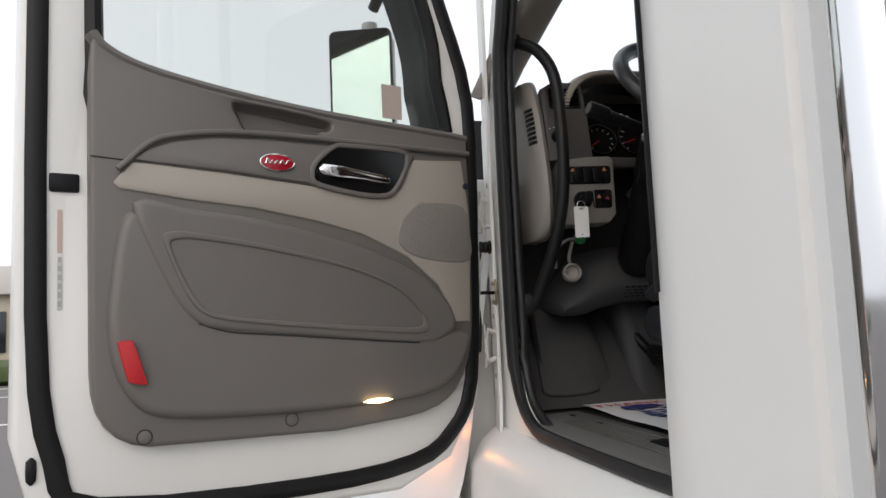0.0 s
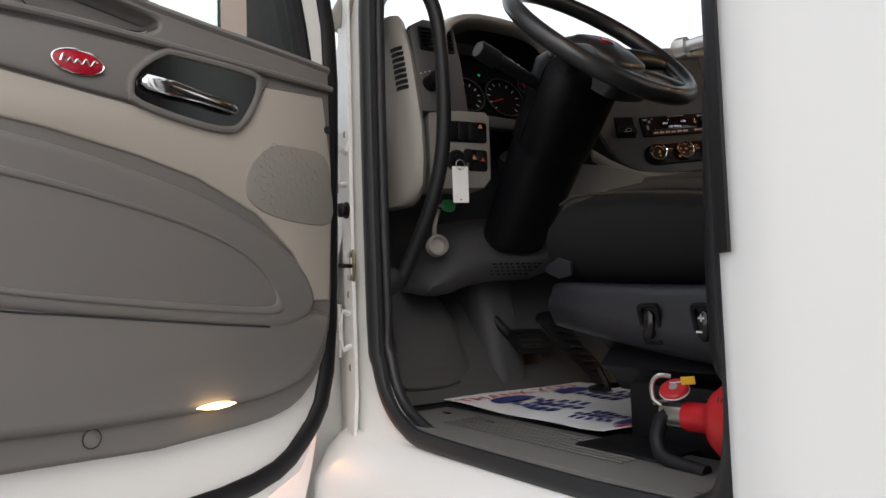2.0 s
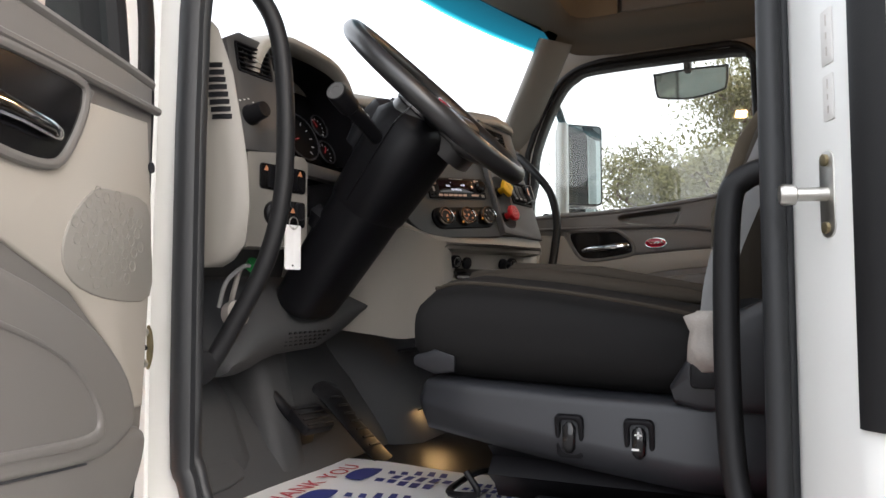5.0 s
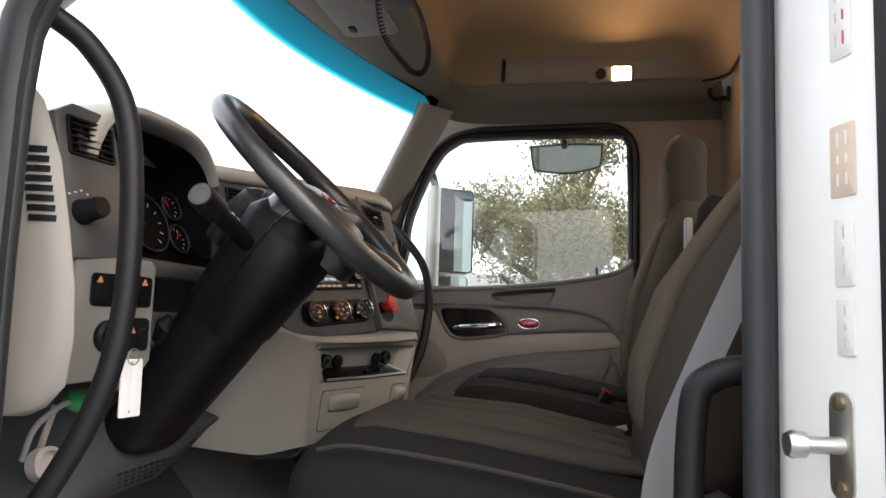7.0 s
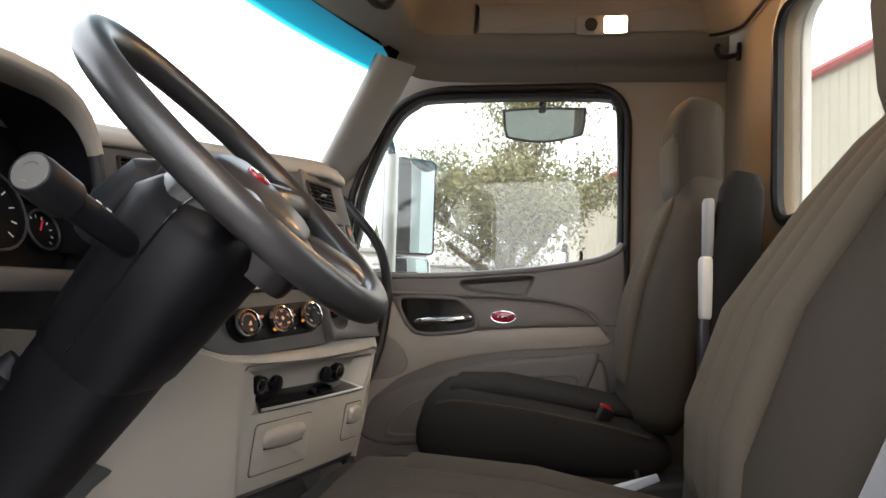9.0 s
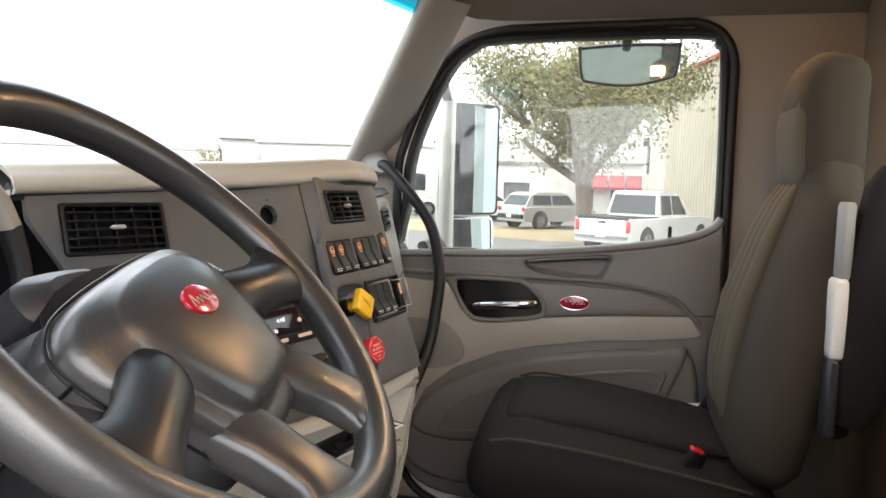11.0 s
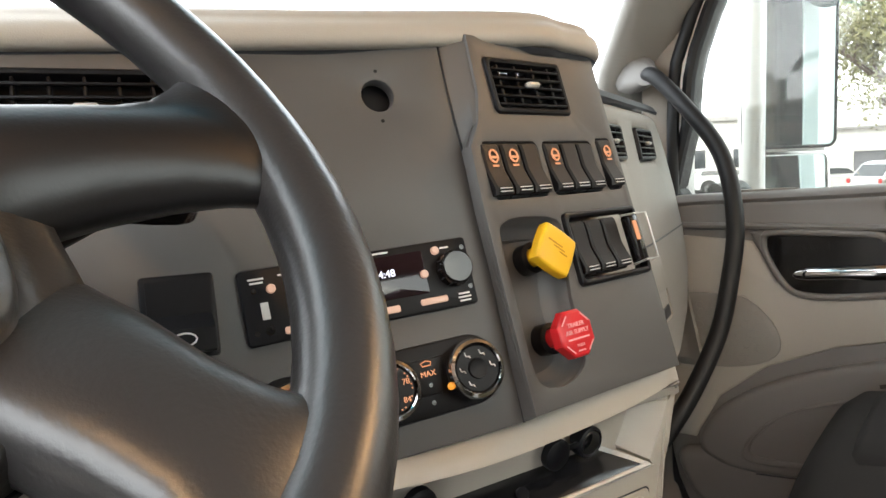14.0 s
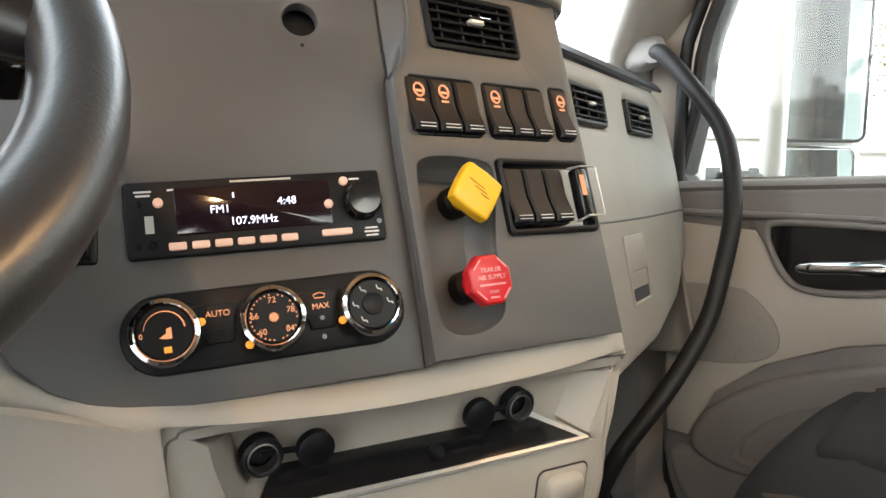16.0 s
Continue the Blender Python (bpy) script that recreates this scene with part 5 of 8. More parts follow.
vent_grid("air_vent", PP @ pose(0.385, -0.058, 0), 0.130, 0.050, 3, 4, "small black vent on the passenger side of the dash")


def rocker_bank(m, xs, w, h, lit, name="rocker_switch"):
    for k, x in enumerate(xs):
        r = thing(name, "black rocker switch in the dash with a lit legend" if k in lit else "black rocker switch in the dash", "switch", "dash rocker switches")
        part("bezel", plate(rrect(w, h, 0.002, x, 0), 0.014, m @ pose(0, 0, 0.002), 0.001), BLACK, r)
        part("paddle", rings([[m @ Vector((x + sx * (w / 2 - 0.0012), y, d)) for sx, d in ((-1, -0.001), (-1, d0), (-0.8, d0 + 0.0015), (0.8, d0 + 0.0015), (1, d0), (1, -0.001))] for y, d0 in ((-h / 2 + 0.002, 0.008), (-h / 2 + 0.008, 0.0095), (0, 0.004), (h / 2 - 0.008, 0.004), (h / 2 - 0.002, 0.003))]), BLACK, r, sharp=30)
        if k in lit:
            part("legend", tube([m @ Vector((x + w * 0.20 * math.cos(q), h * 0.24 + w * 0.22 * math.sin(q), 0.0066)) for q in [0.6283 * j for j in range(10)]] , 0.0010, 5, True, 1), AMBER, r)
            part("legend_bar", block((w * 0.34, 0.0022, 0.0006), m @ pose(x, h * 0.24 - 0.001, 0.0064), 0), AMBER, r)
            part("legend_bar", block((w * 0.30, 0.0018, 0.0006), m @ pose(x, h * 0.24 - w * 0.34, 0.0064), 0), AMBER, r)
        for q in (0, 1):
            part("line", block((w * 0.6, 0.0007, 0.0005), m @ pose(x, -h * 0.36 - q * 0.003, 0.0112), 0), PRINT, r)


rocker_bank(PR @ pose(0.036, -0.026, -0.004), (-0.027, 0.0, 0.027), 0.0265, 0.052, (0, 1))
rocker_bank(PR @ pose(0.124, -0.026, -0.004), (-0.027, 0.0, 0.027), 0.0265, 0.052, (0,))
rocker_bank(PR @ pose(0.186, -0.024, -0.004), (0.0,), 0.026, 0.054, (0,))
rocker_bank(PR @ pose(0.135, -0.108, -0.002), (-0.036, -0.009, 0.018), 0.0265, 0.054, ())
rk = thing("switch_guard", "clear guard over an amber rocker switch", "switch guard")
part("surround", plate(rrect(0.122, 0.072, 0.006, 0.142, -0.108), 0.01, PR @ pose(0, 0, 0.005), 0.003, [rrect(0.110, 0.060, 0.004, 0.142, -0.108)]), BLACK, rk)
part("cover", block((0.016, 0.05, 0.012), PR @ pose(0.183, -0.108, 0.006), 0.003), GLOSSY, rk)
part("legend", block((0.006, 0.02, 0.001), PR @ pose(0.181, -0.10, 0.0125), 0), AMBER, rk)
part("guard_wire", tube([PR @ Vector(c) for c in ((0.172, -0.082, 0.004), (0.172, -0.084, 0.020), (0.194, -0.084, 0.020), (0.194, -0.132, 0.020), (0.172, -0.132, 0.020), (0.172, -0.134, 0.004))], 0.0012, 6, False, 1), SILVER, rk)

# ---- radio ----
radio = thing("car_radio", "black car radio with a lit display and white buttons", "radio")
RD = PC @ pose(-0.096, -0.039, 0, 0, 0, 4)
part("body", plate(rrect(0.192, 0.058, 0.003), 0.03, RD @ pose(0, 0, 0.005), 0.002), BLACK, radio)
part("display", plate(rrect(0.116, 0.036, 0.002, -0.004, 0.0045), 0.002, RD @ pose(0, 0, 0.006), 0.0006), material("display_glass", (0.012, 0.006, 0.010), 0.08), radio, "dark violet display")
part("knob", lathe([(0.0155, 0), (0.0155, 0.004), (0.014, 0.011), (0.0125, 0.013), (0.0, 0.0135)], RD @ pose(0.079, 0.003, 0.004), 28), GLOSSY, radio)
for k in range(12):
    part("knob_rib", block((0.0012, 0.0012, 0.008), RD @ pose(0.079 + 0.0148 * math.cos(k * 0.5236), 0.003 + 0.0148 * math.sin(k * 0.5236), 0.0095), 0.0003, 1), BLACK, radio)
part("text", letters("FM1", 0.0085, RD @ pose(-0.030, 0.004, 0.0063)), WHITELIT, radio)
part("text", letters("4:48", 0.0085, RD @ pose(0.020, 0.0075, 0.0063)), WHITELIT, radio)
part("text", letters("107.9MHz", 0.0085, RD @ pose(-0.006, -0.006, 0.0063)), WHITELIT, radio)
part("lettering_bar", block((0.046, 0.0016, 0.0004), RD @ pose(0.002, 0.0255, 0.0054), 0), SILVER, radio)
part("antenna_mark", block((0.0012, 0.004, 0.0004), RD @ pose(-0.0195, 0.0145, 0.0063), 0), WHITELIT, radio)
for k in range(6):
    part("button", plate(rrect(0.0125, 0.0055, 0.0015, -0.062 + 0.0162 * k, -0.0215), 0.003, RD @ pose(0, 0, 0.0075), 0.0008), glowing("button_white", (1.0, 0.50, 0.30), 0.055, (0.42, 0.33, 0.29)) if k == 0 else bpy.data.materials["button_white"], radio)
part("button", plate(rrect(0.024, 0.0052, 0.0015, 0.056, -0.0205), 0.003, RD @ pose(0, 0, 0.0075), 0.0008), bpy.data.materials["button_white"], radio)
for a, b in ((-0.073, 0.012), (0.066, 0.0205), (0.052, 0.0025)):
    part("round_button", lathe([(0.0036, 0), (0.0036, 0.002), (0.003, 0.003), (0, 0.003)], RD @ pose(a, b, 0.005), 14), bpy.data.materials["button_white"], radio)
part("usb_slot", block((0.006, 0.013, 0.001), RD @ pose(-0.080, -0.004, 0.0052), 0), SILVER, radio)
part("aux_jack", lathe([(0.0035, 0), (0.0035, 0.001), (0.002, 0.001), (0.0018, -0.001), (0, -0.001)], RD @ pose(-0.079, -0.0195, 0.005), 10), GLOSSY, radio)
for a, b in ((-0.086, 0.012), (-0.089, -0.02), (0.091, 0.02), (0.091, -0.014)):
    part("screw", lathe([(0.0022, 0), (0.0022, 0.0008), (0, 0.0008)], RD @ pose(a, b, 0.005), 8), GLOSSY, radio)
for a, b, w in ((-0.083, 0.021, 0.012), (-0.083, 0.018, 0.010), (-0.058, 0.0215, 0.016), (0.075, 0.022, 0.008), (0.084, -0.019, 0.010), (0.084, -0.022, 0.012), (0.084, -0.025, 0.010)):
    part("small_print", block((w, 0.0014, 0.0003), RD @ pose(a, b, 0.0052), 0), PRINT, radio)

# ---- climate control ----
hvac = thing("climate_control", "black heater control with three chrome-ringed dials", "heater control")
HV = PC @ pose(-0.092, -0.122, 0, 0, 0, 5)
part("panel", plate(rrect(0.208, 0.058, 0.028, 0, 0, 8), 0.02, HV @ pose(0, 0, 0.006), 0.003), BLACK, hvac)
for k, x in enumerate((-0.074, 0.0, 0.074)):
    dial = part("dial", lathe([(0.0205, 0), (0.0205, 0.016), (0.018, 0.0185), (0.0, 0.0185)], HV @ pose(x, 0, 0.004), 32), BLACK, hvac, "black dial in a chrome ring")
    part("ring", lathe([(0.0205, 0.010), (0.0235, 0.011), (0.0245, 0.015), (0.0232, 0.0195), (0.0205, 0.0205), (0.0195, 0.0195), (0.0195, 0.010)], HV @ pose(x, 0, 0.004), 40, True), CHROME, dial)
    q0 = (radians(10), radians(222), radians(200))[k]
    part("pointer", lathe([(0.0, 0.003), (0.0028, 0.002), (0.003, 0.0)], HV @ pose(x + 0.0250 * math.cos(q0), 0.0250 * math.sin(q0), 0.016), 10), AMBER_S, dial)
    if k == 0:
        part("arc", tube([HV @ Vector((x + 0.0135 * math.cos(q), 0.001 + 0.0135 * math.sin(q), 0.0227)) for q in [radians(175 - 17 * j) for j in range(11)]], [0.0004, 0.0022], 6, False, 1, 0.3, tuple(HV.to_3x3() @ Vector((0, 0, 1)))), AMBER, dial)
        part("fan", plate([(-0.004 + x, -0.004), (0.001 + x, -0.001), (0.001 + x, 0.002), (0.0045 + x, 0.003), (0.0045 + x, -0.005), (0.0005 + x, -0.005)], 0.0005, HV @ pose(0, 0, 0.0229), 0), AMBER, dial)
        part("lower_mark", block((0.005, 0.0042, 0.0005), HV @ pose(x + 0.001, -0.0125, 0.0227), 0), AMBER_S, dial)
        part("scale_zero", letters("0", 0.005, HV @ pose(x - 0.0155, -0.0015, 0.0227)), AMBER, dial)
    if k == 1:
        for txt, a, b in (("60", -0.009, -0.010), ("66", -0.0135, 0.002), ("72", 0.0, 0.0125), ("78", 0.0125, 0.004), ("84", 0.0105, -0.0095)):
            part("number", letters(txt, 0.0062, HV @ pose(x + a, b, 0.0227)), AMBER, dial)
        for j in range(6):
            part("snow", block((0.007, 0.0010, 0.0005), HV @ pose(x, 0, 0.0227, 0, 0, 30 * j), 0), AMBER, dial)
        for j in range(26):
            q = radians(225 - 33.75 * j)
            part("dot", block((0.0011, 0.0011, 0.0005), HV @ pose(x + 0.0165 * math.cos(q + 0.29), 0.0165 * math.sin(q + 0.29), 0.0227), 0), AMBER, dial)
    if k == 2:
        part("hub", lathe([(0.0085, 0.0), (0.008, 0.002), (0.005, 0.0012), (0.0, 0.0008)], HV @ pose(x, 0, 0.0225), 24), BLACK, dial)
        for j in range(5):
            q = radians(232 - 57 * j)
            part("mode_mark", tube([HV @ Vector((x + 0.0135 * math.cos(q) + a, 0.0135 * math.sin(q) + b, 0.0228)) for a, b in ((-0.002, 0.0022), (-0.001, -0.001), (0.0014, -0.0012), (0.002, -0.003))], 0.0005, 4, False, 2), PRINT, dial)
for x, txt in ((-0.0375, "AUTO"), (0.037, "MAX")):
    bt = part("push_button", plate([(x - 0.017, 0.017), (x + 0.017, 0.017), (x + 0.009, -0.012), (x - 0.009, -0.012)], 0.004, HV @ pose(0, 0, 0.0085), 0.0015), BLACK, hvac)
    part("text", letters(txt, 0.0062, HV @ pose(x, 0.0095 if txt == "AUTO" else 0.005, 0.0088)), AMBER, bt)
    part("lamp_dot", lathe([(0.0018, 0), (0.0018, 0.0006), (0, 0.0006)], HV @ pose(x, -0.004, 0.0085), 8), GLOSSY, bt)
    if txt == "MAX":
        part("defrost_mark", tube([HV @ Vector((x + a, 0.0125 + b, 0.0088)) for a, b in ((-0.0045, 0.0015), (0, 0.003), (0.0045, 0.0015), (0.0035, -0.001), (-0.0035, -0.001))], 0.0005, 4, True, 1), AMBER, bt)
part("sensor", lathe([(0.002, 0), (0.002, 0.001), (0, 0.001)], HV @ pose(0.037, -0.018, 0.006), 8), GLOSSY, hvac)

# trailer brake switch left of the radio
tsw = thing("trailer_light_switch", "black paddle switch with a white trailer symbol", "switch")
TS = PC @ pose(-0.236, -0.045, 0)
part("bezel", plate(rrect(0.052, 0.062, 0.003), 0.02, TS @ pose(0, 0, 0.003), 0.002), BLACK, tsw)
part("paddle", rings([[TS @ Vector((x, y, z)) for y, z in ((-0.028, 0.002), (-0.028, 0.022), (-0.012, 0.022), (0.0, 0.008), (0.026, 0.006), (0.026, 0.002))] for x in (-0.022, 0.022)]), BLACK, tsw)
part("symbol", tube([TS @ Vector((0.001 + 0.008 * math.cos(q), -0.0195 + 0.0045 * math.sin(q), 0.0225)) for q in [0.5236 * j for j in range(12)]], 0.0007, 4, True, 1), PRINT, tsw)
part("symbol_bar", block((0.016, 0.0012, 0.0005), TS @ pose(-0.004, -0.0245, 0.0225), 0), PRINT, tsw)

# ---- air brake valves ----
def octagon(r, n, turn=0.0):
    return [(r * math.cos(2 * math.pi * (j + turn) / n), r * math.sin(2 * math.pi * (j + turn) / n)) for j in range(n)]


def valve_frame(u, v):
    """Frame of a valve that stands out of the switch panel."""
    return PR @ pose(u, v, -0.018, 0, -6, 0)


def valve(name, m, mat, head, label, turn):
    v = thing(name, label, "brake valve")
    part("collar", lathe([(0.0145, -0.02), (0.0145, 0.006), (0.0105, 0.008), (0.0105, 0.0), (0.0, 0.0)], m, 20), BLACK, v)
    part("stem", lathe([(0.0085, -0.005), (0.009, 0.018), (0.0115, 0.028), (0.0, 0.029)], m, 18), mat, v)
    k = part("knob", plate(head, 0.011, m @ pose(0, 0, 0.038, 0, 0, turn), 0.003, steps=3), mat, v, "push-pull knob")
    return v, k


yf, rf = valve_frame(0.043, -0.107), valve_frame(0.038, -0.182)
yv, yk = valve("parking_brake_valve", yf, YELP, smooth2([(0.0235, 0.004), (0.004, 0.0235), (-0.004, 0.0235), (-0.0235, 0.004), (-0.0235, -0.004), (-0.004, -0.0235), (0.004, -0.0235), (0.0235, -0.004)], 2), "yellow diamond-shaped parking brake knob", 6)
yp = yf @ pose(0, 0, 0.0382, 0, 0, 6)
YDARK = material("yellow_dark", (0.45, 0.22, 0.0), 0.5)
for k in range(3):
    part("engraving", block((0.017 - 0.004 * k, 0.0011, 0.0005), yp @ pose(0.002 * k, 0.006 - 0.006 * k, 0, 0, 0, -45), 0), YDARK, yk)
rv, rkn = valve("trailer_air_valve", rf, REDP, octagon(0.0222, 8, 0.5), "red octagonal trailer air supply knob", 0)
rp = rf @ pose(0, 0, 0.0383)
PINK = material("pink_print", (0.75, 0.35, 0.36), 0.5)
for txt, b, sz in (("TRAILER", 0.0075, 0.0056), ("AIR SUPPLY", 0.0015, 0.0056), ("PUSH", -0.0105, 0.0038)):
    part("text", letters(txt, sz, rp @ pose(0, b, 0)), PINK, rkn)
for w, b in ((0.026, -0.0045), (0.009, -0.0150)):
    part("text_bar", block((w, 0.0015, 0.0004), rp @ pose(0, b, 0), 0), PINK, rkn)
for q in range(8):
    if q % 2:
        part("edge_mark", block((0.011, 0.0012, 0.0004), rp @ pose(0.0178 * math.cos(q * 0.7854), 0.0178 * math.sin(q * 0.7854), 0, 0, 0, q * 45 + 90), 0), PINK, rkn)

# sockets in the bin
for a, b in ((-0.108, -0.038), (-0.360, -0.040)):
    so = thing("power_socket", "black power socket with a steel rim and hanging cap", "socket", "bin power sockets")
    mm = PL @ pose(a, b, -0.026)
    part("rim", lathe([(0.017, 0), (0.017, 0.012), (0.0145, 0.014), (0.012, 0.012), (0.0115, -0.02), (0.0, -0.02)], mm, 24), BLACK, so)
    part("liner", lathe([(0.0128, 0.010), (0.0128, 0.013), (0.0115, 0.0135), (0.0115, 0.004)], mm, 24, True), STEEL, so)
    part("cap", lathe([(0.016, 0), (0.016, 0.008), (0.012, 0.011), (0, 0.011)], mm @ pose(-0.045 if a > -0.2 else 0.045, -0.002, 0.004), 20), BLACK, so)
    part("strap", tube([mm @ Vector((0, 0, 0.006)), mm @ Vector((-0.022 if a > -0.2 else 0.022, 0.002, 0.010)), mm @ Vector((-0.045 if a > -0.2 else 0.045, -0.002, 0.008))], 0.003, 6), BLACK, so)

# ---- key and tag ----
key = thing("key_tag", "white plastic key tag hanging from the ignition key", "key tag")
tm = at((-0.785, -0.152, 1.735), (0.97, -0.22, 0.0), (0.06, 0.0, 1))
part("tag", plate(rrect(0.036, 0.078, 0.003), 0.0025, tm, 0.001, [ellipse(0.002, 0.002, 0, 0.033, 8), ellipse(0.002, 0.002, 0, -0.032, 8)]), PAPER, key)
part("ring", tube([tm @ Vector((0.010 * math.sin(q), 0.042 + 0.011 * math.cos(q), 0.001)) for q in [0.5236 * j for j in range(12)]], 0.001, 6, True, 1), STEEL, key)
part("key", plate(rrect(0.02, 0.03, 0.006, -0.757, 1.80), 0.006, at((0, -0.148, 0), (1, 0, 0), (0, 0, 1)), 0.002), BLACK, key)
plug = thing("diagnostic_plug", "green capped diagnostic plug with a grey cable", "plug")
part("cap", lathe([(0.016, -0.008), (0.016, 0.006), (0.014, 0.009), (0, 0.009)], at((-0.735, -0.030, 1.706), (1, 0, 0.1), (0, -0.6, 0.8)) @ pose(0, 0, 0, 90, 0, 0), 20), GREENP, plug)
part("cable", tube([(-0.745, -0.030, 1.706), (-0.775, -0.035, 1.702), (-0.80, -0.02, 1.675), (-0.795, 0.0, 1.63)], 0.0042, 8), BELT, plug)
cup = thing("loose_connector", "pale grey round cap hanging under the dash", "cap")
part("body", lathe([(0.013, 0.0), (0.02, 0.004), (0.025, 0.01), (0.025, 0.03), (0.019, 0.034), (0.017, 0.02), (0.0, 0.02)], at((-0.745, 0.020, 1.612), (1, -0.2, 0), (0.1, 0.2, 1)), 22), RAG, cup)
part("tether", tube([(-0.745, 0.015, 1.635), (-0.755, 0.0, 1.66), (-0.745, -0.005, 1.70)], 0.005, 8), RAG, cup)


# ---- steering ----
WC = Vector((-0.4964, -0.2951, 2.0466))
WM = at(WC, (0.9992, 0.0279, -0.0283), (0, 0.7125, 0.7021)) @ pose(0, 0, 0, 0, 0, 16)  # x right, y up the wheel, z towards the driver; turned a little
wheel = thing("steering_wheel", "dark grey four-spoke truck steering wheel with a red badge", "steering wheel")
RW_ = 0.2196
part("rim", tube([WM @ Vector((RW_ * math.cos(q), RW_ * math.sin(q), 0)) for q in [2 * math.pi * j / 64 for j in range(64)]], 0.0195, 18, True, 1, 1.0), WHEEL, wheel, sharp=80)


def mirrored(top, half, bottom):
    return smooth2([(0.0, top)] + half + [(0.0, bottom)] + [(-a, b) for a, b in half[::-1]], 4)


def between(l0, l1, f):
    return [(a[0] + (b[0] - a[0]) * f, a[1] + (b[1] - a[1]) * f) for a, b in zip(l0, l1)]


def scaled(l, f, cy=-0.035):
    return [(a * f, cy + (b - cy) * f) for a, b in l]


PAD_O = mirrored(0.050, [(0.048, 0.049), (0.094, 0.042), (0.120, 0.020), (0.118, -0.020), (0.098, -0.065), (0.085, -0.105), (0.068, -0.124), (0.040, -0.131)], -0.133)
PAD_I = mirrored(0.036, [(0.040, 0.034), (0.070, 0.026), (0.085, 0.006), (0.083, -0.025), (0.073, -0.060), (0.060, -0.092), (0.048, -0.103), (0.030, -0.106)], -0.107)
skirt = scaled(PAD_O, 1.05)
HUB = ((skirt, -0.066, -0.066), (skirt, -0.040, -0.050), (scaled(PAD_O, 1.035), -0.026, -0.038), (scaled(PAD_O, 1.01), -0.0175, -0.0285), (scaled(PAD_O, 0.985), -0.0130, -0.0205), (between(PAD_O, PAD_I, 0.30), -0.0105, -0.0150), (between(PAD_O, PAD_I, 0.62), -0.0085, -0.0095), (between(PAD_O, PAD_I, 0.94), -0.0075, -0.0040), (PAD_I, -0.0015, -0.0025), (scaled(PAD_I, 0.965), 0.0025, 0.0005), (scaled(PAD_I, 0.8), 0.0065, 0.0055), (scaled(PAD_I, 0.5), 0.0095, 0.0090), (scaled(PAD_I, 0.2), 0.0108, 0.0107), (scaled(PAD_I, 0.01), 0.011, 0.011))


def hub_z(b, low, high):
    f = min(1.0, max(0.0, (b + 0.045) / 0.05))
    return low + (high - low) * f * f * (3 - 2 * f)


part("hub_pad", rings([[WM @ Vector((a, b, hub_z(b, low, high))) for a, b in l] for l, low, high in HUB]), WHEEL, wheel, "padded hub with a raised middle", sharp=75)
part("pad_seam", tube([WM @ Vector((a, b, -0.033)) for a, b in skirt], 0.0014, 5, True, 1), BLACK, wheel)
part("badge", plate(ellipse(0.0235, 0.0150), 0.006, WM @ pose(-0.003, -0.0138, 0.0130, 0, 0, -11), 0.002), REDM, wheel, "red enamel oval badge")
part("badge_script", tube([WM @ pose(-0.003, -0.0128, 0.0134, 0, 0, -11) @ Vector((a, b * 1.2, 0)) for a, b in ((-0.017, -0.005), (-0.013, 0.004), (-0.010, -0.004), (-0.006, 0.001), (-0.003, -0.004), (0.001, 0.002), (0.004, -0.003), (0.008, 0.003), (0.011, -0.003), (0.016, 0.002))], 0.0006, 5), STEEL, wheel)
W3 = WM.to_3x3()
for s in (-1, 1):
    part("upper_spoke", bag([(WM @ Vector((s * a, b, c)), W3 @ Vector((0.0, h, 0)), W3 @ Vector((0, 0, d))) for a, b, c, h, d in ((0.045, -0.022, -0.036, 0.036, 0.020), (0.068, -0.027, -0.026, 0.038, 0.024), (0.092, -0.034, -0.018, 0.033, 0.0235), (0.120, -0.041, -0.013, 0.030, 0.022), (0.150, -0.049, -0.009, 0.029, 0.020), (0.172, -0.054, -0.006, 0.032, 0.018), (0.190, -0.057, -0.004, 0.040, 0.016), (0.203, -0.058, -0.002, 0.046, 0.012), (0.210, -0.057, 0.0, 0.042, 0.008))], 36, 1.75), SPOKE, wheel, "black ridged spoke", sharp=60)
    part("lower_spoke", bag([(WM @ Vector((s * a, b, c)), W3 @ Vector((h * 0.993, s * h * 0.12, 0)), W3 @ Vector((0, 0, d))) for a, b, c, h, d in ((0.052, -0.050, -0.045, 0.030, 0.016), (0.058, -0.085, -0.032, 0.036, 0.020), (0.063, -0.120, -0.021, 0.033, 0.021), (0.067, -0.145, -0.015, 0.0305, 0.020), (0.071, -0.165, -0.009, 0.031, 0.018), (0.075, -0.182, -0.005, 0.038, 0.016), (0.077, -0.195, -0.002, 0.044, 0.012), (0.078, -0.202, 0.0, 0.036, 0.008))], 36, 3.0), WHEEL, wheel, "dished lower spoke", sharp=60)
part("back_cover", bag([(WM @ Vector((0, b, c)), WM.to_3x3() @ Vector((r, 0, 0)), WM.to_3x3() @ Vector((0, r * 0.9, 0))) for b, c, r in ((-0.02, -0.05, 0.100), (-0.02, -0.065, 0.098), (-0.015, -0.085, 0.08))], 20, 3), BLACK, wheel)

column = thing("steering_column", "black plastic steering column shroud with a rubber boot", "steering column")
AX = Vector((0, 0.7071, -0.7071))


def col(d, dx=0.0, up=0.0):
    return WC + AX * d + Vector((dx, 0.7071 * up, 0.7071 * up))


UPV = Vector((0, 0.7071, 0.7071))
CA, CB = Vector((-0.548, -0.276, 1.976)), Vector((-0.521, 0.003, 1.627))
CAX = (CB - CA).normalized()
CUP = CAX.cross(Vector((1, 0, 0))).normalized()


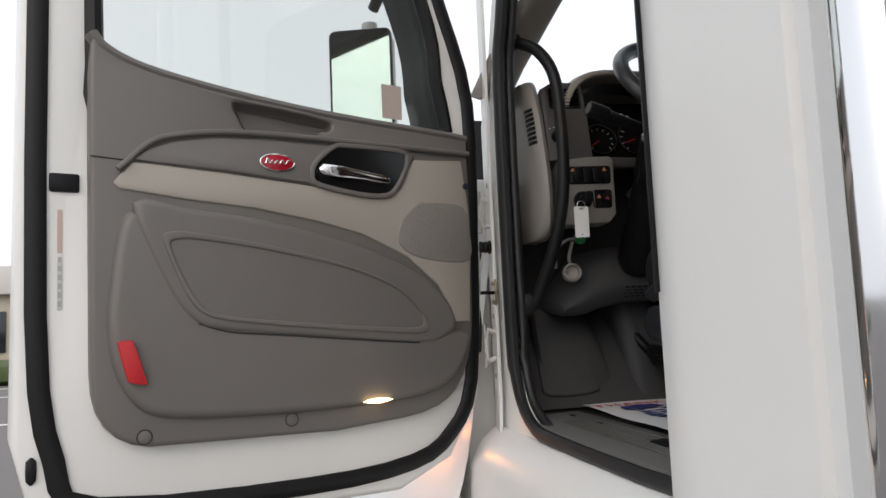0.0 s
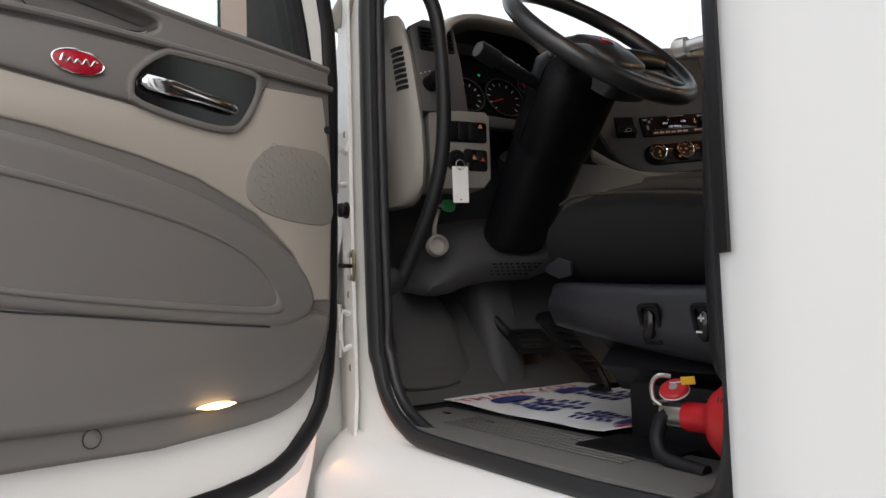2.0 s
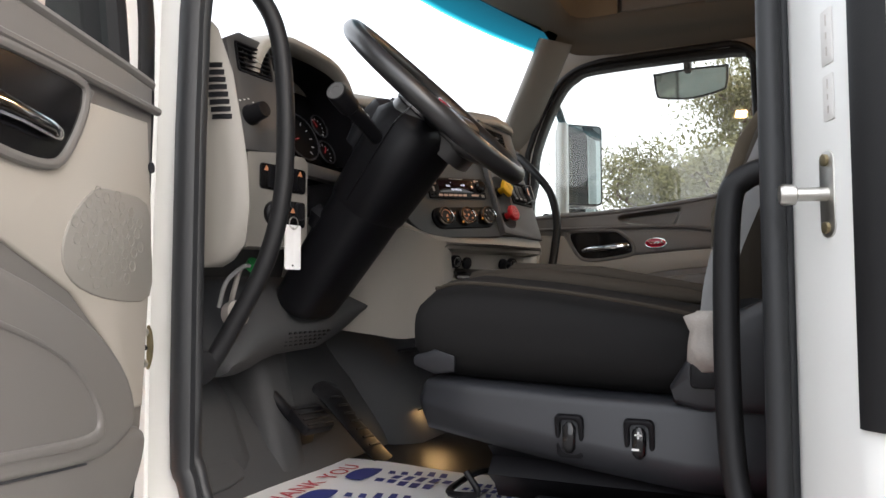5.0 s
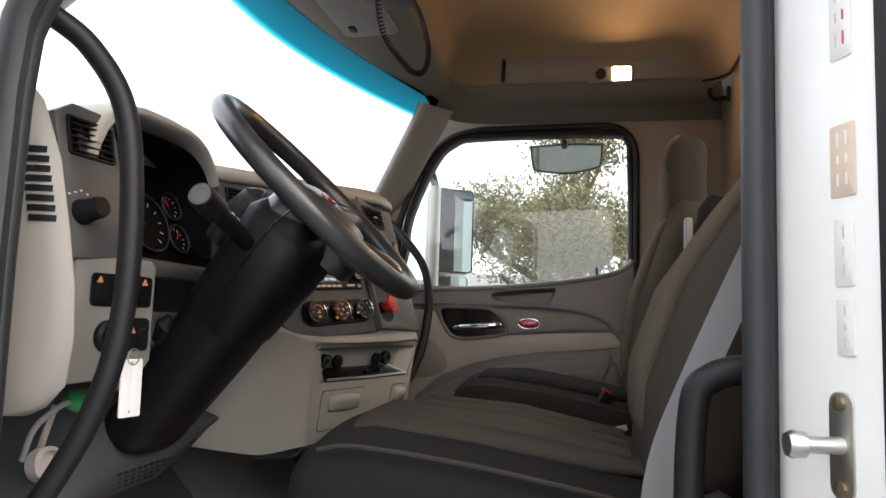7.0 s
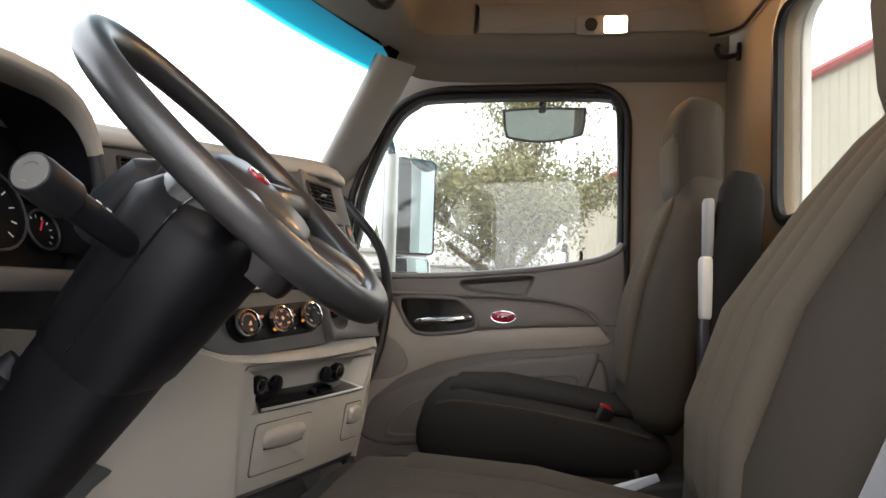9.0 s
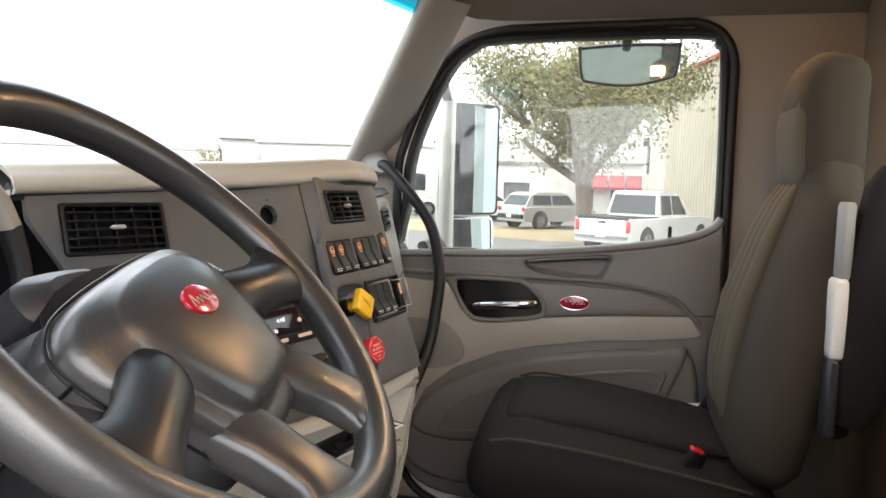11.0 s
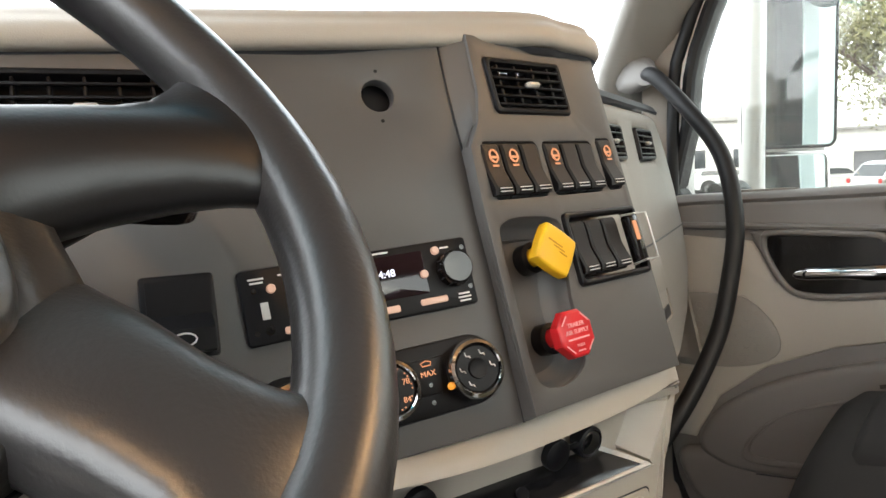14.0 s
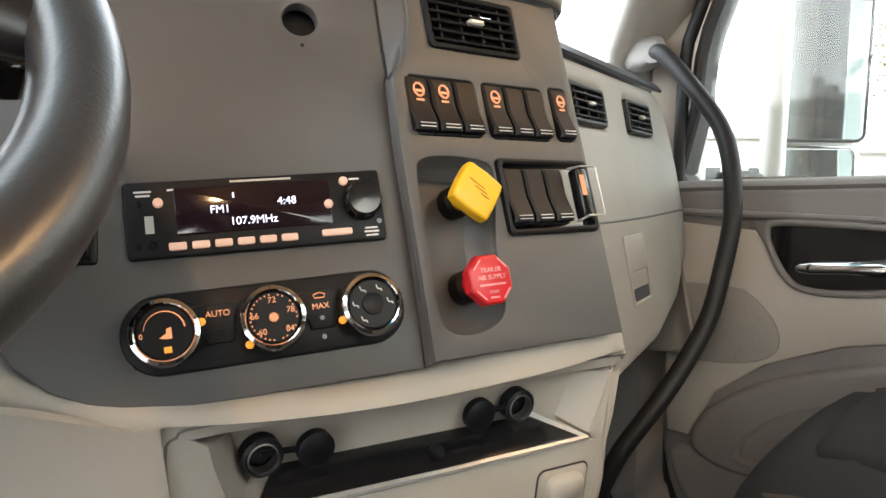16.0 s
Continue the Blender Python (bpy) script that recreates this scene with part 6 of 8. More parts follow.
def neck(f, a, b, pw=3.4):
    """Section across the column at the fraction f of its length."""
    return (CA.lerp(CB, f), (a, 0, 0), CUP * b, pw)


part("shroud", bag([(CA.lerp(CB, -0.085) + Vector((0.025, 0, 0)), (0.072, 0, 0), CUP * 0.052), (CA.lerp(CB, -0.05) + Vector((0.015, 0, 0)), (0.088, 0, 0), CUP * 0.066), neck(0.0, 0.095, 0.074), neck(0.20, 0.094, 0.070), neck(0.40, 0.092, 0.064), neck(0.43, 0.088, 0.060)], 26, 3.4), BLACK, column, "black upper column shroud", sharp=60)
part("boot", bag([neck(0.38, 0.088, 0.060), neck(0.55, 0.088, 0.058), neck(0.80, 0.087, 0.052), neck(0.96, 0.085, 0.047), neck(1.0, 0.080, 0.043), neck(1.02, 0.066, 0.034)], 26, 4.2), BLACK, column, "matt black column boot", sharp=60)
part("shroud_seam", tube([CA.lerp(CB, f) + Vector((-k * 1.004, 0, 0)) for f, k in ((-0.09, 0.075), (0.0, 0.095), (0.2, 0.094), (0.40, 0.092))], 0.0016, 6), GLOSSY, column)
part("top_cover", bag([(col(0.060, 0, 0.060), (0.040, 0, 0), UPV * 0.020), (col(0.075, 0, 0.066), (0.062, 0, 0), UPV * 0.028), (col(0.13, 0, 0.070), (0.070, 0, 0), UPV * 0.028), (col(0.18, 0, 0.066), (0.055, 0, 0), UPV * 0.022)], 18, 3), CHAR, column, "grey upper column cover")
part("tilt_lever", bag([(Vector((-0.60, -0.09, 1.83)), (0.004, 0, 0), (0, 0.006, 0.006)), (Vector((-0.612, -0.085, 1.815)), (0.008, 0, 0), (0, 0.012, 0.010)), (Vector((-0.61, -0.07, 1.79)), (0.004, 0, 0), (0, 0.006, 0.006))], 10), BLACK, column)
stalk = thing("turn_signal_stalk", "black round-ended turn signal stalk", "stalk")
sa, sb = Vector((-0.650, -0.235, 1.955)), Vector((-0.793, -0.239, 2.0))
part("arm", tube([sa + (sb - sa) * f for f in (-0.3, 0.0, 0.5, 0.62)], [0.013, 0.0135, 0.0145, 0.015], 14, False, 2), BLACK, stalk)
part("barrel", lathe([(0.014, 0.0), (0.0190, 0.006), (0.0190, 0.048), (0.0180, 0.056), (0.0175, 0.057), (0.0165, 0.0575), (0.0165, 0.0555), (0.0, 0.0555)], Matrix.Translation(sa + (sb - sa) * 0.62) @ (sb - sa).to_track_quat("Z", "Y").to_matrix().to_4x4(), 24), BLACK, stalk)
# lighter grey than the barrel: the light on the stalk's end is coloured in
part("end_cap", lathe([(0.0165, 0.0), (0.0155, 0.0012), (0.009, 0.0014), (0.0085, 0.0006), (0.0, 0.0008)], Matrix.Translation(sb) @ (sb - sa).to_track_quat("Z", "Y").to_matrix().to_4x4() @ pose(0, 0, -0.0005), 20), PANEL, stalk, "end button in a lighter grey for the light on it")
for f in (0.3, 0.42):
    part("mark", block((0.008, 0.002, 0.001), at(sa + (sb - sa) * f + Vector((0, -0.010, 0.012)), (sb - sa), (0, 0.7, 0.7)), 0), PRINT, stalk)
cruise = thing("cruise_stalk", "black paddle stalk with white and orange marks", "stalk")
cm = at((-0.293, -0.209, 2.031), (1, -0.04, 0.06), (0, 0.76, 0.65))
part("paddle", plate(smooth2([(-0.034, -0.005), (-0.030, 0.006), (-0.006, 0.023), (0.006, 0.027), (0.020, 0.018), (0.031, -0.008), (0.027, -0.021), (0.012, -0.026), (-0.028, -0.014)], 3), 0.022, cm, 0.005, steps=3), GLOSSY, cruise)
part("rib", bag([(cm @ Vector((a, -0.006 - 0.25 * a, 0.0)), cm.to_3x3() @ Vector((0, 0.004 * k, 0)), cm.to_3x3() @ Vector((0, 0, 0.0035 * k))) for a, k in ((-0.020, 0.2), (-0.012, 0.8), (0.005, 1.0), (0.018, 0.8), (0.024, 0.2))], 12), GLOSSY, cruise)
part("tip", block((0.004, 0.012, 0.012), cm @ pose(-0.033, -0.002, -0.008), 0.0015), REDP, cruise, "red tip")
part("arm", tube([cm @ Vector((-0.018, -0.006, -0.016)), cm @ Vector((-0.07, -0.02, -0.03)), col(0.13, 0.07)], 0.011, 10), BLACK, cruise)
part("ring_mark", tube([cm @ Vector((0.008 + 0.0042 * math.cos(q), 0.0165 + 0.0042 * math.sin(q), 0.0004)) for q in [0.6283 * j for j in range(10)]], 0.0007, 4, True, 1), PRINT, cruise)
for a, b, w, mt in ((-0.010, 0.010, 0.012, PRINT), (-0.012, 0.006, 0.008, PRINT), (0.018, 0.008, 0.004, PRINT), (0.016, -0.014, 0.007, PRINT), (0.024, -0.017, 0.004, AMBER)):
    part("mark", block((w, 0.0014, 0.0006), cm @ pose(a, b, 0.0003, 0, 0, 12), 0), mt, cruise)

# knee bolster and pedals
bol = thing("knee_bolster", "grey plastic cover below the steering column with a slotted grille", "knee bolster")
BST = ((-0.782, 1.503, 1.530), (-0.772, 1.500, 1.552), (-0.740, 1.500, 1.580), (-0.70, 1.506, 1.630), (-0.664, 1.518, 1.676), (-0.60, 1.530, 1.69), (-0.46, 1.534, 1.69), (-0.38, 1.558, 1.68), (-0.33, 1.580, 1.668), (-0.28, 1.604, 1.652), (-0.25, 1.622, 1.642))
rows = []
for x, zb, zt in BST:
    h = zt - zb
    zc = zb + min(0.052, h * 0.42)
    rows.append([(x, y, z) for y, z in ((0.06, zt), (0.018, zt - h * 0.22), (-0.008, zc + h * 0.12), (-0.014, zc), (-0.010, zc - (zc - zb) * 0.3), (0.006, zb + (zc - zb) * 0.10), (0.022, zb), (0.20, zb + 0.02), (0.20, zt))])
part("cover", rings(rows), GREY, bol, "dark grey moulded cover", sharp=65)
for k in range(4):
    for j in range(9):
        f = (k + 0.5) / 4
        zz = 1.541 + 0.033 * f
        x0 = -0.634 + 0.0182 * j + 0.049 * f
        part("grille_slot", block((0.0135, 0.0058, 0.004), at((x0, 0.0035 - 0.0165 * f, zz + 0.003), (1, 0, 0), (0, -0.45, 0.89)), 0.0015, 1), BLACK, bol)
brake = thing("brake_pedal", "black rubber-faced brake pedal on a hanging arm", "pedal")
part("arm", tube([(-0.56, 0.16, 1.60), (-0.55, 0.13, 1.50), (-0.52, 0.07, 1.42), (-0.49, 0.05, 1.385)], 0.015, 10), BLACK, brake)
part("pad", plate(rrect(0.115, 0.07, 0.012), 0.02, at((-0.455, 0.02, 1.385), (1, 0.0, -0.05), (0, 0.75, 0.66)), 0.005), BLACK, brake)
for k in range(4):
    part("rib", block((0.10, 0.006, 0.003), at((-0.455, 0.02, 1.385), (1, 0.0, -0.05), (0, 0.75, 0.66)) @ pose(0, -0.024 + 0.016 * k, 0.001), 0.001, 1), RUBBER, brake)
part("bracket", block((0.13, 0.09, 0.11), pose(-0.45, 0.10, 1.305), 0.02), BLACK, brake)
gas = thing("accelerator_pedal", "long black accelerator pedal hinged at the floor", "pedal")
part("tread", bag([((-0.385, 0.045, 1.440), (0.022, -0.004, 0.004), (0.0, 0.010, 0.008)), ((-0.377, 0.038, 1.430), (0.036, -0.008, 0.006), (0, 0.016, 0.013)), ((-0.335, 0.005, 1.36), (0.040, 0, 0), (0, 0.016, 0.015)), ((-0.275, -0.04, 1.275), (0.044, 0, 0), (0, 0.018, 0.015)), ((-0.265, -0.05, 1.262), (0.042, 0, 0), (0, 0.012, 0.008))], 18, 3.6), BLACK, gas)
for k in range(7):
    f = (k + 0.7) / 8
    part("rib", block((0.052, 0.006, 0.004), at(Vector((-0.377, 0.024, 1.428)).lerp(Vector((-0.275, -0.058, 1.272)), f), (1, 0, -0.1), (-0.1, 0.5, 0.86)), 0.0014, 1), RUBBER, gas)

fw = bag([((-0.505, 0.10, 1.262), (0.055, 0, 0), (0, 0.07, 0)), ((-0.505, 0.12, 1.36), (0.055, 0, 0), (0, 0.07, 0)), ((-0.51, 0.15, 1.46), (0.058, 0, 0), (0, 0.075, 0)), ((-0.515, 0.17, 1.56), (0.062, 0, 0), (0, 0.075, 0))], 20, 6)
part("firewall_rib", fw, GREY, toe, "upright moulded rib of the toe board", sharp=60)
part("heel_pad", plate(smooth2([(-0.10, 0.0), (-0.085, 0.10), (-0.03, 0.115), (0.02, 0.09), (0.045, 0.02), (0.06, -0.045), (-0.09, -0.05)], 3), 0.012, at((-0.73, 0.056, 1.335), (1, 0, 0), (0, 0.5, 0.86)), 0.006, steps=3), GREY, toe, sharp=60)
flamp = thing("foot_lamp", "small lit amber foot lamp low on the tunnel", "lamp")
part("housing", block((0.012, 0.075, 0.018), at((0.0, -0.075, 1.345), (1, 0, 0), (0, -0.85, 0.35)), 0.003), BLACK, flamp)
part("lens", block((0.010, 0.066, 0.010), at((-0.006, -0.075, 1.343), (1, 0, 0), (0, -0.85, 0.35)), 0.003), FLOORLAMP, flamp, "glowing lens")
# added blocker: keeps the lamp's light off the column above
part("cover", block((0.040, 0.085, 0.004), at((-0.014, -0.073, 1.3555), (1, 0, 0.1), (0, -0.85, 0.35)), 0.0015), BLACK, flamp, "small black hood added to hold the lamp's light down")

# paper mat with printed footprints
mat = thing("paper_floor_mat", "white paper floor mat with red lettering and blue shoe prints", "floor mat")
MM = pose(0, 0, 1.258)
rows = []
for i in range(10):
    y = 0.044 - 0.548 * i / 9
    rows.append([(-0.727 - 0.032 * i / 9 + 0.43 * j / 7, y - 0.006 * j / 7, 1.2595 + 0.0022 * math.sin(i * 1.1 + j * 0.8) + (0.006 if i == 9 and j < 2 else 0)) for j in range(8)])
part("sheet", thick(sheet(rows), 0.0012), PAPER, mat)
part("text", letters("THANK YOU", 0.058, MM @ pose(-0.55, -0.040, 0.0048, 0, 0, 1), 0.0003, 1.1), INKR, mat)
part("text_bar", block((0.10, 0.012, 0.0004), MM @ pose(-0.66, -0.488, 0.0048), 0), INKR, mat)


def sole(cx, cy, turn, s=1.0, w=1.3):
    f = MM @ pose(cx, cy, 0.0048, 0, 0, turn)
    part("heel", plate([(x * s, y * s * w) for x, y in smooth2([(-0.135, 0.0), (-0.125, 0.032), (-0.09, 0.040), (-0.074, 0.036), (-0.068, 0.0), (-0.074, -0.036), (-0.09, -0.040), (-0.125, -0.032)], 3)], 0.0004, f, 0), INKB, mat)
    for k in range(6):
        x, h = -0.052 + 0.033 * k, (0.034, 0.036, 0.046, 0.050, 0.048, 0.034)[k]
        for sg in (-1, 0, 1):
            if (k == 0 and sg == 0) or (k == 5 and sg):
                continue
            y0, y1, sl = sg * h * 0.74 - h * 0.26, sg * h * 0.74 + h * 0.26, 0.008 * abs(sg)
            part("tread_print", plate([(s * (x + sl), s * w * y0), (s * (x + 0.019 + sl), s * w * y0), (s * (x + 0.021 - sl * sg * 0.5), s * w * y1), (s * (x + 0.002), s * w * y1)], 0.0004, f, 0), INKB, mat)


sole(-0.618, -0.185, -86, 0.88, 1.62)
sole(-0.425, -0.180, -88, 0.88, 1.5)
sole(-0.650, -0.412, 92, 0.60, 1.6)
sole(-0.450, -0.417, 92, 0.60, 1.6)


# ---- seats ----
def seat(name, label, px, driver):
    st = thing(name, label, "seat", "cab seats")
    CLOTH = FABRIC_M
    if not driver:
        st.location = (0.0, -0.03, 0.015)
    def S(y, z, w, h, lean=0.0, pw=3.0):
        return ((px, y, z), (w, 0, 0), (0, -h * math.sin(radians(lean)), h * math.cos(radians(lean))), pw)

    dz = 0.0 if driver else -0.015
    part("cushion", bag([S(-0.360, 1.590 + dz, 0.222, 0.040), S(-0.368, 1.594 + dz, 0.240, 0.066), S(-0.395, 1.594 + dz, 0.252, 0.090), S(-0.46, 1.596 + dz, 0.257, 0.098), S(-0.60, 1.588 + dz, 0.257, 0.092), S(-0.75, 1.573 + dz, 0.25, 0.082), S(-0.88, 1.562 + dz, 0.235, 0.068), S(-0.92, 1.565 + dz, 0.20, 0.03)], 32, 5.0), FABRIC, st, "dark cloth seat cushion", sharp=70)
    part("cushion_top", bag([S(-0.405, 1.664 + dz, 0.12, 0.012), S(-0.43, 1.678 + dz, 0.15, 0.022), S(-0.55, 1.680 + dz, 0.155, 0.024), S(-0.78, 1.650 + dz, 0.15, 0.02), S(-0.86, 1.64 + dz, 0.13, 0.012)], 20, 3.2), FABRIC_M if driver else FABRIC, st, sharp=70)
    for k in (-1.0, 0.0, 1.0) if driver else ():
        part("cushion_flute", bag([((px + 0.075 * k, -0.475, 1.688 + dz), (0.026, 0, 0), (0, 0.002, 0.008)), ((px + 0.080 * k, -0.50, 1.697 + dz), (0.036, 0, 0), (0, 0.002, 0.014)), ((px + 0.083 * k, -0.65, 1.688 + dz), (0.039, 0, 0), (0, 0.002, 0.014)), ((px + 0.080 * k, -0.82, 1.658 + dz), (0.036, 0, 0), (0, 0.002, 0.012))], 16, 2.6), FABRIC_M, st, sharp=70)

    def B(y, z, w, h, pw=3.0):
        return ((px, y, z), (w, 0, 0), (0, h, h * 0.16), pw)

    def reclined(b):
        """Leans the upper part of a back further rearwards."""
        for v in b.verts:
            v.co.y -= (0.36 if driver else 0.0) * min(0.30, max(0.0, v.co.z - 1.84))
        return b

    part("backrest", reclined(bag([B(-0.895, 1.60, 0.20, 0.05), B(-0.90, 1.64, 0.235, 0.070), B(-0.915, 1.75, 0.248, 0.078), B(-0.94, 1.90, 0.242, 0.074), B(-0.975, 2.03, 0.215, 0.066), B(-0.992, 2.10, 0.185, 0.058), B(-1.0, 2.14, 0.14, 0.054), B(-1.003, 2.18, 0.118, 0.053)], 28, 3.4)), CLOTH, st, "dark cloth backrest", sharp=70)
    for k in (-1.5, -0.5, 0.5, 1.5):
        part("flute", reclined(bag([((px + 0.050 * k, -0.836, 1.685), (0.016, 0, 0), (0, 0.006, 0.004)), ((px + 0.052 * k, -0.838, 1.71), (0.0255, 0, 0), (0, 0.014, 0.004)), ((px + 0.054 * k, -0.842, 1.78), (0.027, 0, 0), (0, 0.017, 0.004)), ((px + 0.054 * k, -0.862, 1.90), (0.027, 0, 0), (0, 0.018, 0.004)), ((px + 0.048 * k, -0.903, 2.03), (0.024, 0, 0), (0, 0.017, 0.004)), ((px + 0.043 * k, -0.930, 2.10), (0.0215, 0, 0), (0, 0.014, 0.004)), ((px + 0.040 * k, -0.944, 2.135), (0.012, 0, 0), (0, 0.006, 0.004))], 16, 2.3)), FABRIC_L, st, "lighter grey padded flute" if k < -1 else "", sharp=70)
    hz, hw = (0.0, 1.16) if driver else (-0.024, 1.0)
    part("headrest", reclined(bag([((px, -1.0, 2.13), (0.112 * hw, 0, 0), (0, 0.055, 0.006)), ((px, -0.997, 2.20), (0.119 * hw, 0, 0), (0, 0.060, 0.006)), ((px, -0.993, 2.30 + hz), (0.121 * hw, 0, 0), (0, 0.062, 0.006)), ((px, -0.998, 2.355 + hz), (0.117 * hw, 0, 0), (0, 0.060, 0.006)), ((px, -1.002, 2.385 + hz), (0.104 * hw, 0, 0), (0, 0.050, 0.006)), ((px, -1.004, 2.399 + hz), (0.080 * hw, 0, 0), (0, 0.034, 0.006)), ((px, -1.005, 2.403 + hz), (0.045 * hw, 0, 0), (0, 0.015, 0.006))], 28, 3.6)), CLOTH, st, "dark cloth head restraint", sharp=75)
    part("head_insert", reclined(bag([((px, -0.955, 2.125), (0.070 * hw, 0, 0), (0, 0.014, 0.002)), ((px, -0.950, 2.17), (0.090 * hw, 0, 0), (0, 0.017, 0.002)), ((px, -0.947, 2.28 + hz), (0.098 * hw, 0, 0), (0, 0.020, 0.002)), ((px, -0.955, 2.345 + hz), (0.085 * hw, 0, 0), (0, 0.016, 0.002))], 24, 3.6)), FABRIC_L, st, sharp=75)
    # side shrouds and suspension base
    part("shroud", rings([[(px + s * w, y, z) for s, z in ((-0.93, zt + 0.004), (-0.985, zt - 0.002), (-1.0, zt - 0.012), (-1.035, zm + 0.006), (-1.04, zm - 0.002), (-1.0, zb + 0.012), (-0.96, zb), (0.96, zb), (1.0, zb + 0.012), (1.04, zm - 0.002), (1.035, zm + 0.006), (1.0, zt - 0.012), (0.985, zt - 0.002), (0.93, zt + 0.004))] for y, w, zt, zm, zb in ((-0.385, 0.245, 1.508, 1.485, 1.465), (-0.40, 0.262, 1.515, 1.48, 1.440), (-0.50, 0.268, 1.510, 1.462, 1.424), (-0.65, 0.268, 1.503, 1.44, 1.400), (-0.80, 0.268, 1.50, 1.42, 1.382), (-0.93, 0.262, 1.51, 1.42, 1.380), (-0.96, 0.24, 1.50, 1.43, 1.395))]), CHAR, st, "black plastic seat shroud", sharp=48)
    part("bellows", rings([[(px + s * w, y, z) for s, y in ((-1, -0.50), (-1, -0.93), (1, -0.93), (1, -0.50))] for w, z in ((0.235, 1.44), (0.25, 1.42), (0.225, 1.40), (0.25, 1.375), (0.22, 1.355), (0.20, 1.33))]), BLACK, st, sharp=60)
    part("base", block((0.38, 0.38, 0.08), pose(px, -0.76, 1.292), 0.01), BLACK, st)
    part("slide_bar", tube([(px - 0.19, -0.44, 1.36), (px - 0.19, -0.46, 1.325), (px - 0.17, -0.40, 1.318), (px - 0.02, -0.40, 1.318), (px, -0.46, 1.325), (px, -0.44, 1.36)], 0.006, 8), BLACK, st)
    sx = -1 if driver else 1
    part("recliner", lathe([(0.05, 0), (0.05, 0.01), (0.042, 0.018), (0, 0.02)], at((px + sx * 0.25, -0.885, 1.60), (0, -sx, 0), (0, 0, 1)), 24), BLACK, st)
    if driver:
        for y in (-0.636, -0.735):
            bz = part("switch_well", plate(rrect(0.042, 0.066, 0.008), 0.008, at((px - 0.279, y, 1.447), (0, -1, 0.0), (-0.25, 0, 1)), 0.003, [rrect(0.026, 0.052, 0.008)]), BLACK, st)
            part("switch", bag([((px - 0.279, y, 1.447 + h), (0, 0.010 * k, 0), (0.007 * k, 0, 0)) for h, k in ((-0.022, 0.4), (-0.015, 1), (0.015, 1), (0.022, 0.4))], 12), GLOSSY, bz)
        for dy, dz2, w, h in ((0, 0.012, 0.010, 0.0025), (0, 0.012, 0.0025, 0.010), (0.004, -0.008, 0.010, 0.003)):
            part("plus_mark", block((0.0008, w, h), pose(px - 0.2865, -0.735 + dy, 1.447 + dz2), 0), PRINT, st)
        part("worn_patch", bag([((px - 0.235, -0.376, 1.545), (0.012, -0.006, 0), (0, 0, 0.010)), ((px - 0.251, -0.41, 1.545), (0.004, 0.004, 0), (0, 0, 0.020)), ((px - 0.253, -0.445, 1.543), (0.003, 0, 0), (0, 0, 0.012))], 20), CHAR, st)
    for s_ in (-1, 1):
        part("piping", tube([(px + s_ * 0.236, -0.405, 1.663 + dz), (px + s_ * 0.243, -0.46, 1.672 + dz), (px + s_ * 0.243, -0.60, 1.660 + dz), (px + s_ * 0.238, -0.75, 1.637 + dz), (px + s_ * 0.224, -0.87, 1.611 + dz)], 0.0032, 6), FABRIC_M, st, "raised seam")
    part("side_shield", bag([((px + sx * 0.262, -0.78, 1.515), (0.006, 0, 0), (0, 0.004, 0.012)), ((px + sx * 0.262, -0.81, 1.530), (0.014, 0, 0), (0, 0.01, 0.035)), ((px + sx * 0.262, -0.86, 1.560), (0.018, 0, 0), (0, 0.01, 0.065)), ((px + sx * 0.262, -0.92, 1.575), (0.018, 0, 0), (0, 0.01, 0.080)), ((px + sx * 0.262, -0.95, 1.575), (0.008, 0, 0), (0, 0.004, 0.06))], 18, 3.2), CHAR, st, "black plastic side shield", sharp=70)
    # inner armrest folded up
    if not driver:
        ax = px - 0.20
        part("armrest", bag([((ax - 0.03, -1.0, 1.74), (0.028, 0, 0), (0, 0.03, 0.01)), ((ax - 0.045, -1.02, 1.80), (0.034, 0, 0), (0, 0.045, 0.01)), ((ax - 0.045, -1.035, 2.0), (0.036, 0, 0), (0, 0.05, 0.008)), ((ax - 0.045, -1.05, 2.13), (0.035, 0, 0), (0, 0.044, 0.008)), ((ax - 0.045, -1.055, 2.165), (0.026, 0, 0), (0, 0.026, 0.006))], 20, 3.4), FABRIC, st, "folded-up cloth armrest", sharp=70)
        part("pivot", lathe([(0.022, -0.02), (0.022, 0.02), (0, 0.021)], at((ax - 0.02, -0.99, 1.735), (0, 1, 0), (0, 0, 1)), 16), BLACK, st)
    return st


seat_d = seat("driver_seat", "dark grey cloth air-suspended driver seat with a high back", -0.505, True)
seat_p = seat("passenger_seat", "dark grey cloth passenger seat with a high back", 0.52, False)


def strap(pts, w, mat_, t=0.0016):
    """Webbing along a line; each point carries the width direction."""
    line = spline([p for p, _ in pts], 5)
    n = len(pts) - 1
    rows = []
    for i, p in enumerate(line):
        f = i / (len(line) - 1) * n
        a = min(int(f), n - 1)
        d = Vector(pts[a][1]).lerp(Vector(pts[a + 1][1]), f - a).normalized()
        rows.append([p - d * w / 2, p + d * w / 2])
    return thick(sheet(rows), t)


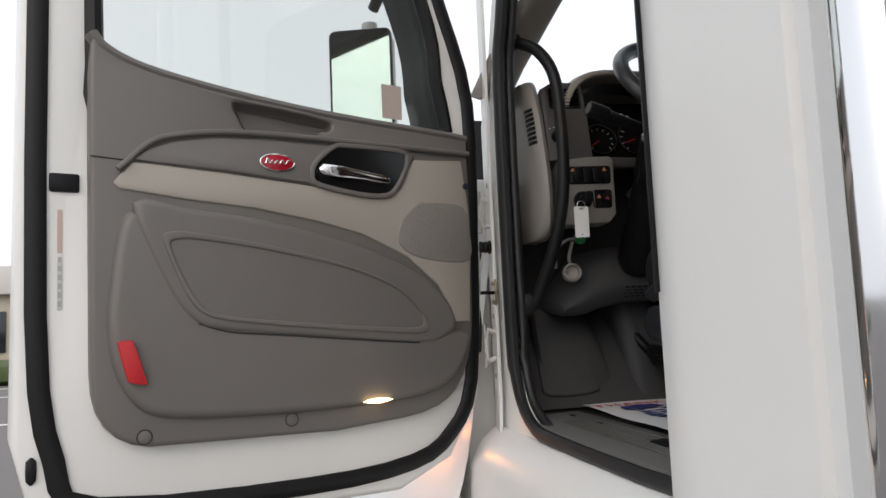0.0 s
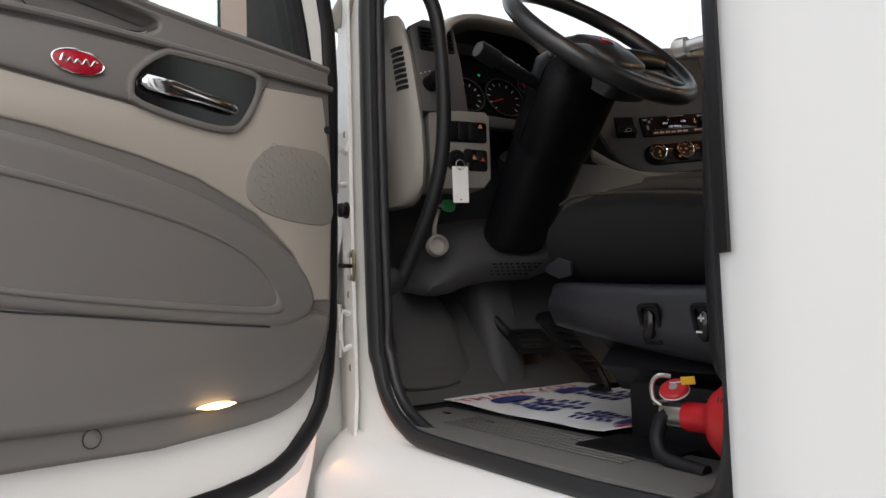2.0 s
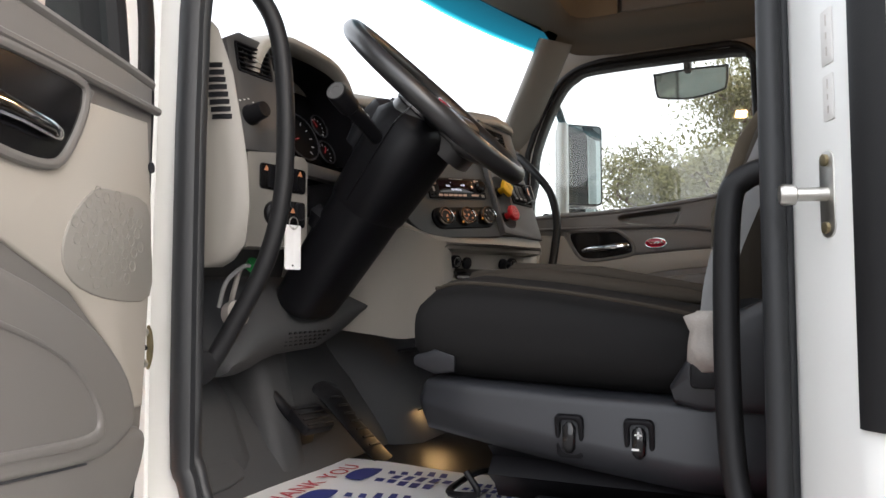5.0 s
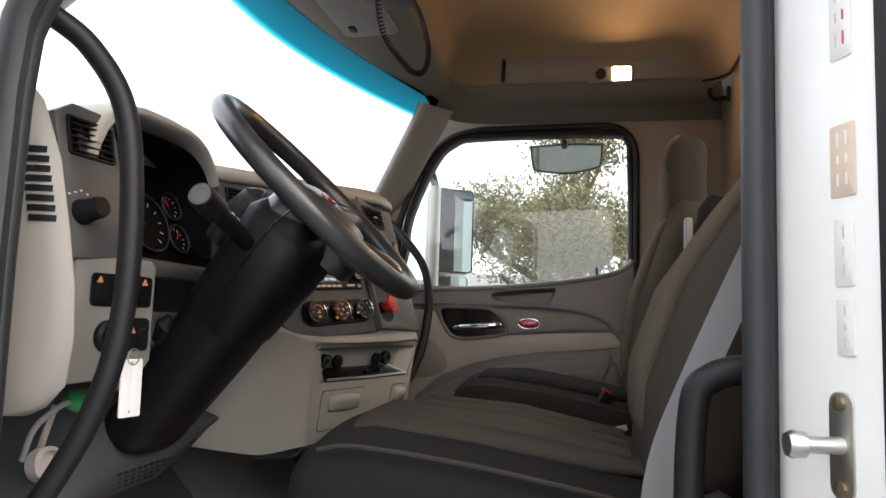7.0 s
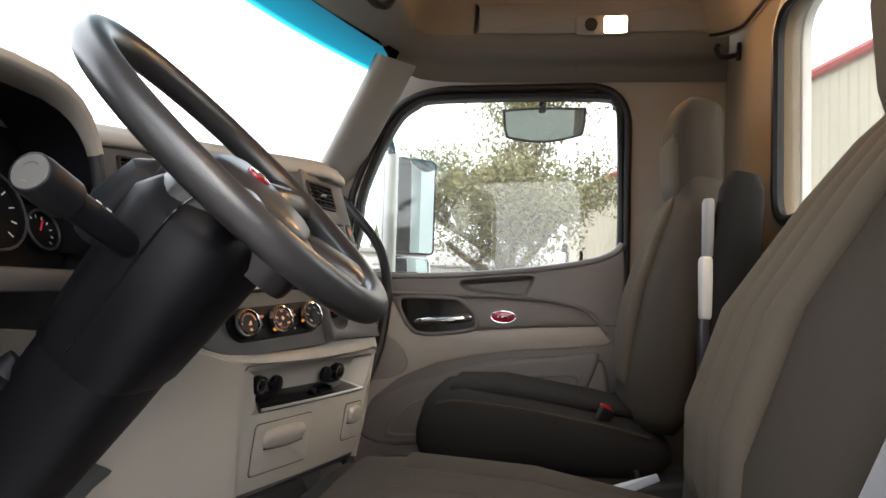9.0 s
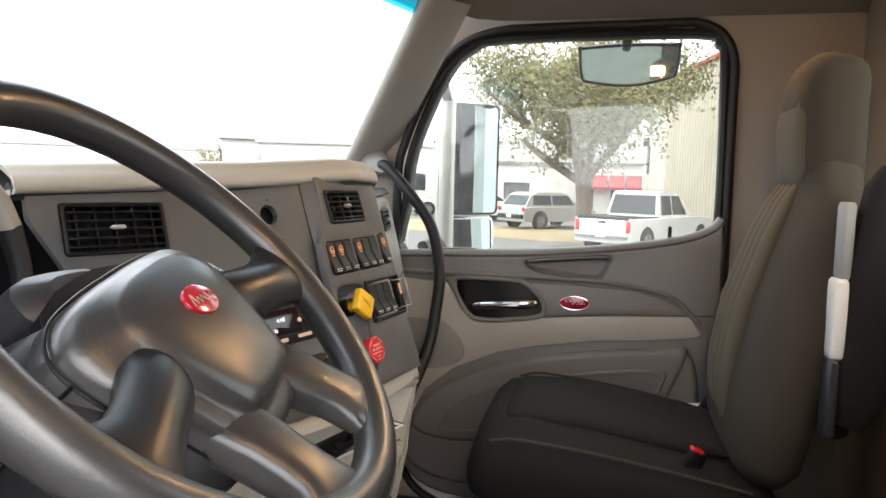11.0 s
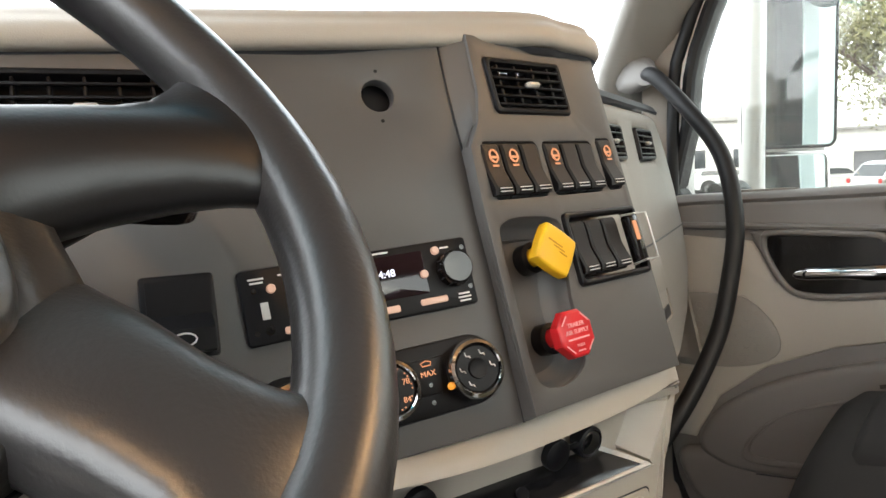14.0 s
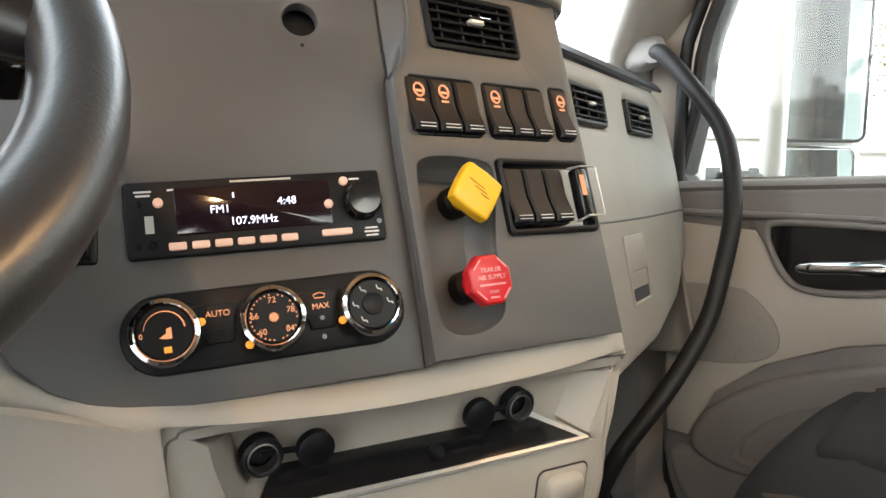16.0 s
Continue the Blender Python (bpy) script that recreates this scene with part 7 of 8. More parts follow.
belt_d = thing("seat_belt", "grey driver seat belt webbing hanging beside the seat", "seat belt")
part("anchor", block((0.02, 0.05, 0.035), pose(-0.788, -0.83, 1.545), 0.006), BLACK, belt_d, "black lower anchor")
part("guide_loop", block((0.03, 0.07, 0.02), pose(-0.878, -1.125, 2.37, 20, 0, 0), 0.006), BLACK, belt_d, "black shoulder guide")
part("webbing", strap([((-0.875, -1.12, 2.36), (0.2, 0.9, 0.2)), ((-0.84, -1.03, 2.12), (0.1, 0.9, 0.35)), ((-0.80, -0.955, 1.95), (0, 0.9, 0.4)), ((-0.795, -0.885, 1.79), (0, 0.9, 0.38)), ((-0.79, -0.845, 1.68), (0, 0.95, 0.3)), ((-0.785, -0.83, 1.55), (0, 1, 0.1))], 0.036, BELT), BELT, belt_d)
belt_p = thing("seat_belt", "passenger seat belt with a pale comfort sleeve", "seat belt")
part("sleeve", bag([((0.272, -1.005, z), (0.024 * k, 0, 0), (0, 0.012 * k, 0)) for z, k in ((1.868, 0.7), (1.873, 0.95), (1.885, 1), (1.985, 1), (1.997, 0.95), (2.002, 0.7))], 24, 5), ALU, belt_p, "white plastic sleeve")
part("upper_sleeve", bag([((0.275, -1.01, z), (0.021 * k, 0, 0), (0, 0.010 * k, 0)) for z, k in ((2.0, 0.8), (2.006, 1), (2.12, 1), (2.126, 0.8))], 24, 5), BELT, belt_p)
part("lower_sleeve", bag([((0.265, -1.0, z), (0.020 * k, 0, 0), (0, 0.010 * k, 0)) for z, k in ((1.74, 0.8), (1.745, 1), (1.865, 1), (1.87, 0.8))], 24, 5), CHAR, belt_p)
buck = thing("belt_buckle", "black seat belt buckle with a red release", "buckle")
bm_ = at((0.335, -0.80, 1.645), (0.3, -0.95, 0.1), (-0.2, 0.2, 1))
part("housing", block((0.032, 0.062, 0.02), bm_ @ pose(0, -0.01, 0, 0, 0, -30), 0.005), BLACK, buck)
part("release", block((0.026, 0.008, 0.015), bm_ @ pose(0.011, 0.0205, 0, 0, 0, -30), 0.003), REDP, buck)
part("stalk", tube([bm_ @ Vector((-0.02, -0.04, 0)), (0.30, -0.86, 1.56), (0.28, -0.88, 1.48)], 0.012, 8), BLACK, buck)
ppr = thing("folded_papers", "pale blue folded papers between the seats", "papers")
part("sheet", block((0.11, 0.012, 0.14), at((-0.175, -0.755, 1.61), (0.7, -0.7, 0.1), (0.2, 0.3, 0.8)), 0.002), material("pale_blue_paper", (0.30, 0.34, 0.40), 0.6), ppr)
rag = thing("rag", "crumpled light grey rag tucked at the seat side", "rag")
rb = bag([((-0.80, -0.828, z), (0.016 * k, 0, 0), (0, 0.026 * k, 0)) for z, k in ((1.553, 0.4), (1.565, 0.9), (1.585, 1.1), (1.605, 0.9), (1.62, 1.0), (1.632, 0.5))], 18, 2.4)
for v in rb.verts:
    v.co += 0.012 * Vector(noise.noise_vector(v.co * 55))
part("cloth", rb, RAG, rag, sharp=80)
trash = thing("white_tag", "white paper tag beside the passenger seat", "tag")
part("sheet", plate(rrect(0.05, 0.09, 0.004), 0.002, at((0.80, -0.865, 1.575), (0, -1, 0.1), (0.2, 0, 1)) @ pose(0, 0, 0.03), 0.0005), PAPER, trash)

# ---- grab bars ----
gb = thing("grab_bar", "black rubber-coated grab bar beside the dash", "grab bar", "cab grab bars")
part("bar", tube([(-0.905, -0.045, 2.235), (-0.89, -0.06, 2.225), (-0.855, -0.10, 2.19), (-0.835, -0.145, 2.11), (-0.832, -0.165, 1.98), (-0.836, -0.165, 1.82), (-0.85, -0.14, 1.70), (-0.875, -0.085, 1.58), (-0.89, -0.06, 1.53)], 0.0155, 14), RUBBER, gb)
for z, y in ((2.235, -0.045), (1.535, -0.06)):
    part("foot", bag([((-0.925, y + 0.01, z), (0, 0.024, 0), (0, 0, 0.034)), ((-0.905, y, z), (0, 0.022, 0), (0, 0, 0.030)), ((-0.89, y - 0.005, z), (0, 0.016, 0), (0, 0, 0.02))], 14), RUBBER, gb)
gp_ = thing("grab_bar", "black rubber-coated grab bar on the passenger pillar", "grab bar", "cab grab bars")
part("bar", tube([(0.83, -0.035, 2.18), (0.807, -0.06, 2.177), (0.79, -0.12, 2.12), (0.775, -0.19, 2.03), (0.735, -0.225, 1.92), (0.705, -0.225, 1.82), (0.675, -0.215, 1.735), (0.605, -0.19, 1.642), (0.548, -0.15, 1.555), (0.535, -0.12, 1.48)], 0.0145, 14), RUBBER, gp_)
part("foot", bag([((0.86, 0.0, 2.19), (0, 0.04, 0), (0.01, 0, 0.036)), ((0.835, -0.02, 2.185), (0, 0.034, 0), (0.01, 0, 0.030)), ((0.812, -0.045, 2.18), (0, 0.02, 0), (0.006, 0, 0.018))], 16), TAUPE_D, gp_, "taupe mounting foot")
gq = thing("grab_bar", "black tubular grab bar at the rear of the door opening", "grab bar", "cab grab bars")
part("bar", tube([(-0.915, -0.965, 1.80), (-0.912, -0.925, 1.803), (-0.908, -0.880, 1.792), (-0.908, -0.862, 1.755), (-0.915, -0.857, 1.60), (-0.925, -0.862, 1.46), (-0.935, -0.878, 1.405), (-0.94, -0.92, 1.385)], 0.015, 12), RUBBER, gq)
for y, z in ((-0.962, 1.80), (-0.918, 1.386)):
    part("foot", lathe([(0.026, 0.0), (0.026, 0.006), (0.020, 0.012), (0.016, 0.02), (0.0, 0.02)], at((-0.915 if z > 1.6 else -0.94, y, z), (-1, 0, 0), (0, 0, 1)), 18), RUBBER, gq, "round mounting foot")

# ---- fire extinguisher ----
ext = thing("fire_extinguisher", "red fire extinguisher with a gauge lying beside the driver seat", "fire extinguisher")
ext.location = (0.03, 0.010, 0.0)
ax_e = Vector((0.02, -1, 0.02)).normalized()
EM = Matrix.Translation((-0.872, -0.766, 1.328)) @ ax_e.to_track_quat("Z", "X").to_matrix().to_4x4()
part("bottle", lathe([(0.020, -0.012), (0.020, 0.02), (0.024, 0.03), (0.042, 0.042), (0.054, 0.060), (0.058, 0.085), (0.058, 0.30), (0.05, 0.325), (0, 0.33)], EM, 32), REDP, ext, "glossy red bottle")
part("valve", lathe([(0.016, -0.045), (0.018, -0.04), (0.018, -0.012), (0.014, -0.01), (0.014, 0.0)], EM, 18), STEEL, ext)
part("valve_block", block((0.03, 0.03, 0.045), EM @ pose(0, 0, -0.03), 0.006), STEEL, ext)
gm = Matrix.Translation((-0.882, -0.742, 1.360)) @ Vector((-0.5, -0.15, 0.85)).to_track_quat("Z", "Y").to_matrix().to_4x4()
part("gauge", lathe([(0.0, 0.0), (0.018, 0.0), (0.020, 0.002), (0.020, 0.007), (0.0175, 0.010), (0.0, 0.009)], gm, 24), REDP, ext, "round red pressure gauge")
part("gauge_rim", tube([gm @ Vector((0.0192 * math.cos(q), 0.0192 * math.sin(q), 0.003)) for q in [0.2618 * j for j in range(24)]], 0.0018, 6, True, 1), ALU, ext)
part("gauge_face", lathe([(0.006, 0.0095), (0.006, 0.0112), (0.0, 0.0115)], gm, 16), SILVER, ext)
part("gauge_mark", block((0.016, 0.0022, 0.0006), gm @ pose(0, 0.009, 0.0102, 0, 0, 12), 0), PRINT, ext)
part("handle", tube([(-0.895, -0.728, 1.343), (-0.90, -0.719, 1.352), (-0.90, -0.718, 1.372), (-0.895, -0.726, 1.383), (-0.885, -0.738, 1.382)], 0.0034, 8), STEEL, ext)
part("lever", block((0.012, 0.040, 0.005), at((-0.885, -0.728, 1.348), (1, 0, 0), (0, 1, -0.3)), 0.002), STEEL, ext)
part("tag", plate(rrect(0.019, 0.011, 0.001), 0.0015, at((-0.885, -0.766, 1.378), (0.3, -0.9, 0.1), (-0.2, 0.1, 0.9)), 0.0004), YELP, ext, "yellow inspection tag")
part("hose", tube([(-0.882, -0.730, 1.330), (-0.885, -0.718, 1.318), (-0.892, -0.716, 1.295), (-0.90, -0.735, 1.272), (-0.90, -0.80, 1.264)], 0.0105, 12), RUBBER, ext)
part("strap", lathe([(0.0586, 0.108), (0.0600, 0.110), (0.0600, 0.136), (0.0586, 0.138)], EM, 32, True), SILVER, ext, "bright steel strap")
part("clasp", block((0.030, 0.022, 0.030), Matrix.Translation((-0.93, -0.877, 1.312)) @ pose(0, 0, 0, 0, 20, 0), 0.003), STEEL, ext)
part("clasp_wire", tube([(-0.948, -0.868, 1.325), (-0.950, -0.888, 1.325), (-0.950, -0.888, 1.300), (-0.948, -0.868, 1.300)], 0.002, 6, True, 1), CHROME, ext)
for k in range(3):
    part("pen_mark", block((0.0008, 0.0016, 0.009 - 0.002 * k), Matrix.Translation((-0.9195, -0.836 - 0.006 * k, 1.364)) @ pose(0, 0, 0, 18 * k - 12, 36, 0), 0), CHAR, ext)
brk = thing("extinguisher_bracket", "black steel bracket on the floor under the extinguisher", "bracket")
part("tray", block((0.10, 0.16, 0.012), pose(-0.82, -0.63, 1.262), 0.003), BLACK, brk)
part("riser", block((0.012, 0.24, 0.10), pose(-0.768, -0.70, 1.305), 0.004), BLACK, brk)

# ---- overhead cord, coat hook, look-down mirror ----
cord = thing("coiled_cord", "black coiled microphone cord hanging from the shelf", "cord")
base = spline([(-0.245, -0.30, 2.56), (-0.243, -0.32, 2.45), (-0.225, -0.36, 2.39), (-0.197, -0.385, 2.372), (-0.170, -0.40, 2.395), (-0.155, -0.40, 2.45), (-0.155, -0.38, 2.52), (-0.165, -0.36, 2.56)], 60)
coil = []
for i, p in enumerate(base):
    t_ = (base[min(i + 1, len(base) - 1)] - base[max(i - 1, 0)]).normalized()
    a_ = t_.cross(Vector((0.2, 1, 0.1))).normalized()
    b_ = t_.cross(a_)
    coil.append(p + 0.0056 * (math.cos(i * 1.257) * a_ + math.sin(i * 1.257) * b_))
part("coil", tube(coil, 0.0019, 5, False, 1), BLACK, cord)
cb = thing("radio_microphone_mount", "dark box under the overhead shelf", "bracket")
part("box", block((0.16, 0.12, 0.03), pose(-0.20, -0.30, 2.568), 0.006), CHAR, cb)
hook = thing("coat_hook", "black coat hook on the rear wall", "hook")
part("base", block((0.02, 0.012, 0.05), pose(0.735, -1.193, 2.60), 0.004), BLACK, hook)
part("prong", tube([(0.735, -1.19, 2.59), (0.735, -1.15, 2.585), (0.735, -1.135, 2.605), (0.735, -1.14, 2.62)], 0.007, 8), BLACK, hook)
ldm = thing("look_down_mirror", "curved look-down mirror above the passenger window outside", "mirror")
lm = at((1.10, -0.668, 2.475), (0, -1, 0.02), (-0.25, 0, 1))
out_ = smooth2([(-0.138, 0.045), (-0.13, 0.055), (0.0, 0.06), (0.13, 0.055), (0.138, 0.045), (0.132, -0.02), (0.11, -0.040), (0.0, -0.058), (-0.11, -0.045), (-0.132, -0.025)], 4)
part("housing", plate(out_, 0.04, lm, 0.0015, [inset(ccw(out_), 0.008)]), BLACK, ldm)
part("glass", plate(inset(ccw(out_), 0.007), 0.004, lm @ pose(0, 0, -0.006), 0), MIRROR, ldm)
part("shell", plate(out_, 0.012, lm @ pose(0, 0, -0.038), 0.003), BLACK, ldm)
part("arm", block((0.10, 0.025, 0.06), pose(1.08, -0.66, 2.545), 0.006), BLACK, ldm)

# chrome stack and side fairing behind the cab
chrome = solo("chrome_stack_guard", lathe([(0.030, 0.9), (0.030, 2.9), (0.0, 2.9)], pose(-1.108, -1.345, 0), 28), CHROME, "bright chrome vertical tube behind the cab", "chrome tube")
fair = thing("side_fairing", "white side fairing with steel bolts behind the cab", "fairing", kind="structure")
part("skin", block((0.03, 0.9, 2.2), pose(-1.11, -1.845, 1.95), 0.008), WHITE, fair)
for z in (1.775, 1.70, 1.60, 1.48, 1.9):
    part("bolt", lathe([(0.010, 0), (0.010, 0.003), (0.006, 0.004), (0.0055, 0.007), (0, 0.007)], at((-1.125, -1.432, z), (0, -1, 0), (0, 0, 1)), 14), STEEL, fair)


# ---- outside ----
ASPHALT = material("asphalt", (0.16, 0.15, 0.14), 0.85, grain=0.7, bump=0.6, size=60, spread=0.15, blotch=0.4)
SIDING = material("cream_siding", (0.50, 0.45, 0.35), 0.55, spread=0.05, blotch=0.6)
REDTRIM = material("red_trim", (0.36, 0.03, 0.03), 0.5, spread=0.08)
STUCCO = material("white_stucco", (0.62, 0.60, 0.57), 0.8, grain=0.4, spread=0.06, size=40, blotch=0.7)
ROOFG = material("grey_roof", (0.30, 0.29, 0.28), 0.7, spread=0.1)
BARK = material("bark", (0.13, 0.095, 0.07), 0.9, grain=0.9, bump=1.0, size=25, spread=0.3)
LEAF = material("leaves", (0.165, 0.158, 0.062), 0.65, spread=0.4, blotch=1.2, spec=0.25)
DRY = material("dry_grass", (0.35, 0.27, 0.15), 0.9, grain=0.8, spread=0.25, size=20, blotch=1.5)
GREENB = material("hedge_green", (0.07, 0.10, 0.03), 0.8, grain=0.8, spread=0.3, size=12, blotch=2)
CARW = material("white_car_paint", (0.52, 0.53, 0.53), 0.25, spread=0.03, coat=0.6)
CARS = material("silver_car_paint", (0.36, 0.36, 0.36), 0.3, metal=0.5, spread=0.04, coat=0.6)
CARG = material("dark_car_glass", (0.02, 0.025, 0.03), 0.08, spread=0.1)
TAIL = material("tail_lamp_red", (0.55, 0.02, 0.02), 0.25, spread=0.05)

ground = solo("ground", sheet([[(x, y, 0) for x in (-600, -60, -10, 10, 60, 600)] for y in (-600, -60, -10, 10, 60, 600)]), ASPHALT, "dusty grey asphalt yard", "ground", kind="structure")
verge = solo("verge", plate([(27.0, -4.5), (25.5, 1.5), (29.0, 8.5), (34, 14), (38, 12), (33, 4), (31, -3)], 0.08, pose(0, 0, 0.02), 0.02), DRY, "dry tan grass verge beside the yard", "verge", kind="structure")


ALLOY = material("alloy_rim", (0.22, 0.22, 0.23), 0.35, metal=0.6, spread=0.1)


def car(name, label, m, body, length, width, height, pickup):
    """Parked car in its own frame: x forward, y left, z up, on the ground."""
    c = thing(name, label, "pickup truck" if pickup else "car", "parked cars")
    L, W, H = length / 2, width / 2, height
    zb = 0.35
    if pickup:
        side = [(-L, 0.55), (-L, 1.05), (-L + 0.03, 1.12), (0.35 - L + 1.55, 1.12), (-L + 1.95, 1.14), (L - 1.35, 1.14), (L - 0.25, 1.08), (L, 0.85), (L, 0.5)]
    else:
        side = [(-L, 0.55), (-L + 0.05, 1.0), (-L + 0.3, 1.05), (L - 1.2, 1.0), (L - 0.2, 0.85), (L, 0.65), (L, 0.45)]
    low = [(x, zb) for x, _ in (side[-1], side[0])]
    loop = side + low
    part("body", rings([[m @ Vector((x, w, z if z < 0.9 else z + dz)) for x, z in loop] for w, dz in ((-W, -0.04), (-W + 0.06, 0.0), (W - 0.06, 0.0), (W, -0.04))]), body, c, sharp=30)
    if pickup:
        roof = [(-L + 1.75, 1.12), (-L + 1.95, H - 0.08), (-L + 2.15, H), (L - 2.75, H), (L - 2.45, H - 0.08), (L - 1.55, 1.12)]
    else:
        roof = [(-L + 0.12, 1.02), (-L + 0.55, H - 0.12), (-L + 0.95, H), (L - 2.3, H), (L - 1.95, H - 0.08), (L - 1.1, 1.0)]
    part("cabin", rings([[m @ Vector((x, w * (1 if z < 1.3 else 0.86), z)) for x, z in roof] for w in (-W + 0.05, -W + 0.12, W - 0.12, W - 0.05)]), body, c, sharp=30)
    # glazing set into the cabin sides and ends
    def side_y(z):
        return (W - 0.05) * (1 - 0.14 * min(1.0, max(0.0, (z - roof[0][1]) / (H - 0.08 - roof[0][1]))))

    def pane(name, quad, nrm):
        n = Vector(nrm) * 0.012
        part(name, rings([[m @ (Vector(q) + n * k) for q in quad] for k in (-1, 1)]), CARG, c)

    za, zb2 = roof[0][1] + 0.08, H - 0.14
    x0, x1 = roof[1][0] + 0.12, roof[4][0] + 0.10
    mid = (x0 + x1) / 2
    for s in (-1, 1):
        for a, b in ((x0, mid - 0.05), (mid + 0.05, x1)):
            bb = b + (0.35 if b == x1 else 0.0)
            pane("side_window", [(a - (0.1 if a == x0 else 0), s * side_y(za), za), (bb, s * side_y(za), za), (b - (0.05 if b == x1 else 0), s * side_y(zb2), zb2), (a, s * side_y(zb2), zb2)], (0, s, 0.2))
    dx = (roof[1][0] - roof[0][0]) / (roof[1][1] - roof[0][1])
    for nm, r0, r1, sg in (("rear_window", roof[0], roof[1], -1), ("windshield", roof[5], roof[4], 1)):
        sl = (r1[0] - r0[0]) / (r1[1] - r0[1])
        pane(nm, [(r0[0] + sl * (za - r0[1]), -side_y(za) * 0.88, za), (r0[0] + sl * (za - r0[1]), side_y(za) * 0.88, za), (r0[0] + sl * (zb2 - r0[1]), side_y(zb2) * 0.88, zb2), (r0[0] + sl * (zb2 - r0[1]), -side_y(zb2) * 0.88, zb2)], (sg, 0, 0.3))
    for s in (-1, 1):
        part("tail_lamp", block((0.06, 0.16, 0.36 if pickup else 0.18), m @ pose(-L + 0.01, s * (W - 0.10), 0.86 if pickup else 0.92), 0.03), TAIL, c)
        for x in (-L + 1.0, L - 0.95):
            wl = part("wheel", lathe([(0.0, 0.115), (0.30, 0.125), (0.37, 0.11), (0.38, 0.05), (0.37, -0.1), (0.0, -0.1)], m @ Matrix.Translation((x, s * (W - 0.09), 0.38)) @ pose(0, 0, 0, -90 * s, 0, 0), 24), RUBBER, c)
            part("rim", lathe([(0.0, 0.125), (0.06, 0.135), (0.20, 0.120), (0.24, 0.130), (0.25, 0.11)], m @ Matrix.Translation((x, s * (W - 0.09), 0.38)) @ pose(0, 0, 0, -90 * s, 0, 0), 20), ALLOY, wl)
            for k in range(5):
                part("rim_gap", block((0.06, 0.12, 0.012), m @ Matrix.Translation((x, s * (W - 0.09), 0.38)) @ pose(0, 0, 0, -90 * s, 0, 0) @ pose(0, 0, 0.128, 0, 0, 72 * k) @ pose(0, 0.14, 0), 0.01, 1), RUBBER, wl)
            part("wheel_well", lathe([(0.0, 0.008), (0.45, 0.008), (0.46, 0.0), (0.46, -0.05)], m @ Matrix.Translation((x, s * W, 0.40)) @ pose(0, 0, 0, -90 * s, 0, 0), 24), BLACK, c)
    part("bumper", block((0.16, width * 0.92, 0.20), m @ pose(-L - 0.03, 0, 0.58), 0.05), CHROME if pickup else BLACK, c)
    part("plate_panel", block((0.02, 0.34, 0.16), m @ pose(-L - 0.11, 0, 0.60), 0.01), PRINT, c)
    if pickup:
        part("tailgate", block((0.04, width * 0.80, 0.50), m @ pose(-L - 0.005, 0, 0.84), 0.02), body, c)
        part("tailgate_cap", block((0.10, width * 0.90, 0.09), m @ pose(-L + 0.02, 0, 1.10), 0.03), BLACK, c)
        part("tailgate_handle", block((0.02, 0.26, 0.06), m @ pose(-L - 0.03, 0, 0.98), 0.01), BLACK, c)
        for s in (-1, 1):
            part("bed_rail", block((1.75, 0.10, 0.05), m @ pose(-L + 0.95, s * (W - 0.10), 1.13), 0.02), BLACK, c)
        part("bed_floor", block((1.6, width * 0.84, 0.02), m @ pose(-L + 0.86, 0, 1.125), 0.005), BLACK, c, "black bed liner")
    part("mirror", block((0.16, 0.22, 0.16), m @ pose(L - 1.75, W + 0.08, 1.2), 0.05), body, c)
    return c


car("pickup_truck", "white pickup truck parked in front of the cream warehouse", pose(24.2, -1.9, 0, 0, 0, -31), CARW, 5.7, 2.0, 1.95, True)
car("parked_suv", "silver parked hatchback with dark glass beyond the pickup", pose(33.7, 2.2, 0, 0, 0, -42), CARS, 4.7, 1.87, 1.68, False)
car("parked_car", "pale parked car half hidden by the tree", pose(37.5, 6.0, 0, 0, 0, -42), CARW, 4.6, 1.8, 1.5, False)
car("parked_car", "white parked car far across the yard", pose(41.0, 11.5, 0, 0, 0, -60), CARW, 4.5, 1.8, 1.5, False)

# cream warehouse with ribbed siding and a red eave
ware = thing("warehouse", "cream ribbed-metal warehouse with a red roof edge", "building", kind="structure")
WH = at((43.2, -2.6, 0), (-0.972, -0.235, 0), (0, 0, 1))
WLEN = 31.0
part("wall", plate([(0, 0), (WLEN, 0), (WLEN, 8.3), (0, 7.6)], 0.3, WH, 0), SIDING, ware)
rib_bm = bmesh.new()
for k in range(80):
    x = 0.2 + k * 0.38
    h = 7.6 + 0.7 * x / WLEN - 0.05
    vs = [rib_bm.verts.new(WH @ Vector(q)) for q in ((x - 0.07, 0, 0), (x - 0.035, 0, 0.045), (x + 0.035, 0, 0.045), (x + 0.07, 0, 0))]
    vt = [rib_bm.verts.new(WH @ Vector(q)) for q in ((x - 0.07, h, 0), (x - 0.035, h, 0.045), (x + 0.035, h, 0.045), (x + 0.07, h, 0))]
    for j in range(3):
        rib_bm.faces.new((vs[j], vs[j + 1], vt[j + 1], vt[j]))
part("siding_ribs", rib_bm, SIDING, ware, kind="stuff")
part("eave", tube([WH @ Vector(q) for q in ((-0.3, 7.6, 0.1), (0.0, 7.62, 0.1), (WLEN, 8.32, 0.1))], 0.15, 8, False, 1), REDTRIM, ware, "red roof edge")
part("wall_lamp", block((0.35, 0.5, 0.3), WH @ pose(0.5, 4.6, 0.2), 0.04), BLACK, ware)
part("window", block((0.5, 1.6, 0.08), WH @ pose(0.5, 3.6, 0.05), 0.03), CARG, ware)
annex = thing("annex", "low white building with a grey roof beside the warehouse", "building", kind="structure")
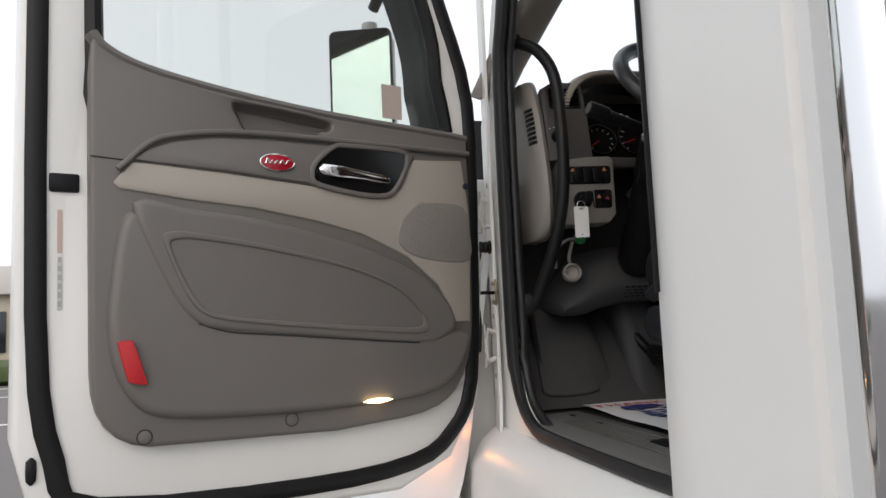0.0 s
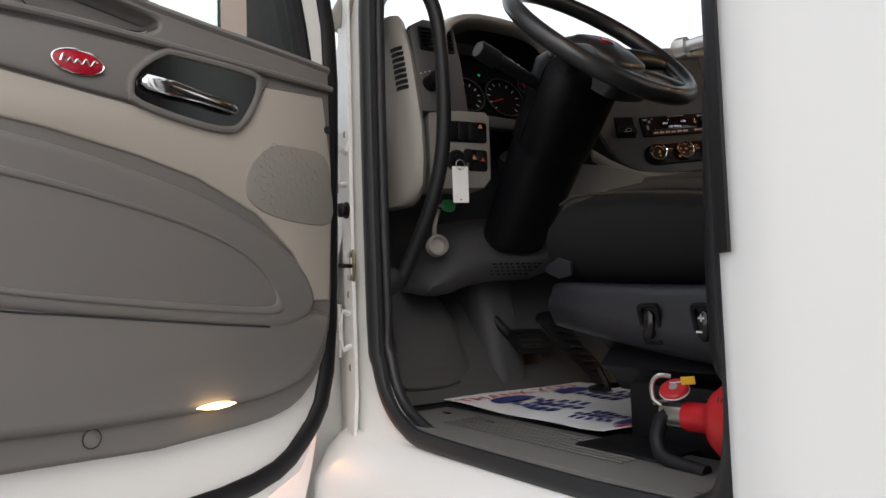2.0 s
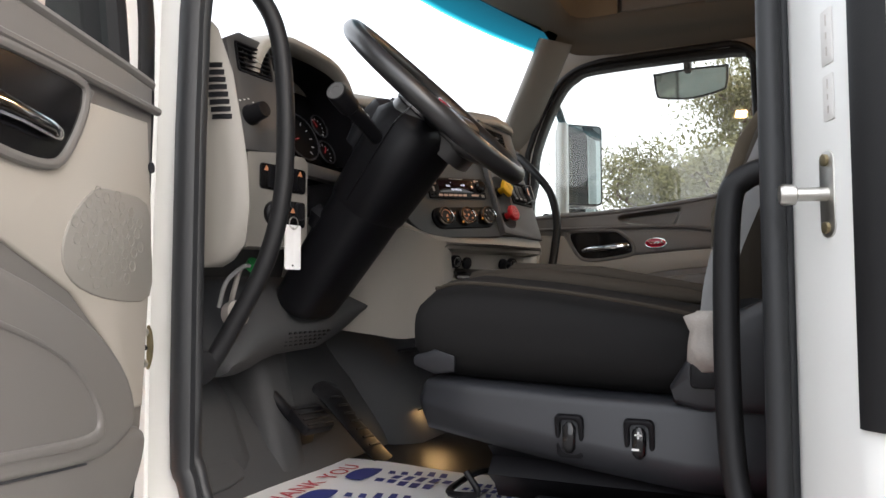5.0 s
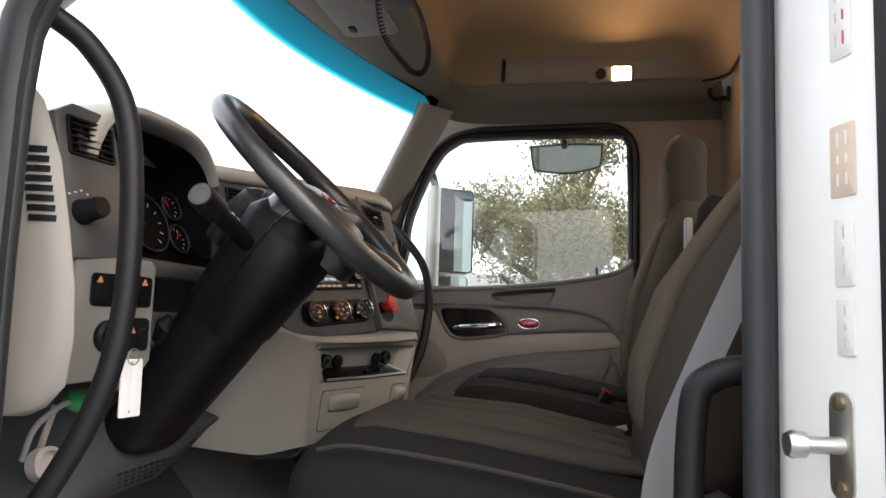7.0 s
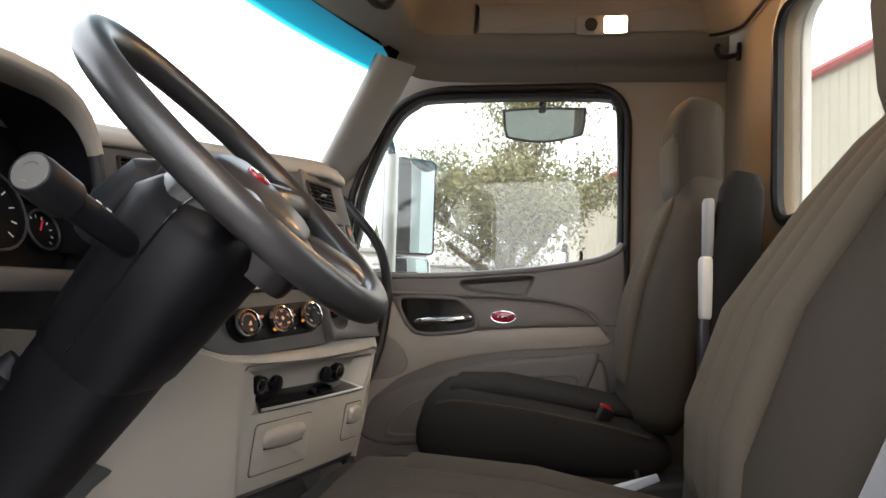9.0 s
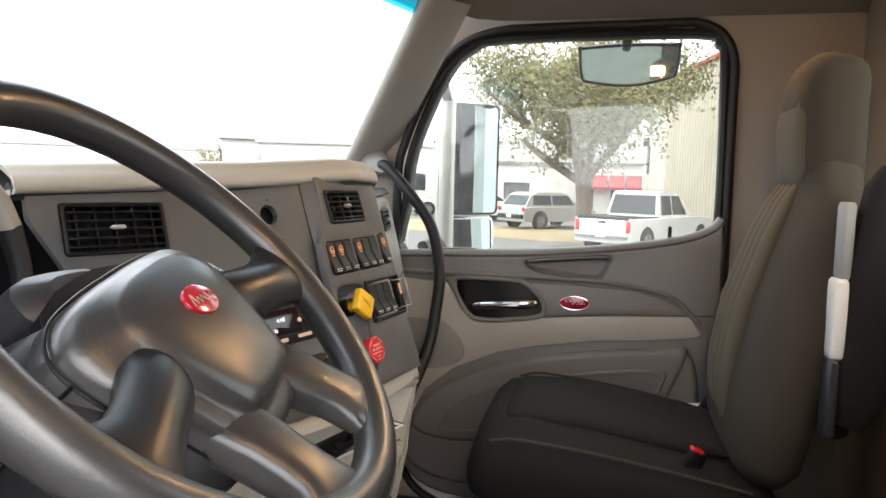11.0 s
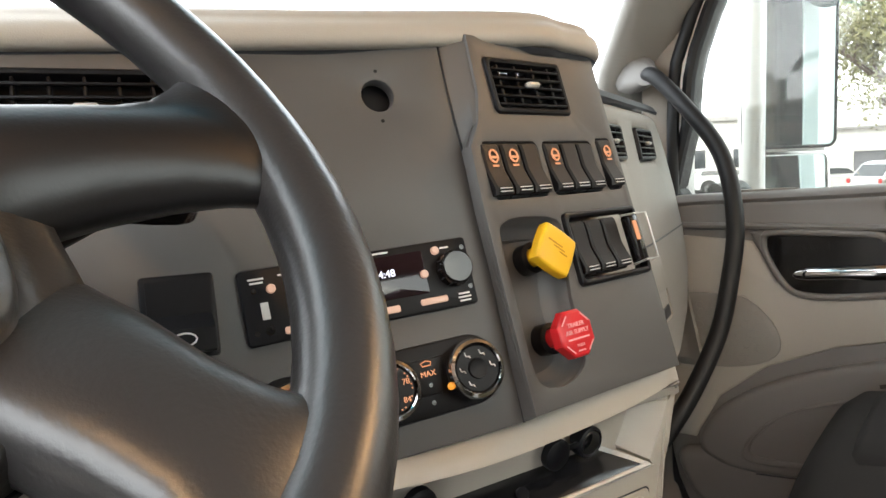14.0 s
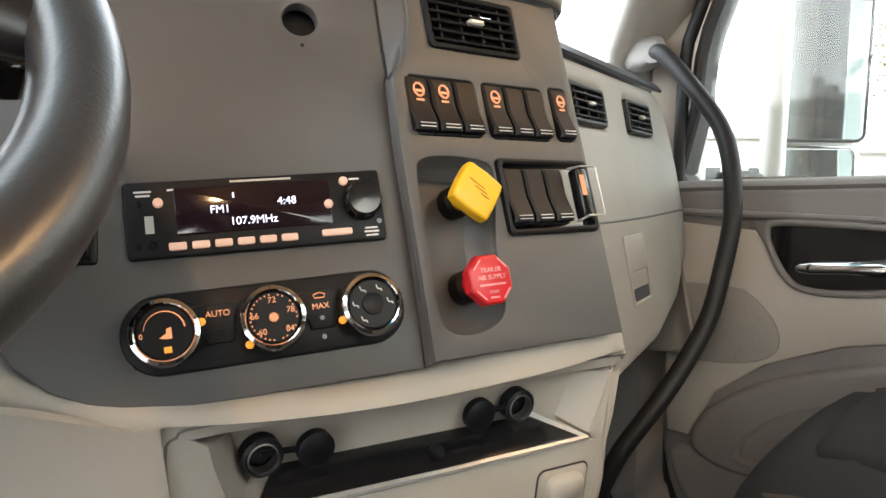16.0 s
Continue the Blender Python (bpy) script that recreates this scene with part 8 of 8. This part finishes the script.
AN = at((43.4, 9.0, 0), (0, -1, 0), (0, 0, 1))
part("wall", plate([(0, 0), (11.5, 0), (11.5, 3.4), (0, 3.4)], 0.3, AN, 0.02, [rrect(0.9, 1.7, 0.02, 8.2, 0.95), rrect(0.9, 1.7, 0.02, 10.1, 0.95), rrect(1.6, 1.2, 0.02, 4.0, 1.5)]), STUCCO, annex)
part("door", plate([(2.9, 0), (10.9, 0), (10.9, 2.3), (2.9, 2.3)], 0.04, AN @ pose(0, 0, -0.15), 0), material("annex_door", (0.12, 0.12, 0.13), 0.5), annex)
part("roof", plate([(-0.3, 0), (11.8, 0), (11.8, 4.5), (-0.3, 4.5)], 0.15, AN @ pose(0, 3.4, 0.35, -68, 0, 0), 0.03), ROOFG, annex)
for k in range(4):
    aw = thing("awning", "red cloth awning over a door of the white annex", "awning", "annex awnings")
    part("cloth", rings([[AN @ Vector((7.6 + 0.98 * k + q, z, d)) for z, d in ((2.65, 0.01), (1.95, 0.75), (1.80, 0.75), (1.80, 0.01))] for q in (0.0, 0.86)]), REDTRIM, aw)
far_list = ((52, 18, 14, 4.4, -70, STUCCO), (58, 26, 12, 5.0, -65, ROOFG), (75, 60, 30, 5.0, -50, STUCCO), (30, 120, 40, 4.6, 0, SIDING))
for x, y, w, h, r, mt in far_list:
    fb = thing("far_building", "low pale commercial building in the distance", "building", "far buildings")
    m = pose(x, y, 0, 0, 0, r)
    part("wall", block((w, 9, h), m @ pose(0, 0, h / 2), 0.05), mt, fb)
    part("roof", block((w + 0.8, 9.8, 0.35), m @ pose(0, 0, h + 0.17), 0.06), ROOFG, fb)
    for k in range(int(w // 3)):
        wi = part("window", block((1.3, 0.12, 1.2), m @ pose(-w / 2 + 1.8 + 3 * k, -4.5, h * 0.45), 0.02), CARG, fb)


def tree(name, x, y, height, spread, seed, label, leaves=5200, base=0.32):
    rnd = random.Random(seed)
    t = thing(name, label, "tree", "trees")
    limbs, tips = [], []

    def grow(p, d, length, r, depth):
        pts, q, dd = [p], p, d
        for k in range(4):
            dd = (dd + Vector((rnd.uniform(-0.22, 0.22), rnd.uniform(-0.22, 0.22), rnd.uniform(-0.02, 0.16)))).normalized()
            q = q + dd * length / 4
            pts.append(q)
        limbs.append((pts, r))
        if depth >= 2:
            tips.extend(pts[1:])
        elif depth == 1:
            tips.extend(pts[3:] * 3)
        if depth < 4:
            for k in range(3 if depth else 5):
                a = rnd.uniform(0, 6.283)
                side = Vector((math.cos(a), math.sin(a), rnd.uniform(0.1, 0.7)))
                grow(pts[rnd.choice((2, 3, 4))], (dd * 0.55 + side * 0.8).normalized(), length * rnd.uniform(0.55, 0.75), r * 0.52, depth + 1)

    grow(Vector((x, y, 0)), Vector((0.05, 0, 1)), height * base, height * 0.024, 0)
    tb = None
    for pts, r in limbs:
        b = tube(pts, [r, r * 0.6], 7 if r > 0.05 else 4, False, 2)
        tb = b if tb is None else merged(tb, b)
    part("trunk", tb, BARK, t)
    lv = bmesh.new()
    for k in range(leaves // 14):
        c0 = rnd.choice(tips) + Vector((rnd.gauss(0, 1), rnd.gauss(0, 1), rnd.gauss(0, 0.8))) * spread
        for j in range(9):
            c = c0 + Vector((rnd.gauss(0, 1), rnd.gauss(0, 1), rnd.gauss(0, 0.7))) * 0.24
            u = Vector((rnd.gauss(0, 1), rnd.gauss(0, 1), rnd.gauss(0, 1))).normalized()
            w = u.orthogonal().normalized()
            s = rnd.uniform(0.06, 0.12)
            q = [lv.verts.new(c + u * s * a + w * s * b) for a, b in ((-1, 0), (0, 0.5), (1, 0), (0, -0.5))]
            lv.faces.new(q)
    part("crown", lv, LEAF, t, "loose grey-green leaves with gaps")
    return t


tree("tree", 27.0, 0.3, 14.2, 0.60, 3, "broad grey-green yard tree with a leaning trunk", 46000, 0.30)
tree("tree", 58.0, 34.0, 9.0, 0.35, 8, "distant leafy tree behind the cars", 2500)
for px_, py_, hh in ((60.0, 12.9, 7.4), (61.5, 14.6, 5.6)):
    ps = thing("cypress", "narrow pale cypress beyond the yard", "tree", "far cypresses")
    cb_ = bag([((px_, py_, z * hh / 7.4), (r, 0, 0), (0, r, 0)) for z, r in ((-0.3, 0.4), (1.0, 0.8), (2.2, 0.85), (3.5, 0.75), (4.8, 0.6), (6.0, 0.4), (7.0, 0.15), (7.4, 0.03))], 16)
    for v in cb_.verts:
        v.co += 0.22 * Vector(noise.noise_vector(v.co * 2.3))
    part("crown", cb_, GREENB, ps)

# roadside seen past the open door
lot = thing("street_building", "low tan shop building across the street", "building", kind="structure")
part("wall", block((24, 8, 3.4), pose(-16.5, 34, 1.7), 0.05), SIDING, lot)
part("fascia", block((25, 9, 1.1), pose(-16.5, 34, 3.6), 0.05), STUCCO, lot)
for k in range(9):
    part("window", block((1.6, 0.1, 1.6), pose(-26 + 2.4 * k, 29.95, 1.6), 0.03), CARG, lot)
hedge = solo("hedge", bag([((x, 23.0, 0.35), (0, 0.8, 0), (0, 0, 0.40)) for x in (-36, -30, -20, -12, -6, -5)], 12), GREENB, "low green hedge along the street", "hedge", kind="structure")
for y in (12.0, 18.0, 21.0):
    solo("lane_line", plate([(-40, y), (-2.5, y), (-2.5, y + 0.14), (-40, y + 0.14)], 0.006, pose(0, 0, 0.006), 0), PRINT, "white painted line on the asphalt", "road marking", "road lines", "structure")
